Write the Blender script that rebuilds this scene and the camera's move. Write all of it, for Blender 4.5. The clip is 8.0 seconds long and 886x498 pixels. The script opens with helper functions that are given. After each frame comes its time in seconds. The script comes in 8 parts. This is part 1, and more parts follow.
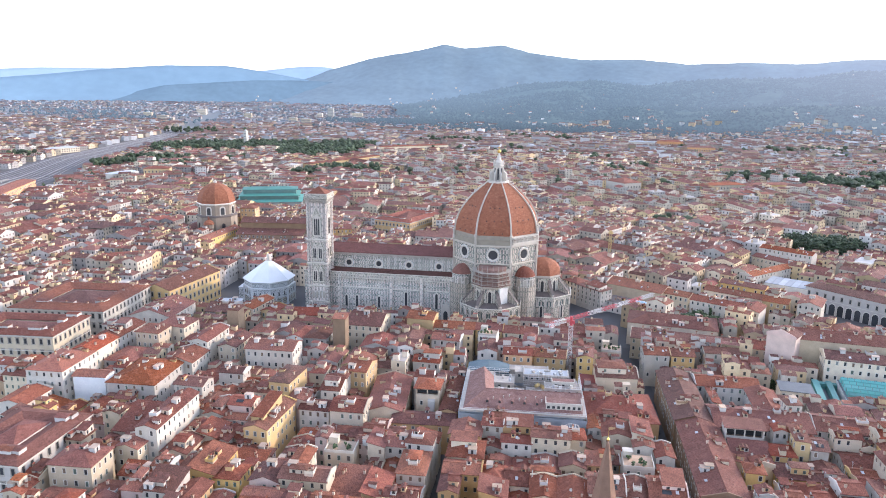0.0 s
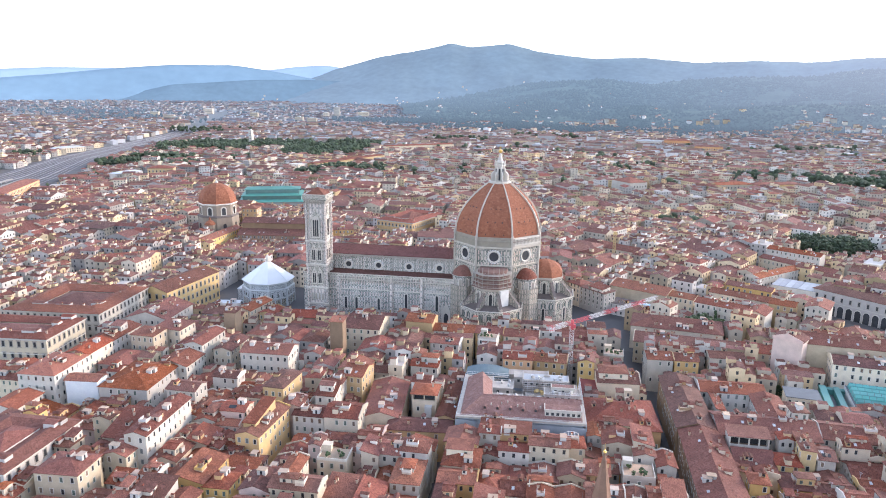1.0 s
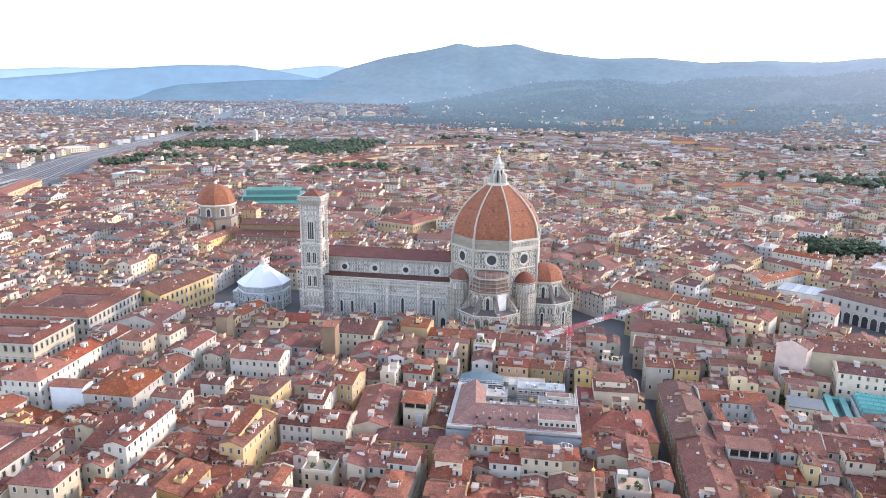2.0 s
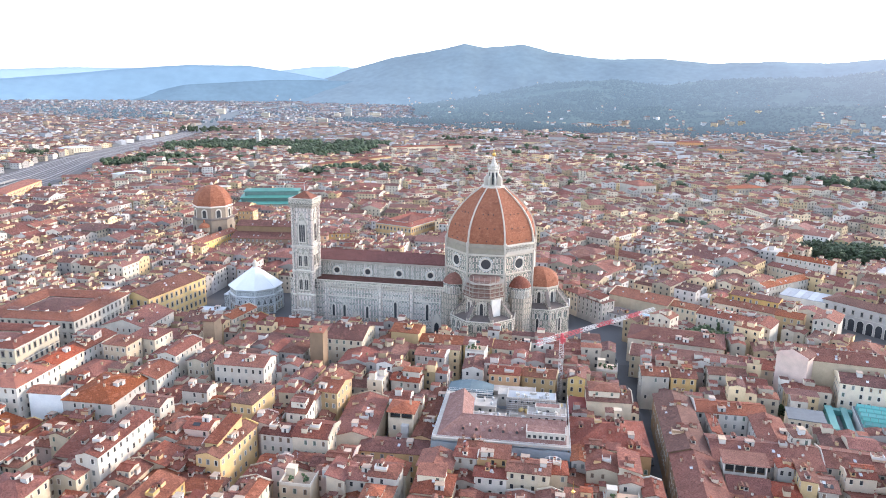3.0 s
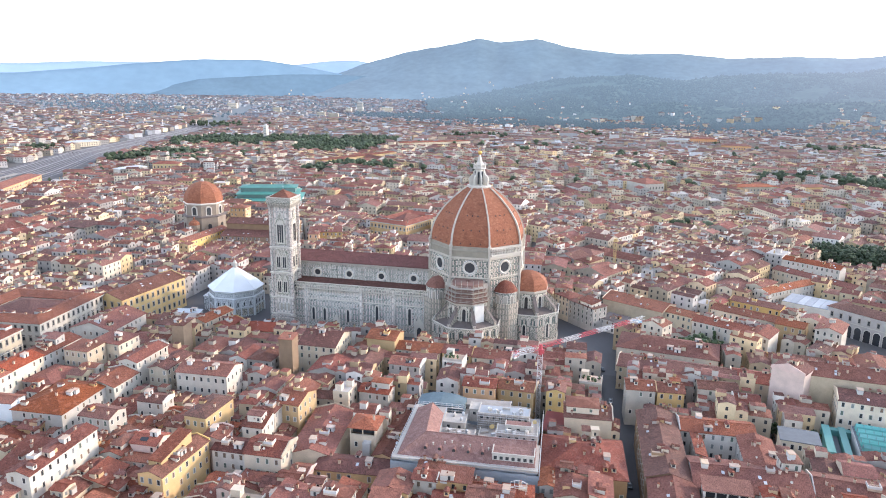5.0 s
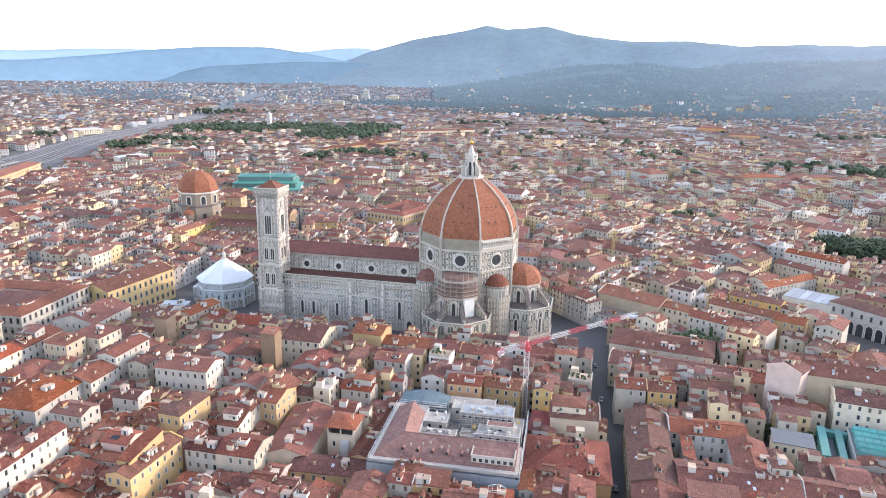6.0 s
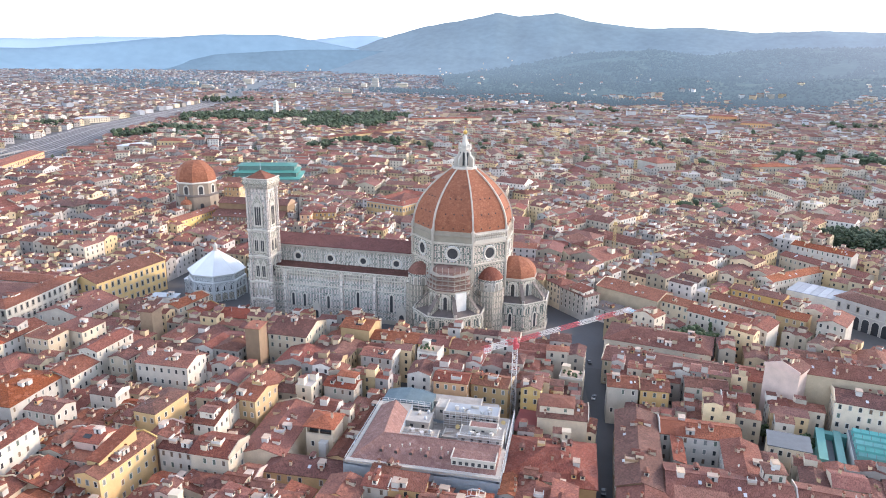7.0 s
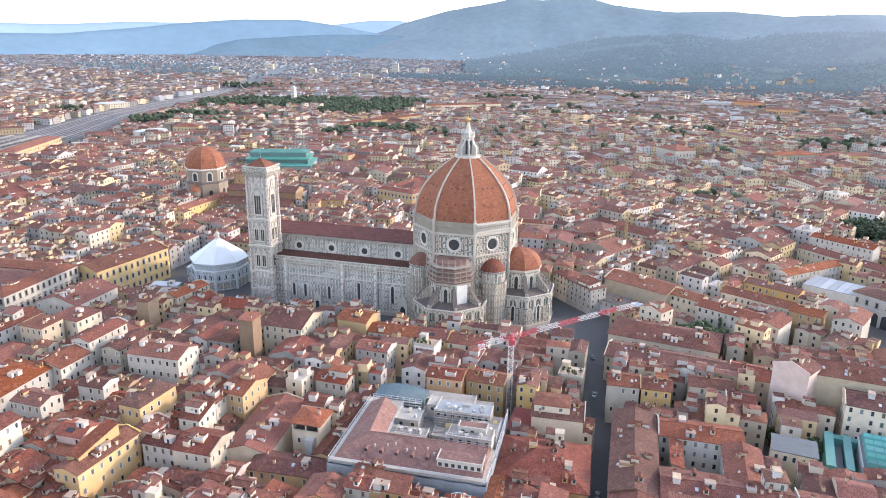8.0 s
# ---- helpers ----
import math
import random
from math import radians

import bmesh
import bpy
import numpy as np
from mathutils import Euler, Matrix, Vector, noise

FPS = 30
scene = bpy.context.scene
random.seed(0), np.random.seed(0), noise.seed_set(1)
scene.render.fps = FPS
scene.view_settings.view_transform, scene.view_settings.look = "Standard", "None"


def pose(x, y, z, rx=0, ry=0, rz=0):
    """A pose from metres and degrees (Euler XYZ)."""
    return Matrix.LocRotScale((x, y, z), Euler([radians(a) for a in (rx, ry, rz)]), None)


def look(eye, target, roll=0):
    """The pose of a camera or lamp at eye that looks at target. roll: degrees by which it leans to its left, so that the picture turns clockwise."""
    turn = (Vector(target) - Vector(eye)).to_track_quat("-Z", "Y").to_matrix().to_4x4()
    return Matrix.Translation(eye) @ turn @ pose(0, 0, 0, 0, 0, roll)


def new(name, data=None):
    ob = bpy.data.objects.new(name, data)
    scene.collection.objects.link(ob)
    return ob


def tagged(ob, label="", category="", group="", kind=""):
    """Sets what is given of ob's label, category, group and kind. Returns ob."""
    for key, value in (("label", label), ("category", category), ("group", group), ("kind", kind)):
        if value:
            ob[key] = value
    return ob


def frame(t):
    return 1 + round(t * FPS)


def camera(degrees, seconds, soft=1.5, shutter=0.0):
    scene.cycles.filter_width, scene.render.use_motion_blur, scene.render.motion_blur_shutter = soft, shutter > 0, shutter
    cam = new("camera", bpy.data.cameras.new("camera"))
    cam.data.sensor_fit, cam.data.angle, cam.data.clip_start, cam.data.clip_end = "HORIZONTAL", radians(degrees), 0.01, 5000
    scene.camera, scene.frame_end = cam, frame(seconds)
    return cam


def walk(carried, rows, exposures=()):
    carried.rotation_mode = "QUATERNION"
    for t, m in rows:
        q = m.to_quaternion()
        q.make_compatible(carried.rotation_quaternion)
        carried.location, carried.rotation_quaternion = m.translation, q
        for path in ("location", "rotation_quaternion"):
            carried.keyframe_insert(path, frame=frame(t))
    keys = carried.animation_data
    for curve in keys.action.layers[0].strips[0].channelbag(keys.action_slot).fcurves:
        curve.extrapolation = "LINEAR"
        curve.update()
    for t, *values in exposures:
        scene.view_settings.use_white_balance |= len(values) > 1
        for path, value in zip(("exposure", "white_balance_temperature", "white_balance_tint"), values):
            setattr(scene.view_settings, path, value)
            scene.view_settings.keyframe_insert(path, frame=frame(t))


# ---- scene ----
cam = camera(64.5, 8.0, 1.0)
PATH = [
    (0, (5.893, 4.834, 148.686), (5.598, 6.759, 148.231), 0.7),
    (0.5, (7.363, 8.267, 148.755), (7.057, 10.19, 148.299), 0.6),
    (1, (9.068, 12.017, 148.828), (8.753, 13.938, 148.37), 0.6),
    (1.5, (11.318, 16.438, 148.855), (10.993, 18.358, 148.396), 0.6),
    (3, (20.283, 31.438, 148.773), (19.928, 33.353, 148.316), 0.7),
    (3.5, (23.577, 36.732, 148.827), (23.215, 38.646, 148.37), 0.8),
    (4, (27.239, 42.211, 148.929), (26.865, 44.123, 148.473), 0.8),
    (4.5, (31.376, 47.7, 148.905), (30.989, 49.608, 148.445), 0.8),
    (6, (43.314, 64.508, 149.065), (42.895, 66.397, 148.562), 0.9),
    (6.5, (47.466, 70.297, 149.085), (47.034, 72.179, 148.566), 0.9),
    (7, (51.464, 76.051, 149.116), (51.015, 77.925, 148.58), 0.8),
    (7.5, (55.715, 81.935, 149.228), (55.238, 83.796, 148.673), 0.8),
    (8, (59.877, 87.866, 149.263), (59.37, 89.713, 148.688), 0.7),
]
walk(cam, [(t, look(eye, target, roll)) for t, eye, target, roll in PATH],
     exposures=[(0.0, 1.42, 5950, 17), (1.5, 1.44, 5990, 15.5), (3.0, 1.59, 6050, 14), (3.5, 1.46, 6060, 14), (4.5, 1.48, 6080, 14), (6.0, 1.47, 6110, 14.5), (8.0, 1.43, 6150, 15)])

# ---- light ----
world = bpy.data.worlds.new("sky")
scene.world = world
world.use_nodes = True
SUN_EL, SUN_AZ = 17.0, 62.0      # degrees above the horizon, degrees from +y towards +x
wn = world.node_tree.nodes
sky = wn.new("ShaderNodeTexSky")
sky.sky_type = "NISHITA"
sky.sun_disc = False
sky.sun_elevation, sky.sun_rotation = radians(SUN_EL), radians(SUN_AZ)
sky.air_density, sky.dust_density, sky.ozone_density = 1.0, 0.6, 2.0
veil = wn.new("ShaderNodeHueSaturation")          # thin high cloud takes most of the blue out of the sky
veil.inputs["Saturation"].default_value = 0.5
world.node_tree.links.new(sky.outputs[0], veil.inputs["Color"])
world.node_tree.links.new(veil.outputs[0], wn["Background"].inputs[0])
wn["Background"].inputs[1].default_value = 0.216
sun = new("sun", bpy.data.lights.new("sun", "SUN"))
sun.data.energy, sun.data.angle, sun.data.color = 1.37, radians(3.0), (1.0, 0.785, 0.55)
_el, _az = radians(SUN_EL), radians(SUN_AZ)
sun.matrix_world = look((0, 0, 0), (-math.cos(_el) * math.sin(_az), -math.cos(_el) * math.cos(_az), -math.sin(_el)))


# ---- materials ----
def material(name, base, rough=0.8, noise_scale=0.3, vary=0.25, fine=4.0, bump=0.15, per="object", dark=None, metal=0.0, spread=(0.55, 1.35)):
    """Weathered surface: two scales of noise on the base colour, a shift for each object or island, and fine relief."""
    m = bpy.data.materials.new(name)
    m.use_nodes = True
    n, l = m.node_tree.nodes, m.node_tree.links
    b = n["Principled BSDF"]
    b.inputs["Roughness"].default_value, b.inputs["Metallic"].default_value = rough, metal
    geo = n.new("ShaderNodeNewGeometry")
    coarse, grain = n.new("ShaderNodeTexNoise"), n.new("ShaderNodeTexNoise")
    for t, s, d in ((coarse, noise_scale, 4), (grain, fine, 3)):
        t.inputs["Scale"].default_value, t.inputs["Detail"].default_value = s, d
        l.new(geo.outputs["Position"], t.inputs["Vector"])
    ramp = n.new("ShaderNodeMix")
    ramp.data_type = "RGBA"
    lo = dark or tuple(c * (1 - 1.6 * vary) for c in base)
    ramp.inputs["A"].default_value = (*[max(0.004, c) for c in lo], 1)
    ramp.inputs["B"].default_value = (*[min(0.92, c * (1 + vary)) for c in base], 1)
    mixn = n.new("ShaderNodeMath")
    mixn.operation = "MULTIPLY_ADD"
    l.new(coarse.outputs["Fac"], mixn.inputs[0])
    mixn.inputs[1].default_value = 0.75
    half = n.new("ShaderNodeMath")
    half.operation = "MULTIPLY"
    l.new(grain.outputs["Fac"], half.inputs[0])
    half.inputs[1].default_value = 0.5
    l.new(half.outputs[0], mixn.inputs[2])
    l.new(mixn.outputs[0], ramp.inputs["Factor"])
    hsv = n.new("ShaderNodeHueSaturation")
    if per == "object":
        src = n.new("ShaderNodeObjectInfo").outputs["Random"]
    else:
        src = geo.outputs["Random Per Island"]
    if per != "none":
        for key, lo_v, hi_v, k in (("Value", 0.74, 1.2, 1.0), ("Saturation", 0.85, 1.12, 7.3), ("Hue", 0.493, 0.507, 13.7)):
            w = n.new("ShaderNodeMath")
            w.operation = "MULTIPLY"
            w.inputs[1].default_value = k
            f = n.new("ShaderNodeMath")
            f.operation = "FRACT"
            r = n.new("ShaderNodeMapRange")
            r.inputs["To Min"].default_value, r.inputs["To Max"].default_value = (lo_v, hi_v) if per == "object" or key != "Value" else spread
            l.new(src, w.inputs[0])
            l.new(w.outputs[0], f.inputs[0])
            l.new(f.outputs[0], r.inputs["Value"])
            l.new(r.outputs[0], hsv.inputs[key])
    l.new(ramp.outputs["Result"], hsv.inputs["Color"])
    l.new(hsv.outputs[0], b.inputs["Base Color"])
    if bump:
        bp = n.new("ShaderNodeBump")
        bp.inputs["Strength"].default_value, bp.inputs["Distance"].default_value = bump, 0.1
        l.new(grain.outputs["Fac"], bp.inputs["Height"])
        l.new(bp.outputs[0], b.inputs["Normal"])
    return m


def tiles(name, base, per="object", vary=0.36, streak=0.6):
    """Clay roof tiles: courses and rows along the slope, streaks of lichen and patches of newer tile."""
    m = material(name, base, 0.85, 0.11, vary, 1.3, 0.0, per)
    n, l = m.node_tree.nodes, m.node_tree.links
    b = n["Principled BSDF"]
    b.inputs["Specular IOR Level"].default_value = 0.3
    uv = n.new("ShaderNodeUVMap")
    sc = n.new("ShaderNodeMapping")
    sc.inputs["Scale"].default_value = (3.6, 1.3, 1)
    l.new(uv.outputs[0], sc.inputs[0])
    st = n.new("ShaderNodeTexNoise")
    st.inputs["Scale"].default_value, st.inputs["Detail"].default_value = 1.0, 5
    l.new(sc.outputs[0], st.inputs["Vector"])
    mul = n.new("ShaderNodeMix")
    mul.data_type, mul.blend_type = "RGBA", "MULTIPLY"
    mr = n.new("ShaderNodeMapRange")
    mr.inputs["From Min"].default_value, mr.inputs["From Max"].default_value = 0.3, 0.7
    mr.inputs["To Min"].default_value, mr.inputs["To Max"].default_value = 1 - streak, 1 + streak * 0.6
    l.new(st.outputs["Fac"], mr.inputs["Value"])
    old = b.inputs["Base Color"].links[0].from_socket
    mul.inputs["Factor"].default_value = 1.0
    l.new(old, mul.inputs["A"])
    l.new(mr.outputs[0], mul.inputs["B"])
    blot = n.new("ShaderNodeTexNoise")
    blot.inputs["Scale"].default_value, blot.inputs["Detail"].default_value = 0.33, 4
    geo = n.new("ShaderNodeNewGeometry")
    l.new(geo.outputs["Position"], blot.inputs["Vector"])
    br = n.new("ShaderNodeMapRange")
    br.inputs["From Min"].default_value, br.inputs["From Max"].default_value = 0.56, 0.66
    br.inputs["To Max"].default_value = 0.65
    l.new(blot.outputs["Fac"], br.inputs["Value"])
    grey = n.new("ShaderNodeMix")
    grey.data_type, grey.blend_type = "RGBA", "MULTIPLY"
    grey.inputs["B"].default_value = (0.70, 0.67, 0.70, 1)
    l.new(br.outputs[0], grey.inputs["Factor"])
    l.new(mul.outputs["Result"], grey.inputs["A"])
    spot = n.new("ShaderNodeTexVoronoi")
    spot.inputs["Scale"].default_value = 0.9
    l.new(uv.outputs[0], spot.inputs["Vector"])
    sr = n.new("ShaderNodeMapRange")
    sr.inputs["From Min"].default_value, sr.inputs["From Max"].default_value = 0.80, 0.84
    sr.inputs["To Max"].default_value = 0.35
    sep = n.new("ShaderNodeSeparateColor")
    l.new(spot.outputs["Color"], sep.inputs[0])
    l.new(sep.outputs[0], sr.inputs["Value"])
    pale = n.new("ShaderNodeMix")
    pale.data_type = "RGBA"
    pale.inputs["B"].default_value = (base[0] * 1.35, base[1] * 1.6, base[2] * 1.7, 1)
    l.new(sr.outputs[0], pale.inputs["Factor"])
    l.new(grey.outputs["Result"], pale.inputs["A"])
    l.new(pale.outputs["Result"], b.inputs["Base Color"])
    wave = n.new("ShaderNodeTexWave")
    wave.bands_direction = "X"
    wave.inputs["Scale"].default_value, wave.inputs["Distortion"].default_value = 1.4, 0.6
    l.new(uv.outputs[0], wave.inputs["Vector"])
    bp = n.new("ShaderNodeBump")
    bp.inputs["Strength"].default_value, bp.inputs["Distance"].default_value = 0.5, 0.08
    l.new(wave.outputs["Fac"], bp.inputs["Height"])
    l.new(bp.outputs[0], b.inputs["Normal"])
    return m


def marble(name, wide, high, stone=(0.62, 0.565, 0.48), line=(0.035, 0.058, 0.05), inlay=(0.34, 0.20, 0.17), a=0.14, c=0.42):
    """White marble with dark green framed panels, by the wall's own metres."""
    m = material(name, stone, 0.55, 0.07, 0.22, 1.1, 0.0, "none", tuple(s * 0.62 for s in stone))
    n, l = m.node_tree.nodes, m.node_tree.links
    b = n["Principled BSDF"]
    uv = n.new("ShaderNodeUVMap")

    def bricks(mortar):
        t = n.new("ShaderNodeTexBrick")
        t.offset, t.squash = 0.0, 1.0
        t.inputs["Scale"].default_value = 1.0
        t.inputs["Brick Width"].default_value, t.inputs["Row Height"].default_value = wide, high
        t.inputs["Mortar Size"].default_value, t.inputs["Mortar Smooth"].default_value = mortar, 0.0
        l.new(uv.outputs[0], t.inputs["Vector"])
        return t.outputs["Fac"]

    def ring(outer, inner):
        s = n.new("ShaderNodeMath")
        s.operation, s.use_clamp = "SUBTRACT", True
        l.new(bricks(outer), s.inputs[0])
        l.new(bricks(inner), s.inputs[1])
        return s.outputs[0]

    col = b.inputs["Base Color"].links[0].from_socket
    for fac, colour in ((ring(c, a), line), (ring(c * 2.0, c * 1.62), inlay)):
        mx = n.new("ShaderNodeMix")
        mx.data_type = "RGBA"
        l.new(fac, mx.inputs["Factor"])
        l.new(col, mx.inputs["A"])
        mx.inputs["B"].default_value = (*colour, 1)
        col = mx.outputs["Result"]
    l.new(col, b.inputs["Base Color"])
    return m


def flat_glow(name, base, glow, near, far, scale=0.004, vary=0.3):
    """Hills behind kilometres of bright air: woods and fields, with haze painted as emission that grows with distance,
    low down and towards the sun.
    """
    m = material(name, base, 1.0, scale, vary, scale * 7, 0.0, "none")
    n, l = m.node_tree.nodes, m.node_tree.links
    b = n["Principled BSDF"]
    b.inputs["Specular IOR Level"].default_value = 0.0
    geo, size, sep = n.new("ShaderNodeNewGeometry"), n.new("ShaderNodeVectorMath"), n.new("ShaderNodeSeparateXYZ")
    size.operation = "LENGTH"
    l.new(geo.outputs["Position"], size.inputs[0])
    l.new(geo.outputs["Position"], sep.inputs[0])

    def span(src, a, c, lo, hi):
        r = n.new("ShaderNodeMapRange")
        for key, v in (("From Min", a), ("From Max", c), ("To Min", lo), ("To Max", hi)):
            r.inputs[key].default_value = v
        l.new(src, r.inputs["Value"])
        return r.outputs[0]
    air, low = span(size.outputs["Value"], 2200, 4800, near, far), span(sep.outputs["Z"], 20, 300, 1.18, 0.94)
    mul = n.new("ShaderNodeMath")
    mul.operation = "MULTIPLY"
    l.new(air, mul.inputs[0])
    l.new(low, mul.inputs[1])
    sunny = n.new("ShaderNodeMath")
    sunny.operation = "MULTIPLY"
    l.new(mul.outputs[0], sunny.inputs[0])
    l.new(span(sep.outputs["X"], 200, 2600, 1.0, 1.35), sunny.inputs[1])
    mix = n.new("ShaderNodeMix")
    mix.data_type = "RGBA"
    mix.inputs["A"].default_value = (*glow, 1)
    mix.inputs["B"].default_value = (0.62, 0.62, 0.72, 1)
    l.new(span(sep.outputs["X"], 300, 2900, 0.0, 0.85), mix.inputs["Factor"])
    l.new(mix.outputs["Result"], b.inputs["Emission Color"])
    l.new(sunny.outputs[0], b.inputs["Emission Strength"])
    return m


# far leaves, with haze painted in as a bluish glow
LEAF_HAZED = flat_glow("hazed_woods", (0.026, 0.038, 0.031), (0.29, 0.39, 0.51), 0.125, 0.31, 0.01, 0.3)
ROOF = tiles("clay_tiles", (0.246, 0.084, 0.052))
ROOF_OLD = tiles("old_clay_tiles", (0.200, 0.080, 0.057))
ROOF_NEW = tiles("new_clay_tiles", (0.300, 0.098, 0.054))
# distant tiles, greyed in base colour to suggest haze
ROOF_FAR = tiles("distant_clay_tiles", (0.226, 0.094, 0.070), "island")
NAVE_ROOF = tiles("dull_nave_tiles", (0.155, 0.064, 0.052))
DOME_TILE = tiles("dome_tiles", (0.282, 0.108, 0.06), "none", 0.25, 0.3)
PLASTER = {
    "cream": material("cream_plaster", (0.575, 0.488, 0.365)),
    "white": material("white_plaster", (0.56, 0.515, 0.445)),
    "yellow": material("yellow_plaster", (0.60, 0.42, 0.19)),
    "ochre": material("ochre_plaster", (0.52, 0.35, 0.18)),
    "grey": material("grey_plaster", (0.52, 0.49, 0.45)),
    "pink": material("pink_plaster", (0.70, 0.54, 0.47)),
    "brown": material("brown_stone", (0.27, 0.18, 0.11)),
    "dim": material("grey_white_plaster", (0.50, 0.49, 0.47)),
    "ginger": material("warm_orange_plaster", (0.78, 0.43, 0.20)),
    "orange": material("orange_plaster", (0.60, 0.34, 0.17)),
}
# distant walls, duller than the near plaster in place of haze
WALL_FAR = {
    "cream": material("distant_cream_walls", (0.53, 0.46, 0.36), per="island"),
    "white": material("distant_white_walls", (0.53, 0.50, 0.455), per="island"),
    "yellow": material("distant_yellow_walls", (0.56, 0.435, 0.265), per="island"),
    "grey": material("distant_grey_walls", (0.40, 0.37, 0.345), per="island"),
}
# glass; also plates on uncut openings, painted dark for the shade inside
DARK = material("dark_glass_and_openings", (0.05, 0.053, 0.058), 0.25, 0.5, 0.3, 3, 0)
SHUTTER = material("green_shutter", (0.10, 0.135, 0.11), 0.6, 1, 0.3, 6, 0)
SHUTTER_G = material("grey_shutter", (0.19, 0.205, 0.20), 0.6, 1, 0.3, 6, 0)
SHUTTER_B = material("brown_shutter", (0.17, 0.115, 0.08), 0.6, 1, 0.3, 6, 0)
TRIM = material("pale_stone_trim", (0.58, 0.55, 0.49), 0.7)
CHAPEL_STONE = material("brown_chapel_stone", (0.25, 0.205, 0.16), 0.85, 0.2, 0.3, 2, 0.2, "none")
STONE = material("grey_sandstone", (0.34, 0.31, 0.27), 0.8)
CHIM = material("chimney_plaster", (0.48, 0.36, 0.27), 0.85, 0.6, 0.3)
METAL = material("zinc_sheet", (0.50, 0.52, 0.54), 0.45, 0.4, 0.15, 2, 0, metal=0.3)
PAVE = material("paving_stone", (0.088, 0.088, 0.092), 0.75, 0.05, 0.2, 0.8, 0.1, "none")
STREET = material("darkened_flagstones", (0.058, 0.058, 0.062), 0.7, 0.12, 0.25, 1.5, 0.1, "none")
GROUND = material("city_ground", (0.11, 0.105, 0.10), 0.9, 0.02, 0.3, 0.3, 0.0, "none")
LEAF = material("leaves", (0.050, 0.078, 0.030), 0.8, 0.3, 0.4, 3.0, 0.3, "island")
LEAF_FAR = material("distant_leaves", (0.056, 0.078, 0.042), 0.9, 0.05, 0.4, 0.6, 0, "island")
BARK = material("bark", (0.10, 0.075, 0.05), 0.9)
WHITE_MARBLE = material("white_marble", (0.535, 0.495, 0.435), 0.5, 0.15, 0.2, 2, 0, "none")
GREY_MARBLE = material("stained_marble", (0.37, 0.335, 0.285), 0.6, 0.2, 0.25, 2, 0, "none")
ROUGH_BRICK = material("unfaced_masonry", (0.275, 0.245, 0.195), 0.9, 0.25, 0.3, 2.5, 0.3, "none")
PANEL_NAVE = marble("nave_marble", 1.9, 3.6, (0.70, 0.67, 0.62), a=0.12, c=0.44)
PANEL_CLER = marble("clerestory_marble", 1.6, 2.9, (0.68, 0.645, 0.59), a=0.12, c=0.44)
RIB_MARBLE = material("weathered_rib_marble", (0.46, 0.415, 0.35), 0.6, 0.25, 0.25, 2, 0, "none")
PANEL_PIER = marble("weathered_pier_marble", 1.7, 3.4, (0.47, 0.42, 0.35), (0.09, 0.09, 0.075), (0.36, 0.26, 0.21), 0.1, 0.36)
PANEL_APSE = marble("apse_marble", 2.3, 3.9, (0.58, 0.53, 0.45), a=0.12, c=0.48)
PANEL_DRUM = marble("drum_marble", 2.0, 3.6, a=0.12, c=0.53)
PANEL_FINE = marble("banded_marble", 1.0, 1.5, a=0.1, c=0.3)
LEAD_ROOF = material("dark_stained_slabs", (0.13, 0.105, 0.095), 0.8, 0.3, 0.35, 2, 0.2, "none")
NET = material("brown_debris_net", (0.19, 0.11, 0.09), 0.9, 0.35, 0.35, 2.5, 0.3, "none")
PANEL_TOWER = marble("bell_tower_marble", 2.2, 4.0, (0.70, 0.655, 0.60), (0.075, 0.085, 0.078), (0.50, 0.33, 0.285), 0.14, 0.38)
PANEL_BUTTRESS = marble("buttress_marble", 1.1, 2.6, (0.62, 0.575, 0.52), (0.09, 0.09, 0.08), (0.42, 0.27, 0.23), 0.07, 0.24)
GREEN_MARBLE = material("green_marble", (0.075, 0.105, 0.10), 0.5, 0.3, 0.25, 2, 0, "none")
BAPT_WALL = material("pale_marble", (0.52, 0.545, 0.56), 0.5, 0.15, 0.18, 2, 0, "none")
PANEL_BAPT = marble("baptistery_marble", 1.9, 3.6, (0.74, 0.75, 0.76), (0.05, 0.08, 0.085), (0.14, 0.19, 0.20))
BAPT_ROOF = material("white_marble_roof", (0.70, 0.72, 0.74), 0.5, 0.12, 0.1, 1.5, 0, "none")
GOLD = material("gilded_copper", (0.75, 0.50, 0.15), 0.3, 1, 0.1, 3, 0, "none", metal=1.0)
RED_STEEL = material("red_crane_paint", (0.50, 0.085, 0.10), 0.5, 1, 0.15, 4, 0, "none")
WHITE_STEEL = material("white_crane_paint", (0.60, 0.58, 0.57), 0.5, 1, 0.1, 4, 0, "none")
SHEET = material("scaffold_sheet", (0.29, 0.33, 0.37), 0.7, 0.25, 0.2, 1.5, 0.2, "none")
COPPER = material("green_copper_roof", (0.12, 0.31, 0.285), 0.6, 0.15, 0.25, 2, 0.1)
SKY_GLASS = material("blue_roof_glass", (0.22, 0.36, 0.44), 0.2, 0.3, 0.15, 2, 0)
MARKET_GLASS = material("dusty_green_glazing", (0.10, 0.165, 0.15), 0.35, 0.3, 0.25, 2, 0)
GREEN_ROOF = material("green_market_roof", (0.085, 0.255, 0.215), 0.6, 0.1, 0.25, 1, 0.1)
RAIL = material("railway_ballast", (0.10, 0.095, 0.10), 0.9, 0.02, 0.25, 0.2, 0, "none")
STEEL_RAIL = material("dull_steel", (0.20, 0.20, 0.215), 0.6, 0.1, 0.2, 1, 0, "none")
ASPHALT = material("asphalt", (0.055, 0.055, 0.057), 0.85, 0.1, 0.25, 2, 0.1, "none")


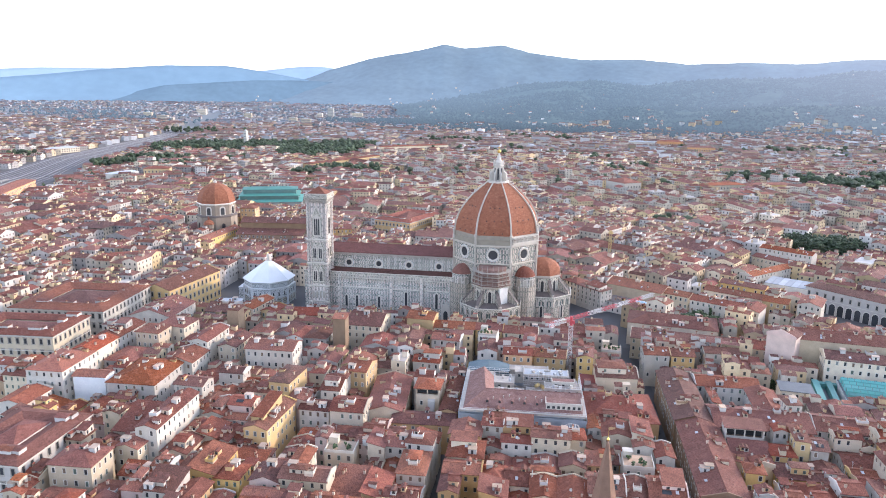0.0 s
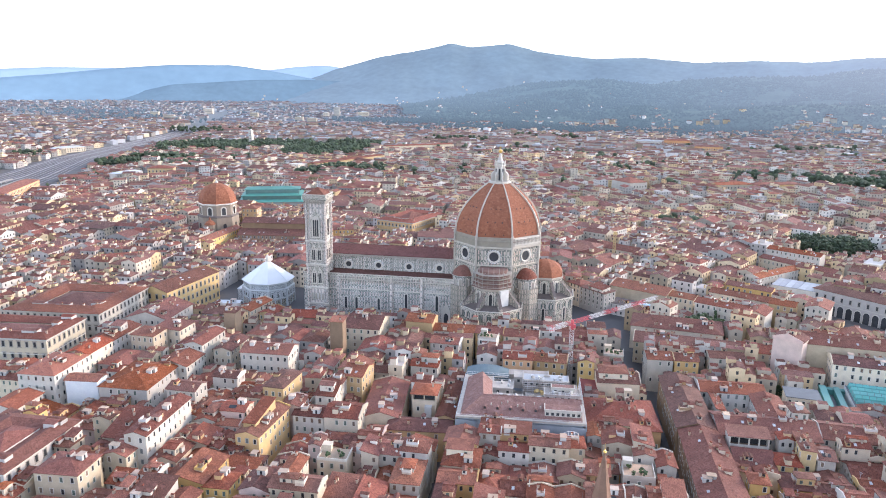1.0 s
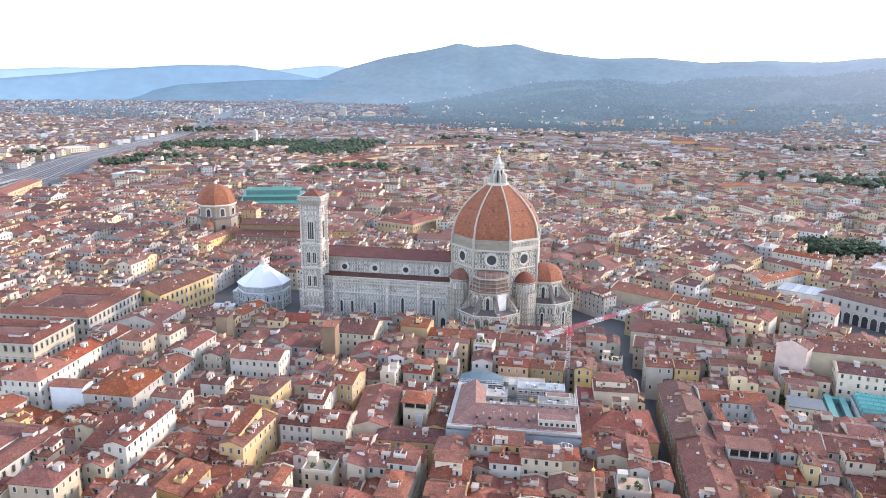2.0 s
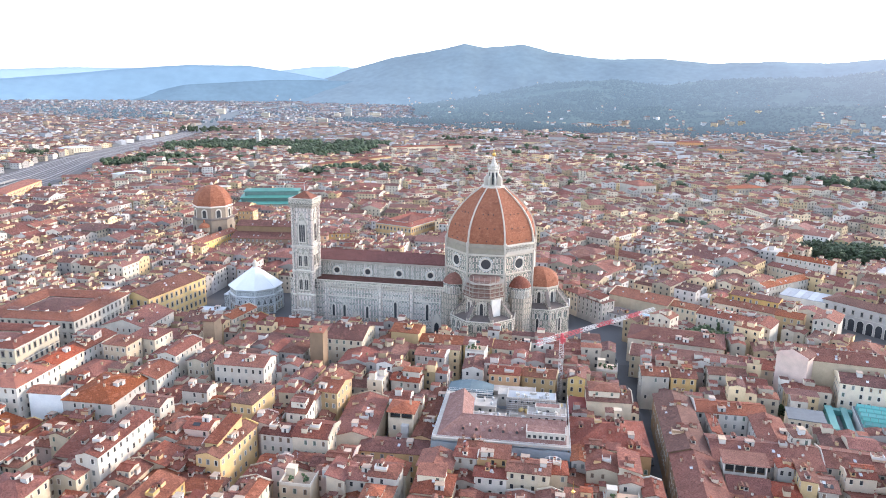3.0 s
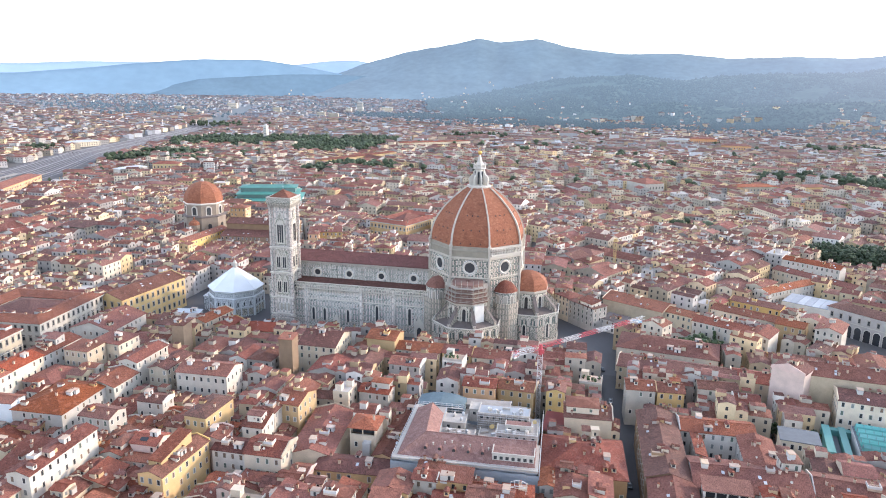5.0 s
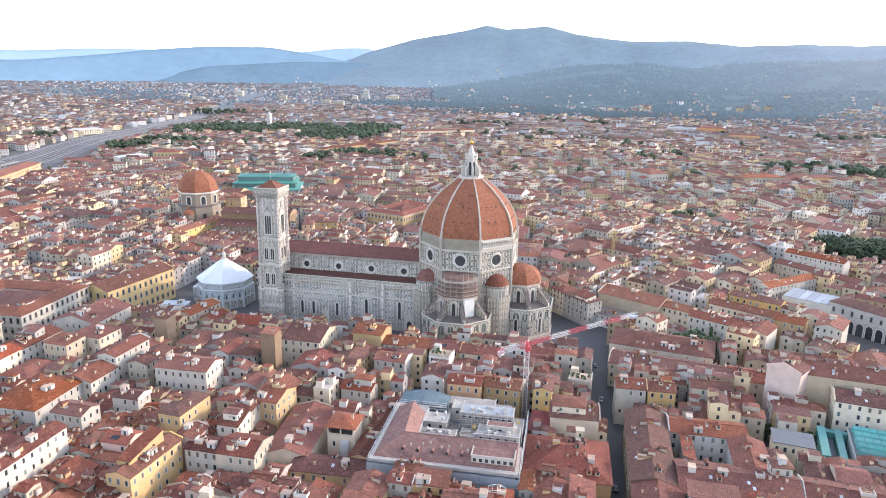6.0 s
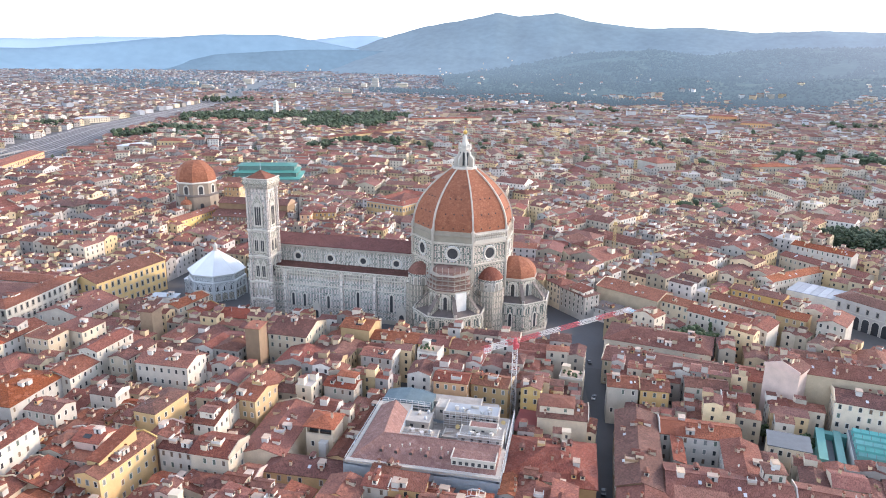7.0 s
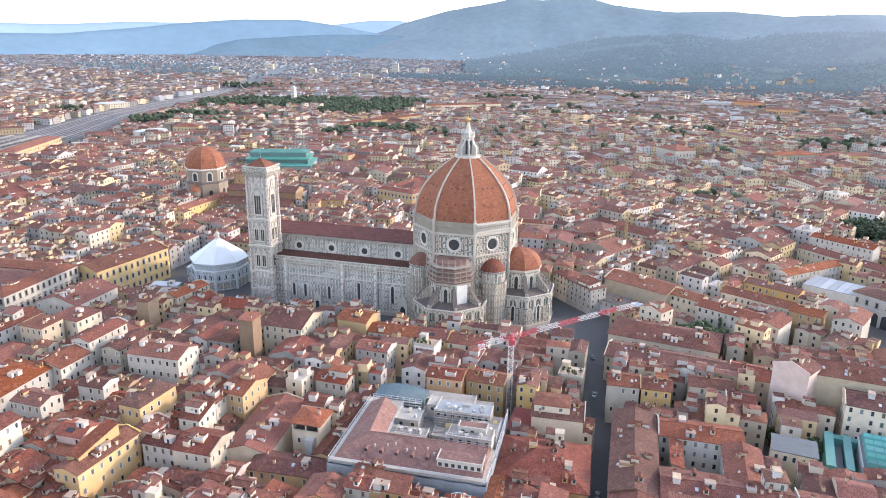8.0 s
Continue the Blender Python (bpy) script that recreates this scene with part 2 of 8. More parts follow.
# ---- mesh helpers ----
class Build:
    """Collects faces of one mesh, with a material slot for each face."""

    def __init__(self):
        self.v, self.f, self.s = [], [], []

    def add(self, verts, faces, slot=0):
        k = len(self.v)
        self.v += [tuple(p) for p in verts]
        for f in faces:
            self.f.append(tuple(i + k for i in f))
            self.s.append(slot)
        return self

    def box(self, x0, y0, z0, x1, y1, z1, slot=0, bottom=True):
        p = [(x0, y0, z0), (x1, y0, z0), (x1, y1, z0), (x0, y1, z0), (x0, y0, z1), (x1, y0, z1), (x1, y1, z1), (x0, y1, z1)]
        f = [(0, 1, 5, 4), (1, 2, 6, 5), (2, 3, 7, 6), (3, 0, 4, 7), (4, 5, 6, 7)]
        return self.add(p, f + [(3, 2, 1, 0)] if bottom else f, slot)

    def loft(self, rings, slot=0, cap=True, closed=True):
        """Rings of equal count, joined in order; counter-clockwise seen from above when they rise."""
        n = len(rings[0])
        k = len(self.v)
        for r in rings:
            self.v += [tuple(p) for p in r]
        for i in range(len(rings) - 1):
            for j in range(n if closed else n - 1):
                a, b = k + i * n + j, k + i * n + (j + 1) % n
                self.f.append((a, b, b + n, a + n))
                self.s.append(slot)
        if cap:
            self.f.append(tuple(k + (len(rings) - 1) * n + j for j in range(n)))
            self.s.append(slot)
            self.f.append(tuple(k + n - 1 - j for j in range(n)))
            self.s.append(slot)
        return self

    def turned(self, x, y, levels, sides, slot=0, phase=0.0, cap=True, arc=None):
        """Polygonal body of revolution: levels of (radius to the corners, z)."""
        rings = []
        for r, z in levels:
            rings.append([(x + r * math.cos(phase + 2 * math.pi * j / sides), y + r * math.sin(phase + 2 * math.pi * j / sides), z) for j in range(sides)])
        return self.loft(rings, slot, cap)

    def beam(self, a, b, w, slot=0):
        a, b = Vector(a), Vector(b)
        d = (b - a).normalized()
        s = d.cross(Vector((0, 0, 1)) if abs(d.z) < 0.9 else Vector((1, 0, 0))).normalized() * w / 2
        u = d.cross(s).normalized() * w / 2
        return self.loft([[p - s - u, p + s - u, p + s + u, p - s + u] for p in (a, b)], slot)

    def sweep(self, outline, y0, y1, slot=0):
        """Outline in x and z (counter-clockwise seen from -y), from depth y0 (front) to y1."""
        n = len(outline)
        k = len(self.v)
        self.v += [(x, y0, z) for x, z in outline] + [(x, y1, z) for x, z in outline]
        self.f.append(tuple(k + i for i in range(n)))
        self.f.append(tuple(k + n + n - 1 - i for i in range(n)))
        self.s += [slot] * 2
        for i in range(n):
            j = (i + 1) % n
            self.f.append((k + j, k + i, k + n + i, k + n + j))
            self.s.append(slot)
        return self

    def weld(self):
        """Joins corners that lie in the same place."""
        seen, back, keep_v = {}, [], []
        for p in self.v:
            key = (round(p[0], 3), round(p[1], 3), round(p[2], 3))
            if key not in seen:
                seen[key] = len(keep_v)
                keep_v.append(p)
            back.append(seen[key])
        self.v = keep_v
        self.f = [tuple(back[i] for i in f) for f in self.f]
        return self

    def mesh(self, name, mats):
        me = bpy.data.meshes.new(name)
        me.from_pydata(self.v, [], self.f)
        for m in mats:
            me.materials.append(m)
        me.polygons.foreach_set("material_index", self.s)
        wall_metres(me)
        return me


def wall_metres(me):
    """A UV map in metres: u level along the face, v up its slope."""
    n = len(me.polygons)
    if not n:
        return
    nor = np.empty(n * 3)
    me.polygon_normals.foreach_get("vector", nor)
    nor = nor.reshape(-1, 3)
    tot = np.empty(n, int)
    me.polygons.foreach_get("loop_total", tot)
    idx = np.empty(len(me.loops), int)
    me.loops.foreach_get("vertex_index", idx)
    co = np.empty(len(me.vertices) * 3)
    me.vertices.foreach_get("co", co)
    p = co.reshape(-1, 3)[idx]
    t = np.stack([-nor[:, 1], nor[:, 0], np.zeros(n)], 1)
    size = np.linalg.norm(t, axis=1)
    t[size < 0.02] = (1, 0, 0)
    t /= np.linalg.norm(t, axis=1)[:, None]
    b = np.cross(nor, t)
    t, b = np.repeat(t, tot, 0), np.repeat(b, tot, 0)
    uv = np.stack([(p * t).sum(1), (p * b).sum(1)], 1)
    me.uv_layers.new(name="UVMap").data.foreach_set("uv", uv.ravel())


def part(name, b, mats, parent=None, label="", m=None):
    """Links one mesh object, under a thing or part if one is given."""
    me = b.mesh(name, mats if isinstance(mats, (list, tuple)) else [mats]) if isinstance(b, Build) else b
    ob = new(name, me)
    if parent is not None:
        ob.parent = parent
    if m is not None:
        ob.matrix_local = m
    if label:
        ob["label"] = label
    return ob


def ngon(x, y, r, n, phase=0.0):
    return [(x + r * math.cos(phase + 2 * math.pi * i / n), y + r * math.sin(phase + 2 * math.pi * i / n)) for i in range(n)]


def on_wall(x, y, z, ang):
    """A place on a wall whose outside looks along (sin ang, -cos ang): x to the right along it, -y outwards."""
    return pose(x, y, z, 0, 0, ang)


def arch(w, h, pointed=True, n=6):
    """Outline of an arched opening, w wide and h high, sill at z = 0."""
    r = w / 2
    pts = [(-r, 0), (r, 0)]
    rise = w * 0.75 if pointed else r
    for i in range(n + 1):
        a = i / n
        x = r * (1 - a)
        z = h - rise + rise * (math.sqrt(max(0, 1 - (x / r) ** 2)) * 0.75 + 0.25 * a) if pointed else h - r + r * math.sin(a * math.pi / 2)
        x = x if pointed else r * math.cos(a * math.pi / 2)
        pts.append((x, z))
    for i in range(n - 1, -1, -1):
        x, z = pts[2 + i]
        pts.append((-x, z))
    return pts


RNG = random.Random(7)
CAMERA_SIDE = 60.0


# ---- houses ----
def facade(b, w, z0, z1, flip, cols, rows, wall=0, glass=1, trim=2, ww=1.0, wh=1.75, side="S", half=0.0, d=0.22):
    """A wall w wide with recessed windows; side says which way it looks, half its distance from the middle."""
    def put(u, z, inn):
        if side == "S":
            return (u, -half + inn, z)
        if side == "N":
            return (-u, half - inn, z)
        if side == "E":
            return (half - inn, u, z)
        return (-half + inn, -u, z)
    pitch = w / cols
    sh = (z1 - z0) / rows
    us, zs = [-w / 2], [z0]
    for c in range(cols):
        m = -w / 2 + pitch * (c + 0.5)
        us += [m - ww / 2, m + ww / 2]
    for r in range(rows):
        m = z0 + sh * (r + 0.52)
        zs += [m - wh / 2, m + wh / 2]
    us.append(w / 2)
    zs.append(z1)
    blind = random.Random(int(w * 97 + z1 * 31 + half * 13))
    for i in range(len(us) - 1):
        for j in range(len(zs) - 1):
            a, c, e, f = us[i], us[i + 1], zs[j], zs[j + 1]
            if i % 2 and j % 2 and blind.random() > 0.14:
                b.add([put(a, e, d), put(c, e, d), put(c, f, d), put(a, f, d)], [(0, 1, 2, 3)], glass)
                b.add([put(a, e, 0), put(c, e, 0), put(c, f, 0), put(a, f, 0), put(a, e, d), put(c, e, d), put(c, f, d), put(a, f, d)],
                      [(0, 1, 5, 4), (1, 2, 6, 5), (2, 3, 7, 6), (3, 0, 4, 7)], trim)
            elif j % 2:
                b.add([put(a, e, 0), put(c, e, 0), put(c, f, 0), put(a, f, 0)], [(0, 1, 2, 3)], wall)
        # full-height strips between the windows are filled above and below in one band
    for j in range(0, len(zs) - 1, 2):
        b.add([put(-w / 2, zs[j], 0), put(w / 2, zs[j], 0), put(w / 2, zs[j + 1], 0), put(-w / 2, zs[j + 1], 0)], [(0, 1, 2, 3)], wall)


def roof_build(kind, w, d, slope, over=0.55, thick=0.22):
    """A roof over a w by d plan with the ridge along x; its eaves' underside at z = 0."""
    b = Build()
    X, Y = w / 2 + over, d / 2 + over
    rise = slope * Y
    if kind == "hip":
        k = max(0.0, X - Y)
        lo = [(-X, -Y, 0), (X, -Y, 0), (X, Y, 0), (-X, Y, 0)]
        e = [(x, y, z + thick) for x, y, z in lo]
        r = [(-k, 0, rise + thick), (k, 0, rise + thick)]
        b.add(lo + e + r, [(0, 1, 5, 4), (1, 2, 6, 5), (2, 3, 7, 6), (3, 0, 4, 7), (4, 5, 9, 8), (6, 7, 8, 9), (3, 2, 1, 0)]
              + ([(5, 6, 9), (7, 4, 8)]))
    elif kind == "shed":
        rise = slope * 2 * Y * 0.8
        lo = [(-X, -Y, 0), (X, -Y, 0), (X, Y, rise), (-X, Y, rise)]
        b.add(lo + [(x, y, z + thick) for x, y, z in lo], [(0, 1, 5, 4), (1, 2, 6, 5), (2, 3, 7, 6), (3, 0, 4, 7), (4, 5, 6, 7), (3, 2, 1, 0)])
    else:
        # the ridge carries a raised line of cap tiles
        c, up = 0.17, rise + thick
        s = [(-Y, 0), (0, rise), (Y, 0), (Y, thick), (c, up - c * slope), (c * 0.7, up + 0.11), (-c * 0.7, up + 0.11), (-c, up - c * slope), (-Y, thick)]
        n = len(s)
        v = [(-X, y, z) for y, z in s] + [(X, y, z) for y, z in s]
        b.add(v, [(0, 8, 7, 1), (1, 7, 6, 5, 4), (1, 4, 3, 2), (n, n + 1, n + 7, n + 8), (n + 1, n + 4, n + 5, n + 6, n + 7), (n + 1, n + 2, n + 3, n + 4)]
              + [(i, (i + 1) % n, (i + 1) % n + n, i + n) for i in range(n)])
    return b, rise


def chimney_mesh():
    b = Build()
    b.box(-0.4, -0.32, -1.2, 0.4, 0.32, 1.2)
    b.box(-0.5, -0.42, 1.2, 0.5, 0.42, 1.32)
    for x in (-0.38, 0.24):
        b.box(x, -0.28, 1.32, x + 0.14, 0.28, 1.6)
    b.add([(-0.55, -0.46, 1.6), (0.55, -0.46, 1.6), (0.55, 0.46, 1.6), (-0.55, 0.46, 1.6), (-0.55, 0, 1.9), (0.55, 0, 1.9)],
          [(0, 1, 5, 4), (2, 3, 4, 5), (1, 2, 5), (3, 0, 4), (3, 2, 1, 0)], 1)
    return b.mesh("chimney", [CHIM, ROOF])


def antenna_mesh():
    p, q = 0.035, 0.03
    out = [(-p, -0.6), (p, -0.6), (p, 1.8 - q), (0.35, 1.8 - q), (0.35, 1.8 + q), (p, 1.8 + q), (p, 2.4 - q), (0.65, 2.4 - q), (0.65, 2.4 + q), (p, 2.4 + q), (p, 2.7)]
    out += [(-x, z) for x, z in reversed(out[1:])][:-1] + [(-p, -0.6)]
    return Build().sweep(out[1:], -0.03, 0.03).mesh("antenna", [METAL])


ANTENNA = antenna_mesh()
DISH = Build().turned(0, 0, [(0.05, 0.0), (0.35, 0.1), (0.5, 0.25), (0.46, 0.25), (0.3, 0.14), (0.04, 0.05)], 10).mesh("dish", [PLASTER["white"]])
CHIMNEY = chimney_mesh()


def dormer_mesh(wall, mats):
    """A small roof dormer with a dark window under its own tiled gable."""
    b = Build().box(-0.8, -0.9, -0.9, 0.8, 1.6, 1.0)
    b.add([(-1.0, -1.1, 0.98), (1.0, -1.1, 0.98), (1.0, 1.9, 0.98), (-1.0, 1.9, 0.98), (0, -1.1, 1.5), (0, 1.9, 1.5)], [(0, 3, 5, 4), (2, 1, 4, 5), (1, 0, 4), (3, 2, 5), (0, 1, 2, 3)], 1)
    b.box(-0.45, -0.93, -0.1, 0.45, -0.89, 0.8, 2)
    return b.mesh("dormer", mats)


def stair_head_mesh(mats):
    """A flat-topped stair head that gives on to the roof."""
    b = Build().box(-1.5, -1.1, -1.6, 1.5, 1.1, 1.3).box(-1.65, -1.25, 1.3, 1.65, 1.25, 1.45, 1)
    b.box(-0.4, -1.14, -0.6, 0.4, -1.09, 1.0, 2)
    return b.mesh("stair_head", mats)


DORMERS = [dormer_mesh(0, [PLASTER[k], ROOF_OLD, DARK]) for k in ("cream", "white", "ochre")]
STAIR_HEADS = [stair_head_mesh([PLASTER[k], m, DARK]) for k, m in (("dim", CHIM), ("cream", ROOF_OLD), ("grey", CHIM))]
SOLAR = Build().box(-1.5, -0.9, 0, 1.5, 0.9, 0.1).mesh("solar_panel", [DARK])
SKYLIGHT = Build().box(-0.5, -0.7, 0, 0.5, 0.7, 0.14).mesh("skylight", [METAL])


def window_mesh(shut):
    """One moulded frame with its sill, and the glass or closed shutters set into it."""
    b = Build()

    def rect(x, z0, z1, y):
        return [(-x, y, z0), (x, y, z0), (x, y, z1), (-x, y, z1)]
    b.loft([rect(0.72, -0.15, 2.0, 0.02), rect(0.72, -0.15, 2.0, -0.07), rect(0.52, 0.0, 1.86, -0.07), rect(0.5, 0.0, 1.85, -0.01)], 0, cap=False)
    b.f.append((12, 13, 14, 15))
    b.s.append(1)
    return b.mesh("window", [TRIM, (DARK, SHUTTER, SHUTTER_B, SHUTTER_G)[shut]])


WINDOWS = [window_mesh(0), window_mesh(0), window_mesh(1), window_mesh(2), window_mesh(3)]
ROOFS = [ROOF, ROOF, ROOF_OLD, ROOF_OLD, ROOF_NEW]
TINTS = ["cream", "cream", "cream", "white", "white", "yellow", "ochre", "grey", "grey", "pink", "cream"]
TINTS_WEST = ["cream", "cream", "white", "grey", "ochre", "pink", "yellow", "cream", "white"]
WORDS = {"cream": "cream", "white": "white", "yellow": "yellow", "ochre": "ochre", "grey": "grey", "pink": "pale pink", "brown": "brown stone", "orange": "orange", "ginger": "warm orange"}


def house(x, y, w, d, h, tint="cream", kind="gable", along="x", rot=0.0, near=True, hero=False, slope=0.31, roof_mat=None, altana=0, rng=RNG, floors=None, windows=True, glass=None, group=""):
    """A town house: walls with recessed windows, a tiled roof, chimneys and now and then a roof room."""
    b = Build()
    rows = floors or max(2, round((h - 1.5) / 3.9))
    sides = "SE" if x < CAMERA_SIDE - 40 else ("SW" if x > CAMERA_SIDE + 40 else "SEW")
    gl = glass or rng.choice([DARK, DARK, SHUTTER, SHUTTER_B, SHUTTER_G])
    for side in "SENW":
        span, half = (w, d / 2) if side in "SN" else (d, w / 2)
        cols = max(1, round(span / (3.4 if near else 3.8)))
        if windows and not hero and side in sides and span > 2.5:
            facade(b, span, 0, h, False, cols, rows, side=side, half=half, ww=1.05, wh=1.8)
        else:
            q = {"S": [(-w / 2, -d / 2), (w / 2, -d / 2)], "N": [(w / 2, d / 2), (-w / 2, d / 2)], "E": [(w / 2, -d / 2), (w / 2, d / 2)], "W": [(-w / 2, d / 2), (-w / 2, -d / 2)]}[side]
            b.add([(*q[0], 0), (*q[1], 0), (*q[1], h), (*q[0], h)], [(0, 1, 2, 3)], 0)
    rw, rd = (w, d) if along == "x" else (d, w)
    rb, rise = roof_build(kind, rw, rd, slope)
    # gable ends stay below the roof's underside
    low = -slope * 0.55
    if kind == "gable":
        tri = [(-rw / 2, -rd / 2, h), (-rw / 2, rd / 2, h), (-rw / 2, 0, h + rise + low - 0.02), (rw / 2, -rd / 2, h), (rw / 2, rd / 2, h), (rw / 2, 0, h + rise + low - 0.02)]
        tri = tri if along == "x" else [(-q, p, z) for p, q, z in tri]
        b.add(tri, [(0, 2, 1), (3, 4, 5)], 0)
    elif kind == "shed":
        zt = h + low + slope * 0.8 * (rd + 0.55) - 0.02
        tri = [(-rw / 2, -rd / 2, h), (-rw / 2, rd / 2, h), (-rw / 2, rd / 2, zt), (rw / 2, -rd / 2, h), (rw / 2, rd / 2, h), (rw / 2, rd / 2, zt)]
        tri = tri if along == "x" else [(-q, p, z) for p, q, z in tri]
        b.add(tri, [(0, 2, 1), (3, 4, 5), (1, 2, 5, 4)], 0)
    low_top = h + low + 0.22
    room = None
    if altana:
        if rng.random() < 0.4:
            aw, ad = max(2.6, w * rng.uniform(0.45, 0.75)), max(2.6, d * rng.uniform(0.4, 0.7))
        else:
            aw, ad = max(2.6, min(w * rng.uniform(0.3, 0.5), 6.0)), max(2.6, min(d * rng.uniform(0.3, 0.5), 6.0))
        ax, ay = rng.uniform(-0.5, 0.5) * (w - aw), rng.uniform(-0.3, 0.5) * (d - ad)
        q0 = slope * (rd / 2 + 0.55 - abs(ay if along == "x" else ax)) if kind != "shed" else slope * 0.8 * rd / 2
        base, ah = low_top + q0 - 1.3, altana + 1.2
        c = Build()
        for side in "SENW":
            span, half = (aw, ad / 2) if side in "SN" else (ad, aw / 2)
            if side in sides:
                facade(c, span, base, base + ah, False, 2 if span > 4 else 1, 1, side=side, half=half, ww=1.1, wh=1.4)
            else:
                q = {"S": [(-aw / 2, -ad / 2), (aw / 2, -ad / 2)], "N": [(aw / 2, ad / 2), (-aw / 2, ad / 2)], "E": [(aw / 2, -ad / 2), (aw / 2, ad / 2)], "W": [(-aw / 2, ad / 2), (-aw / 2, -ad / 2)]}[side]
                c.add([(*q[0], base), (*q[1], base), (*q[1], base + ah), (*q[0], base + ah)], [(0, 1, 2, 3)], 0)
        top, form = base + ah, rng.choice(["shed", "hip", "gable"])
        if form == "shed":
            zt = top + 0.176 * (ad + 0.4) - 0.02
            c.add([(-aw / 2, -ad / 2, top), (-aw / 2, ad / 2, top), (-aw / 2, ad / 2, zt), (aw / 2, -ad / 2, top), (aw / 2, ad / 2, top), (aw / 2, ad / 2, zt)], [(0, 2, 1), (3, 4, 5), (1, 2, 5, 4)], 0)
        elif form == "gable":
            zt = top + 0.22 * (ad / 2 + 0.4) - 0.02
            c.add([(-aw / 2, -ad / 2, top), (-aw / 2, ad / 2, top), (-aw / 2, 0, zt), (aw / 2, -ad / 2, top), (aw / 2, ad / 2, top), (aw / 2, 0, zt)], [(0, 2, 1), (3, 4, 5)], 0)
        r2, _ = roof_build(form, aw, ad, 0.22, 0.4, 0.18)
        room = (c, r2, ax, ay, top)
    wall = part("house", b.weld(), [PLASTER[tint], gl, TRIM], None, "", pose(x, y, 0, 0, 0, rot))
    rm = roof_mat or rng.choice(ROOFS)
    shape = {"gable": "gabled", "hip": "hipped", "shed": "single-pitch"}[kind]
    size = "Tall" if h > 19 else ("Low" if h < 12 else "Old")
    tagged(wall, f"{size} {WORDS[tint]} plastered town house with a {shape} terracotta roof", "house", group or "town houses")
    part("roof", rb, rm, wall, "", pose(0, 0, h + low, 0, 0, 0 if along == "x" else 90))
    if room:
        c, r2, ax, ay, top = room
        o = part("roof_room", c.weld(), [PLASTER[tint], gl, TRIM], wall, "", pose(ax, ay, 0))
        part("roof", r2, rm, o, "", pose(0, 0, top))

    def top_at(px, py):
        q, half = (py, rd / 2) if along == "x" else (px, rd / 2)
        if kind == "shed":
            q = py if along == "x" else -px
            return h + low + 0.22 + slope * 0.8 * (q + half + 0.55)
        zz = slope * (half + 0.55 - abs(q))
        if kind == "hip":
            p, hp = (px, rw / 2) if along == "x" else (py, rw / 2)
            zz = min(zz, slope * (hp + 0.55 - abs(p)))
        return h + low + 0.22 + zz
    if near:
        if rng.random() < 0.12:
            px, py = rng.uniform(-0.4, 0.4) * w, rng.uniform(-0.4, 0.4) * d
            part("antenna", ANTENNA, None, wall, "", pose(px, py, top_at(px, py), 0, 0, rng.uniform(0, 180)))
        if rng.random() < 0.22:
            px, py = rng.uniform(-0.4, 0.4) * w, rng.uniform(-0.4, 0.0) * d
            part("satellite_dish", DISH, None, wall, "white dish", pose(px, py, top_at(px, py) + 0.25, 60, 0, rng.uniform(-40, 40)))
        if kind == "gable" and rng.random() < 0.6:
            e = rw / 2 + 0.56
            up = 0.62
            s = [(-rd / 2 - 0.3, -0.6), (rd / 2 + 0.3, -0.6), (rd / 2 + 0.3, low + 0.25 + up), (0, rise + low + up), (-rd / 2 - 0.3, low + 0.25 + up)]
            q = Build().add([(e - 0.4, p, z) for p, z in s] + [(e, p, z) for p, z in s], [(4, 3, 2, 1, 0), (5, 6, 7, 8, 9)] + [((i + 1) % 5, i, i + 5, (i + 1) % 5 + 5) for i in range(5)][::1])
            part("gable_parapet", q, PLASTER[tint], wall, "", pose(0, 0, h, 0, 0, (0 if along == "x" else 90) + (180 if x > CAMERA_SIDE else 0)))
        if rng.random() < 0.3 and w > 7 and d > 7:
            px, py = rng.uniform(-0.2, 0.2) * w, rng.uniform(-0.3, 0.1) * d
            z = top_at(px, py) + 0.35
            tw, td = rng.uniform(1.3, 2.2), rng.uniform(1.1, 1.8)
            q = Build().box(-tw, -td, -2.4, tw, td, 0.0, 1)
            q.box(-tw, -td, 0.0, tw, -td + 0.15, 0.95).box(tw - 0.15, -td + 0.15, 0.0, tw, td, 0.95).box(-tw, -td + 0.15, 0.0, -tw + 0.15, td, 0.95)
            part("roof_terrace", q, [PLASTER["dim" if rng.random() < 0.4 else tint], CHIM], wall, "small roof terrace with low plastered walls", pose(px, py, z))
        for _ in range(rng.choice([0, 1, 1, 2])):
            px, py = rng.uniform(-0.36, 0.36) * w, rng.uniform(-0.4, 0.2) * d
            if rng.random() < 0.55:
                part("dormer", rng.choice(DORMERS), None, wall, "", pose(px, py, top_at(px, py) + 0.3, 0, 0, 0 if along == "x" else rng.choice((0, 90 if px > 0 else -90))))
            else:
                part("stair_head", rng.choice(STAIR_HEADS), None, wall, "", pose(px, py, top_at(px, py) + 0.2, 0, 0, rng.choice((0, 90))))
        if rng.random() < 0.12 and along == "x" and kind == "gable" and d > 8:
            py = -d * 0.28
            part("solar_panel", SOLAR, None, wall, "dark solar panel", pose(rng.uniform(-0.25, 0.25) * w, py, top_at(0, py), math.degrees(math.atan(slope)), 0, 0))
        for _ in range(rng.choice([1, 1, 2, 3])):
            px, py = rng.uniform(-0.4, 0.4) * w, rng.uniform(-0.4, 0.4) * d
            part("chimney", CHIMNEY, None, wall, "", pose(px, py, top_at(px, py) - 0.2, 0, 0, rng.choice([0, 90])))
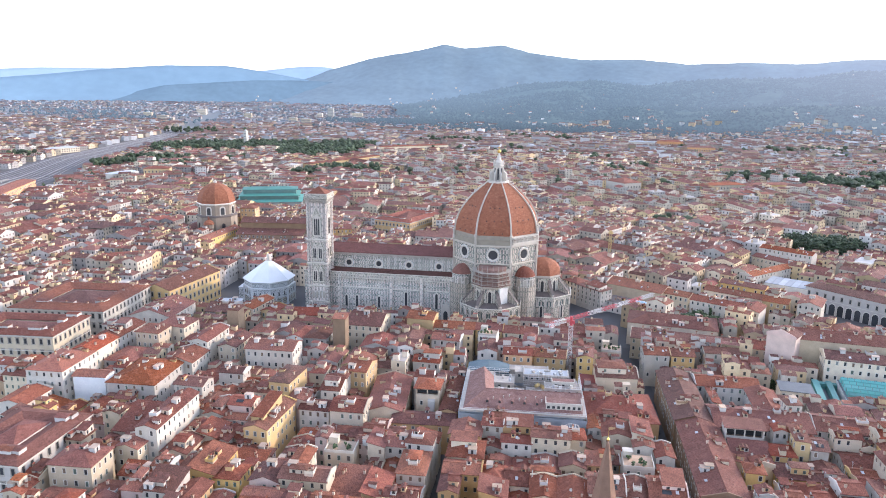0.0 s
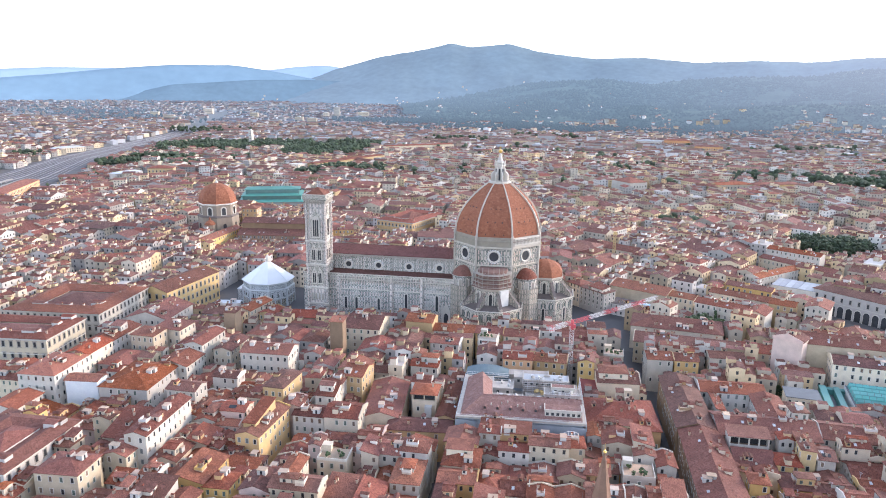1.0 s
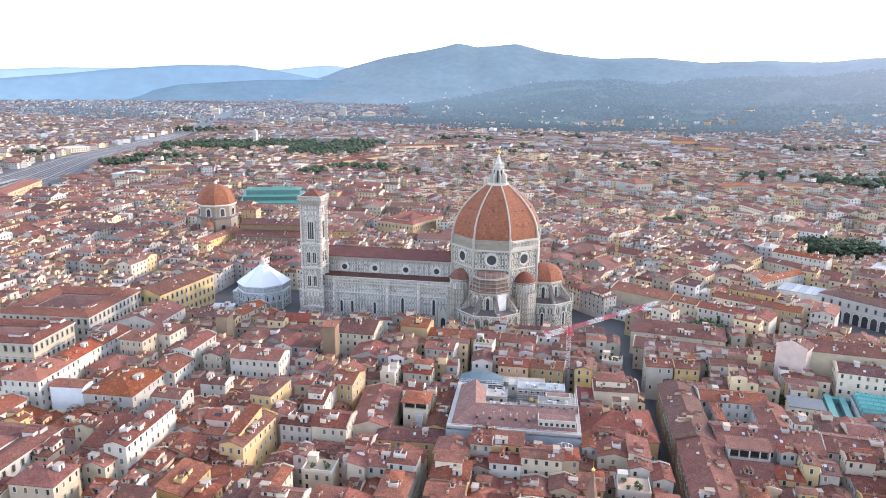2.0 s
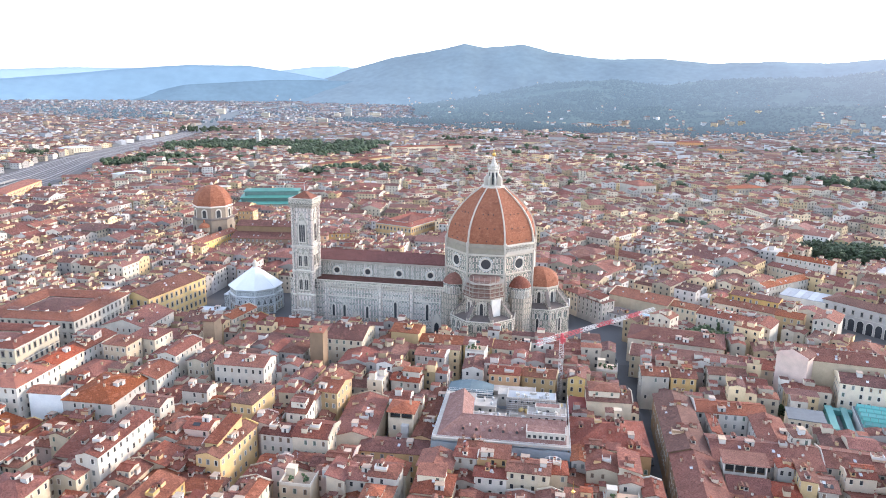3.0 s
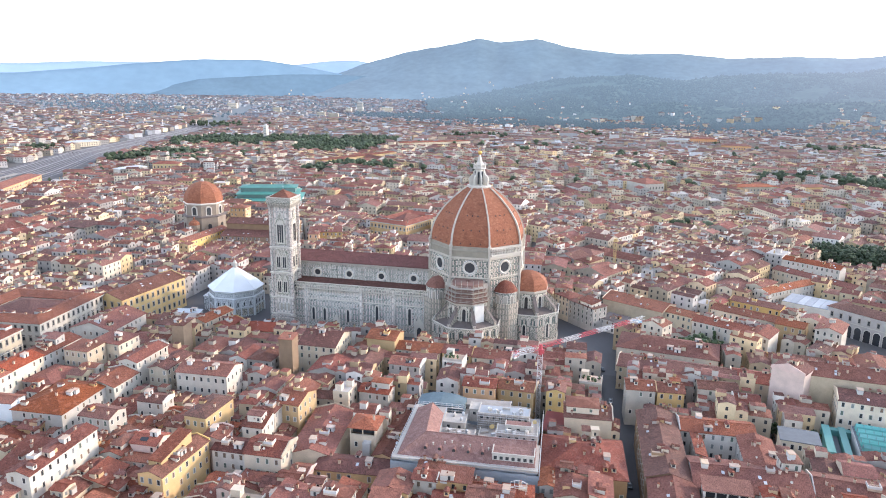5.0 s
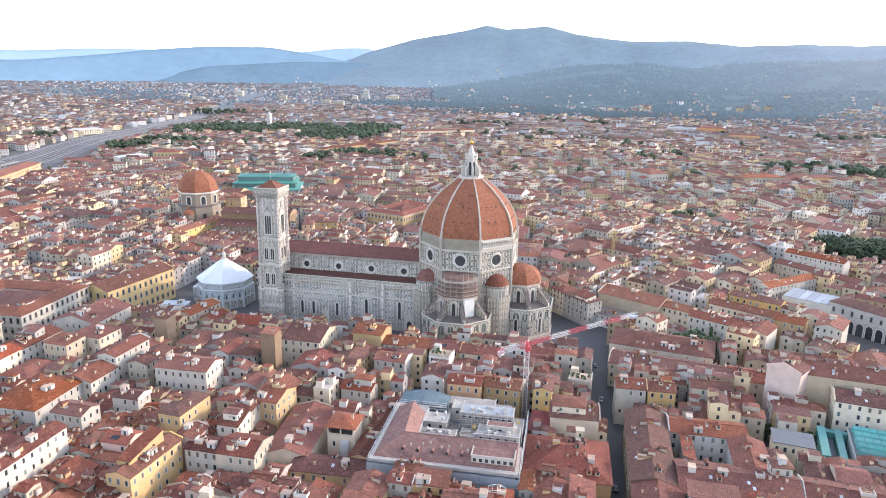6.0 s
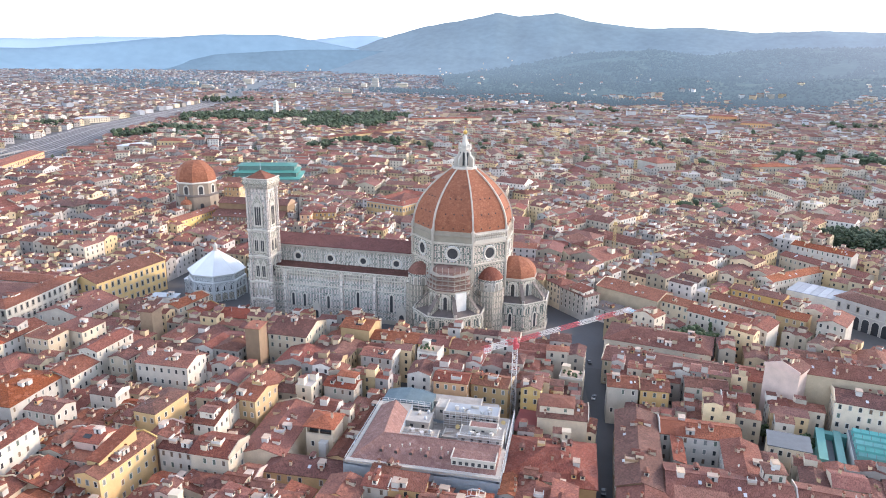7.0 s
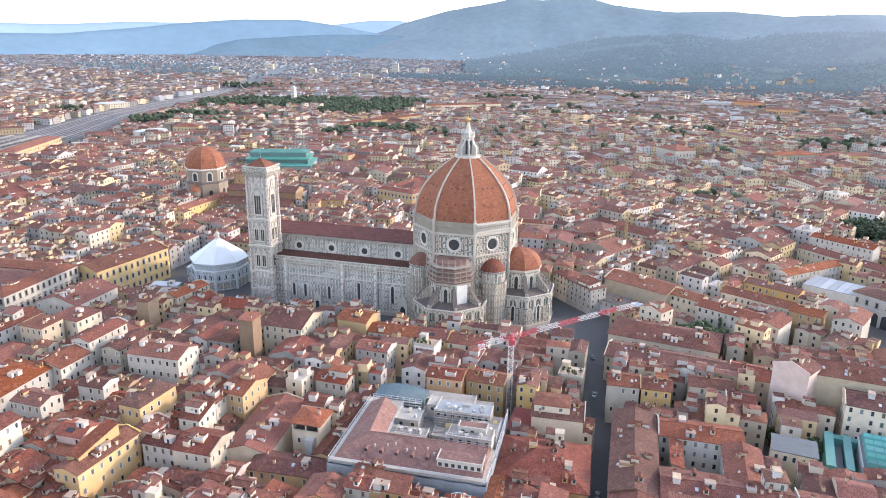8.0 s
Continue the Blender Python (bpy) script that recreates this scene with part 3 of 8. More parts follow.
        if rng.random() < 0.35 and kind != "shed":
            px, py = rng.uniform(-0.3, 0.3) * w, rng.uniform(-0.35, -0.1) * d
            if along == "x":
                part("skylight", SKYLIGHT, None, wall, "", pose(px, py, top_at(px, py) - 0.02, math.degrees(math.atan(slope)), 0, 0))
    if hero and windows:
        for side in sides:
            span, half, a = {"S": (w, d / 2, 0), "E": (d, w / 2, 90), "W": (d, w / 2, -90)}[side]
            cols = max(1, round(span / 3.6))
            sh = h / rows
            for r in range(rows):
                if r == 0 and rows > 3:
                    continue
                for c in range(cols):
                    if rng.random() < 0.1:
                        continue
                    off = -span / 2 + span * (c + 0.5) / cols
                    m = pose(0, 0, 0, 0, 0, a) @ pose(off, -half, sh * r + sh * 0.3)
                    part("window", rng.choice(WINDOWS), None, wall, "", m)
    return wall


TAKEN = []      # plans kept free of filled-in houses: x0, y0, x1, y1


def keep(x0, y0, x1, y1):
    TAKEN.append((x0, y0, x1, y1))


def keep_along(x, y, w, d, rot):
    """Keeps a turned plan free, as a row of squares along its length."""
    n = max(1, math.ceil(2 * w / d))
    for k in range(n):
        o = -w / 2 + (k + 0.5) * w / n
        px, py = x + math.cos(radians(rot)) * o, y + math.sin(radians(rot)) * o
        keep(px - d / 2, py - d / 2, px + d / 2, py + d / 2)


def is_free(x, y, w, d, gap=1.2):
    x0, x1, y0, y1 = x - w / 2 + gap, x + w / 2 - gap, y - d / 2 + gap, y + d / 2 - gap
    return not any(a < x1 and c > x0 and b < y1 and e > y0 for a, b, c, e in TAKEN)


def lots(x0, y0, x1, y1, rng, big):
    """Splits a block into plots."""
    w, d = x1 - x0, y1 - y0
    lim = rng.uniform(0.75, 1.35) * big
    if w < lim and d < lim * 1.15 or min(w, d) < 5.5:
        yield x0, y0, x1, y1
        return
    f = rng.uniform(0.36, 0.64)
    if w > d * rng.uniform(0.8, 1.25):
        m = x0 + w * f
        yield from lots(x0, y0, m, y1, rng, big)
        yield from lots(m, y0, x1, y1, rng, big)
    else:
        m = y0 + d * f
        yield from lots(x0, y0, x1, m, rng, big)
        yield from lots(x0, m, x1, y1, rng, big)


# ---- ground ----
def land(x, y):
    """Height of the plain, which rises gently towards the hills."""
    r = math.hypot(x, y)
    s = min(1.0, max(0.0, (r - 2300) / 2500))
    return 36 * s * s * (3 - 2 * s)


g = Build()
angs = [radians(a) for a in range(-180, 181, 6)]
radii = [1, 150, 400, 800, 1400, 2000, 2300, 2600, 2900, 3200, 3500, 3800, 4100, 4400, 4700, 4900]
rings = [[(r * math.sin(a), r * math.cos(a), land(r * math.sin(a), r * math.cos(a))) for a in angs[:-1]] for r in radii]
g.loft([list(reversed(r)) for r in reversed(rings)], 0, cap=False)
def haze_far_ground(m):
    """The paving pales to blue-grey out on the plain: haze put into the ground's colour."""
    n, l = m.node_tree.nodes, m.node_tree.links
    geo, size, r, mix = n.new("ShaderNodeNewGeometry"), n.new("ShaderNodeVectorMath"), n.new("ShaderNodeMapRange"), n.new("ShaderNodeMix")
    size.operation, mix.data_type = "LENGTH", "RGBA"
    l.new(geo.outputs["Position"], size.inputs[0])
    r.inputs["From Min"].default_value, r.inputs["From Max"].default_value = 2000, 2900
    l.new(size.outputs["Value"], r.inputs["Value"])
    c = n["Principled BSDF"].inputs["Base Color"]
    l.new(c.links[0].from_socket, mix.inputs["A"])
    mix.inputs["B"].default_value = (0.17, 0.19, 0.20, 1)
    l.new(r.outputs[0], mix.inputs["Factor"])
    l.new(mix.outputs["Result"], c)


haze_far_ground(GROUND)
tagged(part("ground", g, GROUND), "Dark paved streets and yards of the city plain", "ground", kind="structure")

b = Build().box(-250, 404.2, -0.3, 66, 500, 0.03)
tagged(part("pavement", b, PAVE), "Grey stone paving of the cathedral square", "pavement", kind="structure")


# the narrow street that leads to the square, coloured darker for its houses' shade
b = Build().box(52.6, 140, -0.3, 61.5, 345, 0.05).add([(52.6, 345, 0.05), (61.5, 345, 0.05), (57.0, 404, 0.05), (44.0, 404, 0.05)], [(0, 1, 2, 3)])
tagged(part("road", b, STREET), "Narrow flagged street, its colour darkened for the shade of tall houses", "road", kind="structure")


# ---- hills ----
RIDGES = {}


def ridge(name, label, mat, dist, foot, pts, rough, n=160):
    """A range of hills: pts are compass bearings and heights of the skyline, in degrees."""
    b = Build()
    rows = []
    k = 9
    lo, hi = pts[0][0], pts[-1][0]
    ex, ey, ez = 25.0, 40.0, 150.0
    az = np.linspace(lo, hi, n)
    el = np.interp(az, [p[0] for p in pts], [p[1] for p in pts])
    ker = np.array([1, 2, 3, 2, 1]) / 9
    el = np.convolve(np.pad(el, 2, "edge"), ker, "valid")
    for i in range(k):
        f = i / (k - 1)
        row = []
        for a, e in zip(az, el):
            r = foot + (dist - foot) * f
            top = ez + dist * math.tan(radians(e))
            x, y = ex + r * math.sin(radians(a)), ey + r * math.cos(radians(a))
            lo_z = land(x, y) - 12
            s = f ** 1.25
            z = lo_z + (top - lo_z) * s
            nz = noise.fractal(Vector((x * 0.0016, y * 0.0016, 3.0)), 1.0, 2.0, 5)
            z += rough * nz * math.sin(math.pi * min(1, f * 1.0)) + rough * 0.06 * noise.fractal(Vector((x * 0.012, y * 0.012, 1)), 1, 2, 3)
            row.append((x, y, z))
        rows.append(row)
    back = [(x * 1.01, y * 1.01, -20) for x, y, z in rows[-1]]
    b.loft(rows + [back], 0, cap=False, closed=False)
    ob = part(name, b, mat)
    for p in ob.data.polygons:
        p.use_smooth = True
    RIDGES[name] = rows
    return tagged(ob, label, "hills", kind="structure")


# hills in bluish base colours, their haze painted as emission
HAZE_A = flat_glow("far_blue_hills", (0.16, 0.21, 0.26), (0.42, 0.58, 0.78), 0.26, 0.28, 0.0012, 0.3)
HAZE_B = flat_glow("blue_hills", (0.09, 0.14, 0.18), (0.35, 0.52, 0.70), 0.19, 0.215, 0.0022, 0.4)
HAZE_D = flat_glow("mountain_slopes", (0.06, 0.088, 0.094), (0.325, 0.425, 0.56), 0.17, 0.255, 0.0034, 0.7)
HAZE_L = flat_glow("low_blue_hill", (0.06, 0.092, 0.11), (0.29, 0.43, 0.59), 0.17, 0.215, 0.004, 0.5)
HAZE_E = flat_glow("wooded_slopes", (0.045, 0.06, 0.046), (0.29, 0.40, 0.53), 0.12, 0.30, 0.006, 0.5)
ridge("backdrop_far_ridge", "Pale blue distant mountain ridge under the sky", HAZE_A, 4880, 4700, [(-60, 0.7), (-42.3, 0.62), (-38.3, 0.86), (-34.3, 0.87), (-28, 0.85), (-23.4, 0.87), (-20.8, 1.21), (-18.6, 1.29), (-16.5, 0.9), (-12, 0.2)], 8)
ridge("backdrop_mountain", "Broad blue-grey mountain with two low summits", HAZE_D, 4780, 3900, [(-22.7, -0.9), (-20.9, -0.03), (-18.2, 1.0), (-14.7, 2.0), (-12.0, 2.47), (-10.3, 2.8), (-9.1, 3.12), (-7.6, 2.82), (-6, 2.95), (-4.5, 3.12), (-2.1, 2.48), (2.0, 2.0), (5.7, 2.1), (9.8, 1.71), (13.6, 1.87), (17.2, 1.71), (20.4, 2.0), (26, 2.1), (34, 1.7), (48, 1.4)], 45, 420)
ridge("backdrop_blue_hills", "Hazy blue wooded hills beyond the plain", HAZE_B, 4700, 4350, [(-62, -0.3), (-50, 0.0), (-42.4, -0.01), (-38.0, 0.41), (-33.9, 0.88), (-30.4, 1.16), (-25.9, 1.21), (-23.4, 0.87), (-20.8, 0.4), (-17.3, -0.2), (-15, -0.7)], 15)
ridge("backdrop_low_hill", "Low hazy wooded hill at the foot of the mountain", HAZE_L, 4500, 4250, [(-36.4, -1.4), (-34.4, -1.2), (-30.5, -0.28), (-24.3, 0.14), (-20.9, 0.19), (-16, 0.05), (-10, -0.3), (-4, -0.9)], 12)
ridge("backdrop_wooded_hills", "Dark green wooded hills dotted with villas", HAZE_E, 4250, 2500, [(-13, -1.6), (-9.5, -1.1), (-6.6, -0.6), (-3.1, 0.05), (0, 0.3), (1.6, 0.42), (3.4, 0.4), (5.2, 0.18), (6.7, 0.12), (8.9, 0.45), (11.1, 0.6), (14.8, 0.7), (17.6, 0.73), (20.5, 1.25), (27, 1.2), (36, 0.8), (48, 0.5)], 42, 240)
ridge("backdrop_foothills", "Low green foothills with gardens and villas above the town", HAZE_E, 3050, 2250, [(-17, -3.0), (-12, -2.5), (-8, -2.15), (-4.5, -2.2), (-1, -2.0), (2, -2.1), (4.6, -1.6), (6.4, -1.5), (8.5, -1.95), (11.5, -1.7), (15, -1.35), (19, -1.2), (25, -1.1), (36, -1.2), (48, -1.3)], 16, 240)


# ---- cathedral ----
CX, CY = -27.6, 454.4           # middle of the dome
AP = 26.4                       # drum: middle to face
VR = AP / math.cos(math.pi / 8)


def octagon(x, y, r_face, z):
    r = r_face / math.cos(math.pi / 8)
    return [(px, py, z) for px, py in ngon(x, y, r, 8, math.pi / 8)]


def lancet(parent, m, w, h, frame_w=0.7, name="window"):
    fr = part(name, Build().sweep(arch(w + 2 * frame_w, h + frame_w * 1.4), -0.35, 0.1), WHITE_MARBLE, parent, "pointed window in a white marble frame", m)
    part("pane", Build().sweep(arch(w, h), -0.38, 0.0), DARK, fr, "dark leaded glass", pose(0, 0, 0.15))
    return fr


def oculus(parent, m, r):
    b = Build()
    n = 24
    prof = [(r + 1.1, 0.0), (r + 1.1, -0.45), (r + 0.75, -0.6), (r + 0.35, -0.5), (r, -0.15), (r, 0.1)]
    rings = [[(p * math.cos(2 * math.pi * i / n), q, p * math.sin(2 * math.pi * i / n)) for i in range(n)] for p, q in prof]
    b.loft(rings, 0, cap=False)
    fr = part("round_window", b, WHITE_MARBLE, parent, "round window with a moulded marble ring", m)
    part("pane", Build().sweep([(r * 1.02 * math.cos(2 * math.pi * i / n), r * 1.02 * math.sin(2 * math.pi * i / n)) for i in range(n)], -0.06, 0.05), DARK, fr, "dark leaded glass")
    part("inner_ring", Build().loft([[(p * math.cos(2 * math.pi * i / n), q, p * math.sin(2 * math.pi * i / n)) for i in range(n)] for p, q in ((r + 1.5, 0), (r + 1.5, -0.12), (r + 1.15, -0.12), (r + 1.15, 0))], 0, cap=False), PANEL_BAPT, fr)
    return fr


def cathedral():
    top = tagged(new("cathedral"), "Gothic cathedral of white and green marble with a red dome", "cathedral")
    # nave: aisles, clerestory, roofs
    xw, xe = -152.0, CX - 18
    ys, yn = 433.4, 2 * CY - 433.4
    nave = part("nave", Build().box(xw, ys, -0.5, xe, yn, 28.2, 0).box(xw, CY - 10.8, 27, xe, CY + 10.8, 39.6, 1), [PANEL_NAVE, PANEL_CLER], top)
    part("plinth", Build().box(xw - 0.5, ys - 0.6, -0.5, xe, ys - 0.01, 2.2), GREY_MARBLE, nave)
    for s, nm in ((-1, "aisle_roof"), (1, "aisle_roof")):
        a, c = CY + s * 21.7, CY + s * 10.83
        v = [(xw, a, 28.6), (xe, a, 28.6), (xe, c, 29.8), (xw, c, 29.8), (xw, a, 28.25), (xe, a, 28.25), (xe, c, 29.3), (xw, c, 29.3)]
        f = [(0, 1, 2, 3), (4, 5, 1, 0), (7, 6, 5, 4)] if s < 0 else [(3, 2, 1, 0), (0, 1, 5, 4), (4, 5, 6, 7)]
        part(nm, Build().add(v, f), NAVE_ROOF, top, "dull red tiled lean-to roof")
    rb, _ = roof_build("gable", xe - xw, 21.6, 0.36, 0.7, 0.3)
    part("nave_roof", rb, NAVE_ROOF, top, "long low-pitched red tiled roof", pose((xw + xe) / 2, CY, 39.75))
    gable = Build().sweep([(-10.8, 39.5), (10.8, 39.5), (0, 43.4)], -0.6, 0.6)
    part("gable", gable, WHITE_MARBLE, top, "", pose(xw + 0.7, CY, 0, 0, 0, -90))
    # gallery under the aisle eaves: corbels and parapet
    b = Build()
    for k in range(66):
        x = xw + 0.8 + k * (xe - xw - 1) / 66
        b.box(x, ys - 1.0, 24.2, x + 0.55, ys + 0.1, 25.6)
        b.box(x + 0.1, ys - 0.95, 26.0, x + 0.4, ys - 0.65, 27.6)
    part("corbel_table", b, WHITE_MARBLE, top, "row of small white corbels and balusters")["kind"] = "stuff"
    part("cornice", Build().box(xw, ys - 1.2, 25.6, xe, ys + 0.1, 26.0).box(xw, ys - 1.1, 27.6, xe, ys - 0.5, 28.0), WHITE_MARBLE, top)
    part("parapet", Build().box(xw, ys - 1.05, 28.0, xe, ys - 0.65, 29.2), PANEL_FINE, top, "pierced marble parapet along the aisle")
    part("coping", Build().box(xw, ys - 1.15, 29.2, xe, ys - 0.55, 29.45), WHITE_MARBLE, top)
    part("string_course", Build().box(xw, ys - 0.5, 18.8, xe, ys + 0.1, 19.5), WHITE_MARBLE, top)
    part("string_course", Build().box(xw, ys - 0.4, 5.6, xe, ys + 0.1, 6.1), GREY_MARBLE, top)
    b = Build()
    for k in range(60):
        x = xw + 0.6 + k * (xe - xw - 1) / 60
        b.box(x, CY - 11.5, 37.6, x + 0.6, CY - 10.7, 38.7)
    part("corbel_table", b, GREY_MARBLE, top)["kind"] = "stuff"
    part("cornice", Build().box(xw, CY - 11.9, 38.7, xe, CY - 10.7, 39.5), GREY_MARBLE, top, "dark stained eaves cornice")
    for x in (-143.5, -114.3, -94.0, -73.8, -54.0):
        part("pilaster", Build().box(x - 0.9, CY - 11.3, 28, x + 0.9, CY - 10.7, 38.7), PANEL_CLER, top)
    for x in (-124.5, -104.2, -83.9, -63.9):
        oculus(top, on_wall(x, CY - 10.85, 33.0, 0), 1.75)
    for x in (-128.0, -93.5, -73.5, -54.5):
        part("buttress", Build().box(x - 1.1, ys - 0.9, 0, x + 1.1, ys + 0.1, 28.2), PANEL_TOWER, top, "flat marble buttress in pink and green panels")
    for x, w, h, z in ((-123.6, 1.5, 8.0, 5.5), (-116.5, 1.5, 8.0, 5.5), (-101.7, 1.5, 8.0, 5.5), (-83.6, 1.6, 10.2, 7.2), (-63.6, 1.6, 10.2, 7.2)):
        lancet(top, on_wall(x, ys, z, 0), w, h)
    for x, w, h in ((-109.0, 2.0, 4.6), (-57.5, 2.6, 6.6)):
        p = part("doorway", Build().sweep([(-w, 0), (w, 0), (w, h + 1.5), (0, h + 6.5), (-w, h + 1.5)], -1.0, 0.1), WHITE_MARBLE, top, "gabled marble side doorway", on_wall(x, ys, 0, 0))
        part("door", Build().sweep(arch(w * 1.1, h), -1.04, 0), DARK, p, "dark bronze door")
        for s in (-1, 1):
            part("pinnacle", Build().turned(s * w, -0.6, [(0.45, 0), (0.45, h + 4), (0.6, h + 4), (0.05, h + 7.5)], 6), WHITE_MARBLE, p)
    # drum
    drum = part("drum", Build().loft([octagon(CX, CY, AP, z) for z in (20, 51.6)], 0), PANEL_DRUM, top, "octagonal marble-panelled drum")
    part("drum_base_cornice", Build().loft([octagon(CX, CY, r, z) for r, z in ((AP, 39.9), (AP + 0.6, 40.3), (AP + 0.6, 40.8), (AP, 41.0))], 0, cap=False), RIB_MARBLE, drum)
    part("drum_cornice", Build().loft([octagon(CX, CY, r, z) for r, z in ((AP, 50.9), (AP + 0.7, 51.3), (AP + 0.7, 52.2), (AP - 0.4, 52.2))], 0, cap=False), RIB_MARBLE, drum)
    part("unfinished_band", Build().loft([octagon(CX, CY, r, z) for r, z in ((AP - 0.4, 51.6), (AP - 0.4, 55.2), (AP + 0.3, 55.4), (AP + 0.3, 56.0), (AP - 0.3, 56.2), (AP - 0.3, 58.2))], 0), ROUGH_BRICK, top, "bare grey-brown masonry band never faced with marble")
    for k in range(8):
        a = k * 45
        s, c = math.sin(radians(a)), math.cos(radians(a))
        if k not in (3, 4, 5):
            oculus(drum, on_wall(CX + s * AP, CY - c * AP, 46.2, a), 2.9)
        va = radians(a + 22.5)
        part("corner_pier", Build().turned(CX + math.sin(va) * (VR + 0.1), CY - math.cos(va) * (VR + 0.1), [(0.75, 20), (0.75, 57.6), (1.05, 57.8), (1.05, 58.6), (0.5, 59.6), (0.12, 60.6)], 8, 0, radians(a + 22.5)), GREY_MARBLE if k in (6, 7) else RIB_MARBLE, drum)
    # finished gallery on the south-east face
    a = 45
    s, c = math.sin(radians(a)), math.cos(radians(a))
    gal = part("gallery", Build().box(-10.4, -1.5, 0, 10.4, 0.3, 0.8).box(-10.4, -1.5, 3.9, 10.4, 0.4, 4.7).box(-10.4, -0.2, 0.8, 10.4, 0.4, 3.9), WHITE_MARBLE, top, "finished white marble arcaded gallery", pose(CX + s * AP, CY - c * AP, 53.4, 0, 0, a))
    for k in range(18):
        x = -9.9 + k * 19.2 / 17
        part("column", Build().turned(x, -1.15, [(0.3, 0.8), (0.24, 1.2), (0.24, 3.1), (0.52, 3.9)], 6), WHITE_MARBLE, gal)
    part("frieze", Build().box(-10.5, -0.5, -2.2, 10.5, 0.3, 0), WHITE_MARBLE, gal)
    # dome shell and ribs
    def prof(u):
        return (AP - 0.5) * (1 - 0.745 * u ** 2.12), 58.0 + 30.4 * u
    us = [i / 18 for i in range(19)]
    shell = Build().loft([octagon(CX, CY, *prof(u)) for u in us], 0)
    dome = part("dome", shell, DOME_TILE, top, "pointed octagonal dome of red-orange tiles")
    for k in range(8):
        va = radians(k * 45 + 22.5)
        s, c = math.sin(va), -math.cos(va)
        b = Build()
        rg = []
        for u in us:
            r, z = prof(u)
            r = r / math.cos(math.pi / 8)
            wd = 0.58 - 0.18 * u
            o, i = r + 0.6, r - 1.2
            rg.append([(CX + s * q - c * t * wd, CY + c * q + s * t * wd, z + (0.25 if q == o else 0)) for q, t in ((i, -1), (i, 1), (o, 0.7), (o, -0.7))])
        b.loft(rg, 0)
        part("rib", b, RIB_MARBLE, dome, "weathered white marble rib")
    for k in (6, 7, 0, 1, 2):
        a = radians(k * 45)
        s, c = math.sin(a), -math.cos(a)
        for u, offs in ((0.06, (-5.5, 0, 5.5)), (0.3, (-4.5, 0, 4.5)), (0.55, (-3, 0, 3))):
            r, z = prof(u)
            for t in offs:
                part("putlog_window", Build().turned(0, 0, [(0.35, -0.5), (0.35, 0.22), (0.28, 0.22)], 8), DARK, dome, "small dark round opening", pose(CX + s * (r + 0.1) - c * t, CY + c * (r + 0.1) + s * t, z) @ (Vector((0, 0, 1)).rotation_difference(Vector((s, c, 0.45 + u))).to_matrix().to_4x4()))
    # lantern
    lan = part("lantern", Build().turned(CX, CY, [(6.6, 87.6), (7.0, 88.4), (7.0, 89.4), (5.6, 89.5)], 16), WHITE_MARBLE, top, "white marble lantern with buttresses and a gilded ball")
    part("core", Build().turned(CX, CY, [(3.0, 89.4), (3.0, 98.4), (3.7, 98.8), (3.7, 99.6), (2.9, 99.8), (2.6, 100.6), (2.9, 101.0), (1.6, 102.6), (0.75, 106.0), (0.35, 107.0)], 8, 0, math.pi / 8), WHITE_MARBLE, lan)
    for k in range(8):
        a = k * 45
        s, c = math.sin(radians(a)), -math.cos(radians(a))
        part("window", Build().sweep(arch(1.15, 7.4, False), -0.08, 0.05), DARK, lan, "tall dark arched opening", pose(CX + s * 2.78, CY + c * 2.78, 90.0, 0, 0, a))
        va = a + 22.5
        b = Build()
        out = [(2.6, 0), (5.9, 0), (5.9, 4.4), (5.0, 5.6), (4.1, 6.0), (3.7, 7.2), (3.2, 8.6), (2.6, 9.0)]
        b.add([(x, -0.35, z) for x, z in out] + [(x, 0.35, z) for x, z in out], [tuple(range(8)), tuple(reversed(range(8, 16)))] + [((i + 1) % 8, i, i + 8, (i + 1) % 8 + 8) for i in range(8)])
        part("buttress", b, WHITE_MARBLE, lan, "", pose(CX, CY, 89.4, 0, 0, va - 90))
        part("pinnacle", Build().turned(CX + math.sin(radians(va)) * 3.3, CY - math.cos(radians(va)) * 3.3, [(0.4, 99.5), (0.4, 101), (0.05, 102.8)], 6), WHITE_MARBLE, lan)
    part("ball", Build().turned(CX, CY, [(1.2 * math.cos(radians(t)) + 0.02, 108.0 + 1.2 * math.sin(radians(t))) for t in range(-90, 91, 20)], 14), GOLD, lan, "gilded copper ball")
    part("cross", Build().box(CX - 0.1, CY - 0.1, 109, CX + 0.1, CY + 0.1, 111.6).box(CX - 0.7, CY - 0.1, 110.4, CX + 0.7, CY + 0.1, 110.7), GOLD, lan, "gilded cross")
    # tribunes: chapels below, a smaller drum and a half-dome above
    for a, nm in ((0, "south"), (90, "east"), (180, "north")):
        s, c = math.sin(radians(a)), -math.cos(radians(a))
        tx, ty = CX + s * 31.0, CY + c * 31.0
        tr = part("tribune", Build().loft([octagon(tx, ty, 18.0, z) for z in (-0.5, 17.6)], 0), PANEL_APSE, top, "polygonal apse of marble-faced chapels")
        part("parapet", Build().loft([octagon(tx, ty, r, z) for r, z in ((18.0, 16.4), (18.5, 16.9), (18.5, 18.2), (18.2, 18.2), (18.2, 17.7))], 0, cap=False), PANEL_FINE, tr, "pierced marble parapet")
        part("parapet_coping", Build().loft([octagon(tx, ty, r, z) for r, z in ((18.55, 18.1), (18.7, 18.2), (18.7, 18.45), (18.1, 18.45), (18.1, 18.2))], 0, cap=False), WHITE_MARBLE, tr)
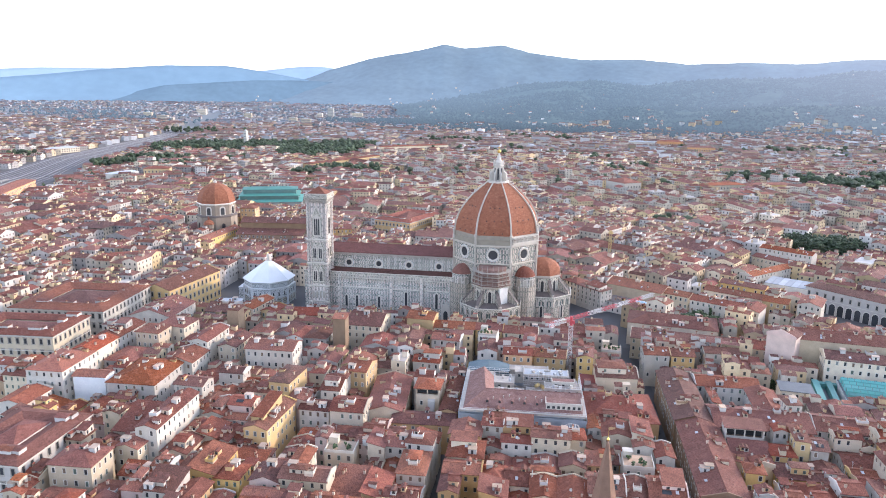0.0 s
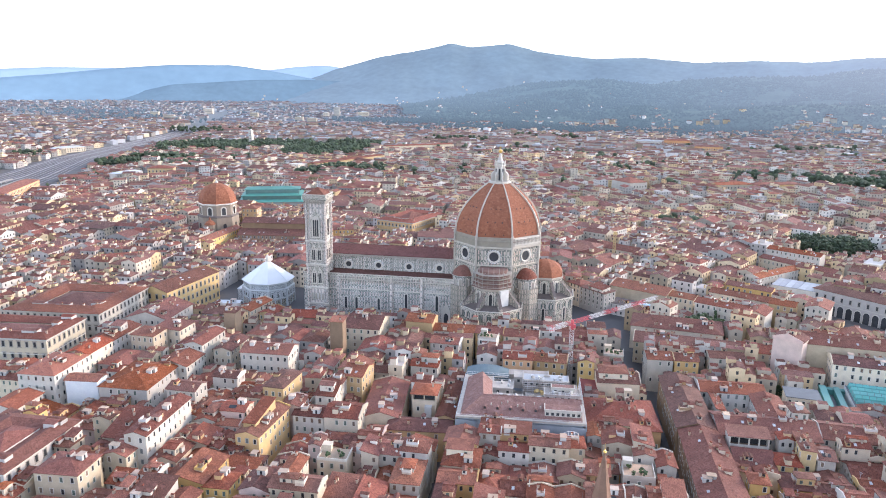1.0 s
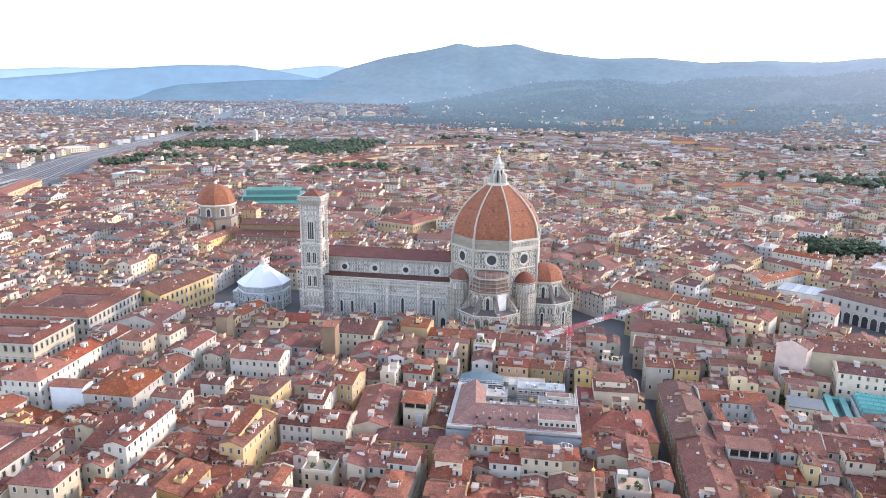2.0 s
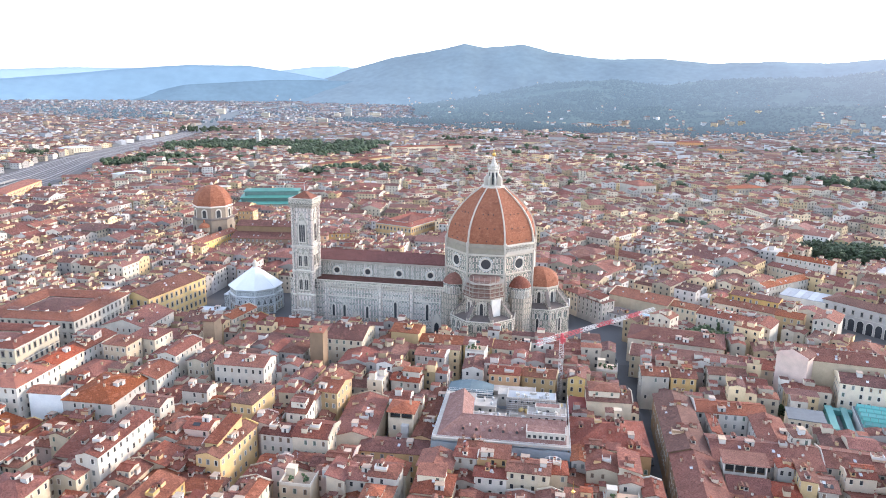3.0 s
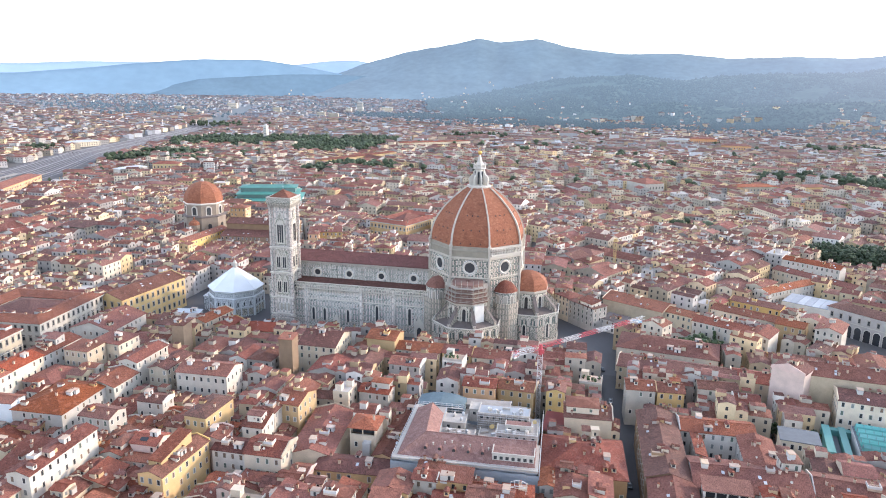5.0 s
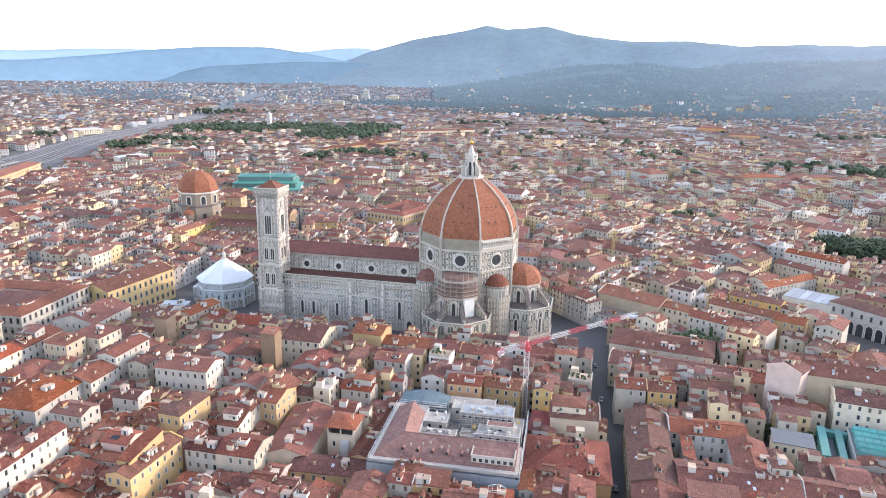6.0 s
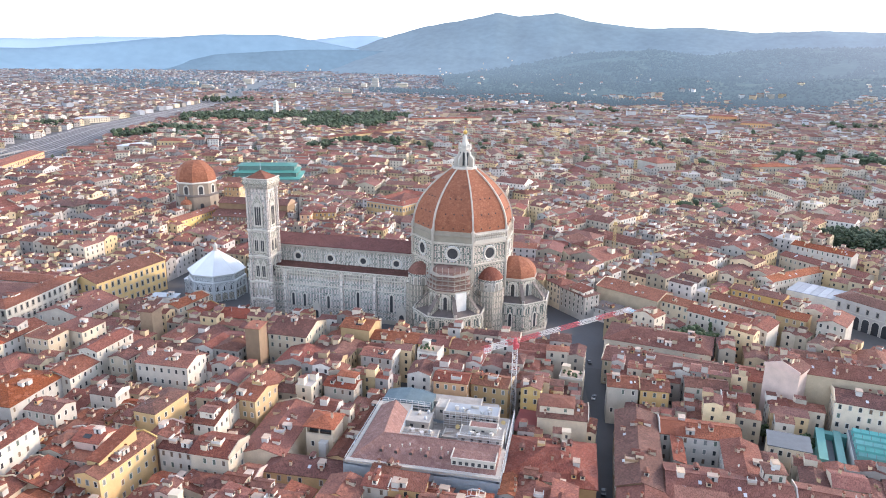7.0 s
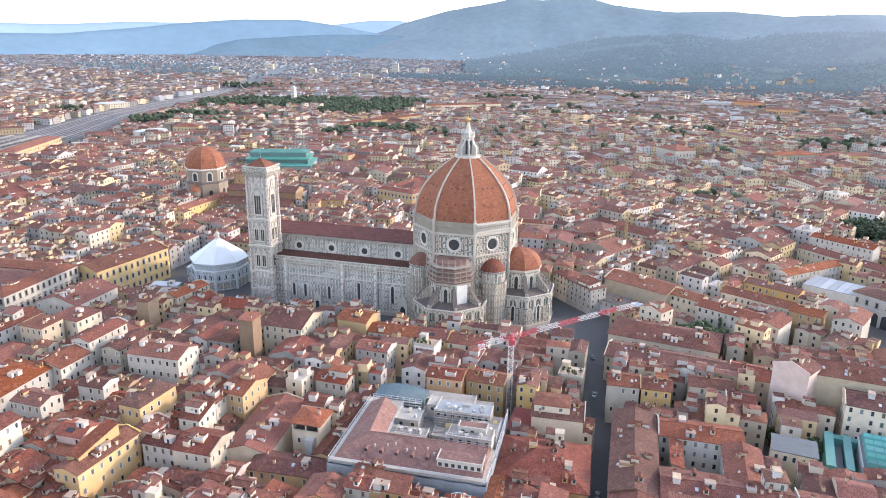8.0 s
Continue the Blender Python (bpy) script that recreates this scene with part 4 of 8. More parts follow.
        part("plinth", Build().loft([octagon(tx, ty, r, z) for r, z in ((18.6, -0.5), (18.6, 1.8), (18.0, 2.2))], 0, cap=False), GREY_MARBLE, tr)
        part("chapel_roof", Build().loft([octagon(tx, ty, r, z) for r, z in ((18.2, 17.7), (10.6, 20.0))], 0), LEAD_ROOF, tr, "dark stained slab chapel roof")
        up = part("upper_drum", Build().loft([octagon(tx, ty, 10.5, z) for z in (17, 30.0)], 0), PANEL_DRUM, tr, "upper drum of the apse with tall windows")
        part("cornice", Build().loft([octagon(tx, ty, r, z) for r, z in ((10.5, 28.4), (11.3, 29.2), (11.3, 30.3), (10.6, 30.3))], 0, cap=False), RIB_MARBLE, up)
        part("half_dome", Build().loft([octagon(tx, ty, 11.1 * math.cos(t * math.pi / 2 * 0.93), 30.2 + 9.8 * math.sin(t * math.pi / 2 * 0.93)) for t in [i / 8 for i in range(9)]], 0), DOME_TILE if a else ROOF_OLD, tr, "red tiled half dome")
        for k in (-2, -1, 0, 1, 2):
            fa = a + k * 45
            fs, fc = math.sin(radians(fa)), -math.cos(radians(fa))
            if nm == "north":
                continue
            lancet(up, on_wall(tx + fs * 10.5, ty + fc * 10.5, 19.6, fa), 1.9, 7.2, 0.7)
            for off in (-4.9, 0, 4.9):
                m = on_wall(tx + fs * 18.0 - fc * off, ty + fc * 18.0 + fs * off, 0, fa)
                if off == 0:
                    lancet(tr, on_wall(tx + fs * 18.0, ty + fc * 18.0, 4.0, fa), 1.5, 8.2)
                part("blind_arch", arch_ring(3.3, 4.9, 0.7, 0.4), WHITE_MARBLE, tr, "blind arch", m @ pose(0, 0, 11.9))
                for q in (-0.85, 0.85):
                    part("arch_panel", Build().sweep(arch(0.75, 3.0), -0.12, 0.02), GREEN_MARBLE, tr, "pointed green marble inlay", m @ pose(q, 0, 12.3))
                if off:
                    part("wall_panel", Build().box(-1.5, -0.14, 3.2, 1.5, 0.02, 11.0), PANEL_FINE, tr, "tall framed marble panel", m)
            part("great_arch", arch_ring(4.6, 9.0, 0.6, 0.5), WHITE_MARBLE, up, "round marble arch over the window", on_wall(tx + fs * 10.5, ty + fc * 10.5, 18.4, fa))
            va = radians(fa + 22.5)
            b = Build()
            vs, vc = math.sin(va), -math.cos(va)
            r0, r1 = 11.2, 18.6
            sd = 0.8
            prof_b = [(r0, 18), (r1, 17), (r1, 19.6), (r0 + 0.4, 26.5)]
            pp = [(tx + vs * r - vc * t * sd, ty + vc * r + vs * t * sd, z) for t in (-1, 1) for r, z in prof_b]
            b.add(pp, [(3, 2, 1, 0), (4, 5, 6, 7), (0, 1, 5, 4), (1, 2, 6, 5), (2, 3, 7, 6)])
            part("flying_buttress", b, PANEL_PIER, tr, "sloping marble buttress")
            o1, o2 = sd + 0.2, sd + 0.15
            tp = [(tx + vs * r - vc * t, ty + vc * r + vs * t, z) for r, z in ((r1 - 0.3, 19.75), (r0, 27.1)) for t in (-o1, o1)]
            part("buttress_roof", Build().add(tp + [(p[0], p[1], p[2] + 0.3) for p in tp], [(4, 5, 7, 6), (0, 1, 5, 4), (1, 3, 7, 5), (2, 0, 4, 6), (3, 2, 6, 7)]), LEAD_ROOF, tr, "dark stained buttress coping")
    # round exedrae between the tribunes
    for a in (45, -45):
        s, c = math.sin(radians(a)), -math.cos(radians(a))
        ex, ey = CX + s * 27.5, CY + c * 27.5
        e = part("exedra", Build().turned(ex, ey, [(6.5, 20), (6.5, 31.6), (7.1, 32.0), (7.1, 32.8), (6.6, 33.0)], 20), PANEL_CLER, top, "small round marble exedra with niches")
        part("pier", Build().loft([octagon(ex, ey, 7.6, z) for z in (-0.5, 26.5)], 0), PANEL_PIER, e, "tall weathered marble pier")
        part("cone_roof", Build().turned(ex, ey, [(7.2, 32.9), (5.8, 35.2), (3.6, 37.4), (0.2, 38.6)], 20), ROOF_OLD, e, "red tiled conical roof")
        for k in range(-2, 3):
            fa = a + k * 36
            nm2 = on_wall(ex + math.sin(radians(fa)) * 6.46, ey - math.cos(radians(fa)) * 6.46, 26.6, fa)
            nc = part("niche", arch_ring(2.0, 4.2, 0.4, 0.3), WHITE_MARBLE, e, "shell-headed niche", nm2)
            # darker stone colour stands for the shade inside the niche
            part("recess", Build().sweep(arch(2.0, 4.2, False), -0.1, 0.2), STONE, nc)
    # repair scaffold sheet on the south apse
    tx, ty = CX, CY - 31.0
    sh = Build()
    for lv in range(4):
        r = 11.9 + 0.1 * (3 - lv)
        ring0 = octagon(tx, ty, r, 31.0 + lv * 2.4)
        sh.loft([octagon(tx, ty, r, 31.0 + lv * 2.4), octagon(tx, ty, r - 0.3, 31.0 + lv * 2.4 + 0.12)], 0)
        for i in (4, 5, 6, 7, 0):
            p = ring0[i]
            sh.beam((p[0], p[1], 18.5), (p[0], p[1] + 1.0, 43), 0.12)
            q = ring0[(i + 1) % 8]
            for f in (0.33, 0.66):
                x, y = p[0] + (q[0] - p[0]) * f, p[1] + (q[1] - p[1]) * f
                sh.beam((x, y, 18.5), (x, y + 1.0, 43), 0.12)
            sh.beam((p[0], p[1], 32.0 + lv * 2.6), (q[0], q[1], 32.0 + lv * 2.6), 0.1)
    for k, (r, z) in enumerate(((11.6, 30.4), (11.0, 32.3), (10.4, 34.2), (9.7, 36.1), (8.9, 38.0))):
        part("debris_net", Build().loft([octagon(tx, ty, r, z), octagon(tx, ty, r - 0.3, z + 1.8), octagon(tx, ty, r - 0.9, z + 1.9)], 0, cap=k == 4), NET, top, "brown debris net on a scaffold tier")
        part("scaffold_deck", Build().loft([octagon(tx, ty, r + 0.5, z - 0.2), octagon(tx, ty, r + 0.5, z + 0.05), octagon(tx, ty, r - 1.2, z + 0.1)], 0, cap=False), NET, top, "dusty plank deck")
    part("scaffold", sh, GREY_MARBLE, top, "tubular repair scaffold round the apse")
    m = pose(tx + 10.9 * 0.7071, ty - 10.9 * 0.7071, 18.5, 0, 0, 45)
    part("scaffold_sheet", Build().box(-3.9, -1.6, 0, 2.4, -0.2, 10.8), PLASTER["dim"], top, "white protective sheet", m)
    keep(-215, 401, -56, 482)
    keep(-58, 399, 24, 482)
    return top


def arch_ring(w, h, t, depth=0.22):
    """A raised round-arched band of width t round an opening."""
    b = Build()
    o1, o2 = arch(w + 2 * t, h + t, False, 8), arch(w, h, False, 8)
    n1 = len(o1)
    b.add([(x, -depth, z) for x, z in o1] + [(x, -depth, z) for x, z in o2] + [(x, 0.02, z) for x, z in o2] + [(x, 0.02, z) for x, z in o1],
          [(i, i + 1, n1 + i + 1, n1 + i) for i in range(1, n1 - 1)] + [(n1 + i, n1 + i + 1, 2 * n1 + i + 1, 2 * n1 + i) for i in range(1, n1 - 1)] + [(i + 1, i, 3 * n1 + i, 3 * n1 + i + 1) for i in range(1, n1 - 1)]
          + [(0, 1, n1 + 1, n1), (n1 - 1, 0, n1, 2 * n1 - 1)])
    return b


def bell_tower():
    x0, x1, y0, y1, H = -146.6, -135.2, 428.6, 440.0, 79.0
    mx, my = (x0 + x1) / 2, (y0 + y1) / 2
    top = tagged(new("bell_tower"), "Tall square bell tower faced in white and pink marble panels", "bell tower")
    part("shaft", Build().box(x0, y0, -0.3, x1, y1, H), PANEL_TOWER, top)
    for px in (x0, x1):
        for py in (y0, y1):
            part("corner_buttress", Build().turned(px, py, [(1.35, -0.3), (1.35, H)], 8, 0, math.pi / 8), PANEL_BUTTRESS, top, "octagonal corner buttress")
    for z, out in ((9.5, 0.3), (20.0, 0.45), (35.2, 0.4), (50.6, 0.4)):
        b = Build()
        b.loft([[(mx + sx * (5.7 + q), my + sy * (5.7 + q), zz) for sx, sy in ((-1, -1), (1, -1), (1, 1), (-1, 1))] for q, zz in ((0, z - 0.7), (out, z - 0.1), (out, z + 0.4), (0, z + 0.8))], 0, cap=False)
        for px in (x0, x1):
            for py in (y0, y1):
                b.turned(px, py, [(1.36, z - 0.7), (1.36 + out, z - 0.1), (1.36 + out, z + 0.4), (1.36, z + 0.8)], 8, 0, math.pi / 8)
        part("string_course", b, WHITE_MARBLE, top)

    def square(r, z):
        return [(mx + r * sx, my + r * sy, z) for sx, sy in ((-1, -1), (1, -1), (1, 1), (-1, 1))]
    part("cornice", Build().loft([square(r, z) for r, z in ((6.5, 75.2), (7.0, 76.4), (7.7, 77.8), (7.7, 79.0), (7.5, 79.0), (7.5, 80.4), (7.2, 80.4), (7.2, 79.4))], 0, cap=False), PANEL_FINE, top, "projecting corbelled marble cornice and parapet")
    part("coping", Build().loft([square(r, z) for r, z in ((7.55, 80.3), (7.7, 80.5), (7.7, 80.75), (7.15, 80.75), (7.15, 80.3))], 0, cap=False), WHITE_MARBLE, top)
    bk = Build()
    for k in range(15):
        t = -6.8 + k * 13.6 / 14
        for sx, sy in ((0, -1), (1, 0)):
            cx, cy = mx + (t if sy else 7.0 * sx), my + (t if sx else 7.0 * sy)
            bk.box(cx - 0.24, cy - 0.3, 74.8, cx + 0.24, cy + 0.3, 77.2)
    part("corbel_table", bk, GREY_MARBLE, top)["kind"] = "stuff"
    part("terrace", Build().box(mx - 7.2, my - 7.2, 79.0, mx + 7.2, my + 7.2, 79.7), GREY_MARBLE, top)
    part("pyramid_roof", Build().loft([square(r, z) for r, z in ((6.3, 79.7), (6.3, 80.6), (0.15, 84.6))], 0), ROOF, top, "low red tiled pyramid roof")
    part("pole", Build().turned(mx, my, [(0.14, 84), (0.07, 90)], 6), METAL, top)
    for a, fx, fy in ((0, mx, y0), (90, x1, my)):
        for z in (22.4, 37.6):
            part("window_panel", Build().box(-4.0, -0.12, -0.9, 4.0, 0.02, 11.8), PANEL_FINE, top, "framed panel of coloured marble", on_wall(fx, fy, z, a))
            for off in (-1.85, 1.85):
                m = on_wall(fx, fy, z, a) @ pose(off, 0, 0)
                w = part("twin_window", Build().sweep([(-1.5, 0), (1.5, 0), (1.5, 7.6), (0, 11.2), (-1.5, 7.6)], -0.4, 0.05), WHITE_MARBLE, top, "gabled two-light window", m)
                for q in (-0.56, 0.56):
                    part("opening", Build().sweep(arch(0.86, 6.6), -0.44, 0), DARK, w, "dark arched light", pose(q, 0, 0.9))
                part("rosette", Build().turned(0, 0, [(0.55, 0), (0.55, 0.08), (0.3, 0.08)], 10), GREY_MARBLE, w, "", pose(0, -0.38, 8.6, 90))
        m = on_wall(fx, fy, 52.4, a)
        w = part("great_window", Build().sweep([(-3.3, 0), (3.3, 0), (3.3, 13.2), (0, 20.6), (-3.3, 13.2)], -0.4, 0.05), PANEL_FINE, top, "tall three-light belfry window under a gable", m)
        part("gable_edge", Build().add([(-3.5, -0.6, 13.0), (0, -0.6, 21.0), (3.5, -0.6, 13.0), (2.9, -0.6, 13.0), (0, -0.6, 19.6), (-2.9, -0.6, 13.0)] + [(-3.5, -0.35, 13.0), (0, -0.35, 21.0), (3.5, -0.35, 13.0), (2.9, -0.35, 13.0), (0, -0.35, 19.6), (-2.9, -0.35, 13.0)],
             [(0, 5, 4, 1), (1, 4, 3, 2), (0, 1, 7, 6), (1, 2, 8, 7), (4, 5, 11, 10), (3, 4, 10, 9)]), WHITE_MARBLE, w)
        part("arch_frame", Build().sweep(arch(5.2, 14.4), -0.5, 0), WHITE_MARBLE, w, "", pose(0, 0, 0.5))
        for q in (-1.3, 0, 1.3):
            part("opening", Build().sweep(arch(1.0, 10.8), -0.56, 0), DARK, w, "dark arched light", pose(q, 0, 1.4))
        for z, n, ww, hh in ((4.4, 7, 0.8, 2.4), (12.0, 4, 1.4, 4.4)):
            for k in range(n):
                off = -3.5 + 7.0 * k / (n - 1)
                nc = part("niche", Build().sweep(arch(ww + 0.4, hh + 0.3), -0.14, 0.05), WHITE_MARBLE, top, "relief niche", on_wall(fx, fy, z, a) @ pose(off, 0, 0))
                part("relief", Build().sweep(arch(ww, hh), -0.17, 0.0), GREY_MARBLE, nc)
    return top


def baptistery(x, y, r, h_wall, h_top):
    top = tagged(new("baptistery"), "Octagonal baptistery of white and green marble with a white pyramid roof", "baptistery")
    mid = h_wall * 0.5
    part("wall", Build().loft([octagon(x, y, r, z) for z in (-0.3, h_wall)], 0), PANEL_BAPT, top)
    part("attic", Build().loft([octagon(x, y, r - 0.3, z) for z in (h_wall, h_wall + 4.6)], 0), BAPT_WALL, top, "set-back white marble attic")
    part("cornice", Build().loft([octagon(x, y, q, z) for q, z in ((r, h_wall - 0.6), (r + 0.7, h_wall - 0.2), (r + 0.7, h_wall + 0.2), (r - 0.3, h_wall + 0.4))], 0, cap=False), BAPT_WALL, top)
    part("cornice", Build().loft([octagon(x, y, q, z) for q, z in ((r, mid - 0.3), (r + 0.5, mid), (r + 0.5, mid + 0.4), (r, mid + 0.6))], 0, cap=False), BAPT_WALL, top)
    part("eaves", Build().loft([octagon(x, y, q, z) for q, z in ((r - 0.3, h_wall + 3.9), (r + 0.4, h_wall + 4.4), (r + 0.4, h_wall + 4.6))], 0, cap=False), BAPT_WALL, top)
    part("pyramid_roof", Build().loft([octagon(x, y, q, z) for q, z in ((r + 0.7, h_wall + 4.5), (r + 0.7, h_wall + 4.9), (1.4, h_top))], 0), BAPT_ROOF, top, "white marble slab pyramid roof")
    rv = 1 / math.cos(math.pi / 8)
    for k in range(8):
        va = radians(k * 45 + 22.5)
        b = Build().beam((x + math.sin(va) * (r + 0.7) * rv, y - math.cos(va) * (r + 0.7) * rv, h_wall + 4.9), (x + math.sin(va) * 1.5, y - math.cos(va) * 1.5, h_top), 0.3)
        part("roof_rib", b, BAPT_ROOF, top)
        part("corner_pier", Build().turned(x + math.sin(va) * r * rv, y - math.cos(va) * r * rv, [(0.8, -0.3), (0.8, h_wall - 0.4)], 8), BAPT_WALL, top, "pale marble corner pier")
        a = k * 45
        s, c = math.sin(radians(a)), -math.cos(radians(a))
        if k in (0, 1, 2, 6, 7):
            for off in (-4.1, 0, 4.1):
                m = on_wall(x + s * r, y + c * r, 0, a) @ pose(off, 0, mid + 0.7)
                part("blind_arch", arch_ring(2.9, 4.3, 0.4), BAPT_WALL, top, "round blind arch", m)
                w = part("window", Build().sweep(arch(1.3, 3.0, False), -0.16, 0.0), BAPT_WALL, top, "small arched window", m @ pose(0, 0, 0.3))
                part("pane", Build().sweep(arch(0.8, 2.5, False), -0.2, 0.0), DARK, w)
                part("bay_panel", Build().box(-1.5, -0.12, 1.0, 1.5, 0.02, mid - 1.0), PANEL_FINE, top, "", on_wall(x + s * r, y + c * r, 0, a) @ pose(off, 0, 0))
                for q in (-2.05, 2.05) if off == 0 else ():
                    part("half_column", Build().turned(q, -0.1, [(0.3, 0), (0.3, h_wall - 0.6)], 6), BAPT_WALL, top, "", on_wall(x + s * r, y + c * r, 0, a))
            for n in range(9):
                off = -5.2 + n * 1.3
                part("attic_panel", Build().box(off - 0.45, -0.06, 0.9, off + 0.45, 0.1, 3.4), GREEN_MARBLE, top, "narrow green marble panel", on_wall(x + s * (r - 0.3), y + c * (r - 0.3), h_wall, a))
                part("panel_field", Build().box(off - 0.3, -0.09, 1.1, off + 0.3, 0.1, 3.2), BAPT_WALL, top, "", on_wall(x + s * (r - 0.3), y + c * (r - 0.3), h_wall, a))
    # low rectangular apse on the west side
    part("apse", Build().box(x - r - 5, y - 4.6, -0.3, x - r + 0.5, y + 4.6, 9.5), PANEL_BAPT, top, "low rectangular apse")
    part("apse_roof", Build().add([(x - r - 5.4, y - 5, 9.5), (x - r + 0.2, y - 5, 9.5), (x - r + 0.2, y + 5, 9.5), (x - r - 5.4, y + 5, 9.5), (x - r + 0.2, y, 12.2), (x - r - 3, y, 11.6)], [(0, 1, 4, 5), (2, 3, 5, 4), (3, 0, 5), (1, 2, 4), (3, 2, 1, 0)]), BAPT_ROOF, top)
    part("lantern", Build().turned(x, y, [(1.7, h_top - 0.6), (1.7, h_top + 0.3), (1.2, h_top + 0.4), (1.2, h_top + 2.8), (1.6, h_top + 3.0), (0.1, h_top + 5.2)], 8), WHITE_MARBLE, top, "small white marble lantern")
    part("ball", Build().turned(x, y, [(0.02, h_top + 5.1), (0.4, h_top + 5.5), (0.02, h_top + 5.9)], 8), GOLD, top)
    keep(x - r - 9, y - r - 10, x + r + 31, y + r + 17)
    return top


cathedral()
bell_tower()
baptistery(-185.5, 454.0, 15.8, 12.2, 28.7)


# ---- houses that stand out ----
HERO = random.Random(21)
STAND_OUT = []    # neighbours on their open sides stay lower


def hero(x, y, w, d, h, tint, kind="gable", along="x", rot=0.0, **more):
    if abs(rot) > 15:
        keep_along(x, y, max(w, d), min(w, d), rot if w > d else rot + 90)
    else:
        keep(x - w / 2, y - d / 2, x + w / 2, y + d / 2)
    drop = more.pop("drop", 5.0)
    if more.pop("free", True):
        STAND_OUT.append((x, y, w, d, h, drop))
    ob = house(x, y, w, d, h, tint, kind, along, rot, near=True, hero=True, rng=HERO, **more)
    if w * d > 230 and kind != "shed" and y < 420:
        # large old roofs are broken by stair heads, dormers and chimneys
        sl = more.get("slope", 0.31)
        for _ in range(int(w * d / 75)):
            px, py = HERO.uniform(-0.4, 0.4) * w, HERO.uniform(-0.4, 0.4) * d
            up = sl * ((d if along == "x" else w) / 2 + 0.55 - abs(py if along == "x" else px))
            if kind == "hip":
                up = min(up, sl * ((w if along == "x" else d) / 2 + 0.55 - abs(px if along == "x" else py)))
            z = h - sl * 0.55 + 0.22 + up
            q = HERO.random()
            if q < 0.5:
                part("chimney", CHIMNEY, None, ob, "", pose(px, py, z - 0.2, 0, 0, HERO.choice([0, 90])))
            elif q < 0.75:
                part("stair_head", HERO.choice(STAIR_HEADS), None, ob, "", pose(px, py, z + 0.1, 0, 0, HERO.choice((0, 90))))
            else:
                part("dormer", HERO.choice(DORMERS), None, ob, "", pose(px, py, z + 0.2, 0, 0, 0 if along == "x" else (90 if px > 0 else -90)))
    if not more.get("windows", True) or w * d > 500:
        # long plain roofs carry lines of skylights and vents
        sl = more.get("slope", 0.31)
        for _ in range(int(w * d / 230)):
            a, q = HERO.uniform(-0.42, 0.42), HERO.uniform(0.12, 0.38)
            px, py = (a * w, -q * d) if along == "x" else (q * w * (1 if x < CAMERA_SIDE else -1), a * d)
            z = h - sl * 0.55 + 0.22 + sl * ((d if along == "x" else w) / 2 + 0.55 - abs(py if along == "x" else px))
            tilt = math.degrees(math.atan(sl))
            m = pose(px, py, z - 0.03, tilt, 0, 0) if along == "x" else pose(px, py, z - 0.03, 0, tilt * (1 if px > 0 else -1), 0)
            if kind != "hip":
                part("skylight", SKYLIGHT, None, ob, "", m)
    return ob


def grand_window():
    """A tall stone-framed window with a cornice over it."""
    b = Build()

    def rect(x, z0, z1, y):
        return [(-x, y, z0), (x, y, z0), (x, y, z1), (-x, y, z1)]
    b.loft([rect(1.0, -0.2, 3.0, 0.02), rect(1.0, -0.2, 3.0, -0.14), rect(0.68, 0.0, 2.7, -0.14), rect(0.66, 0.02, 2.68, -0.02)], 0, cap=False)
    b.f.append((12, 13, 14, 15))
    b.s.append(1)
    b.box(-1.2, -0.3, 3.0, 1.2, 0.02, 3.3).box(-1.15, -0.28, -0.4, 1.15, 0.02, -0.2)
    return b.mesh("window", [STONE, DARK])


GRAND_WINDOW = grand_window()


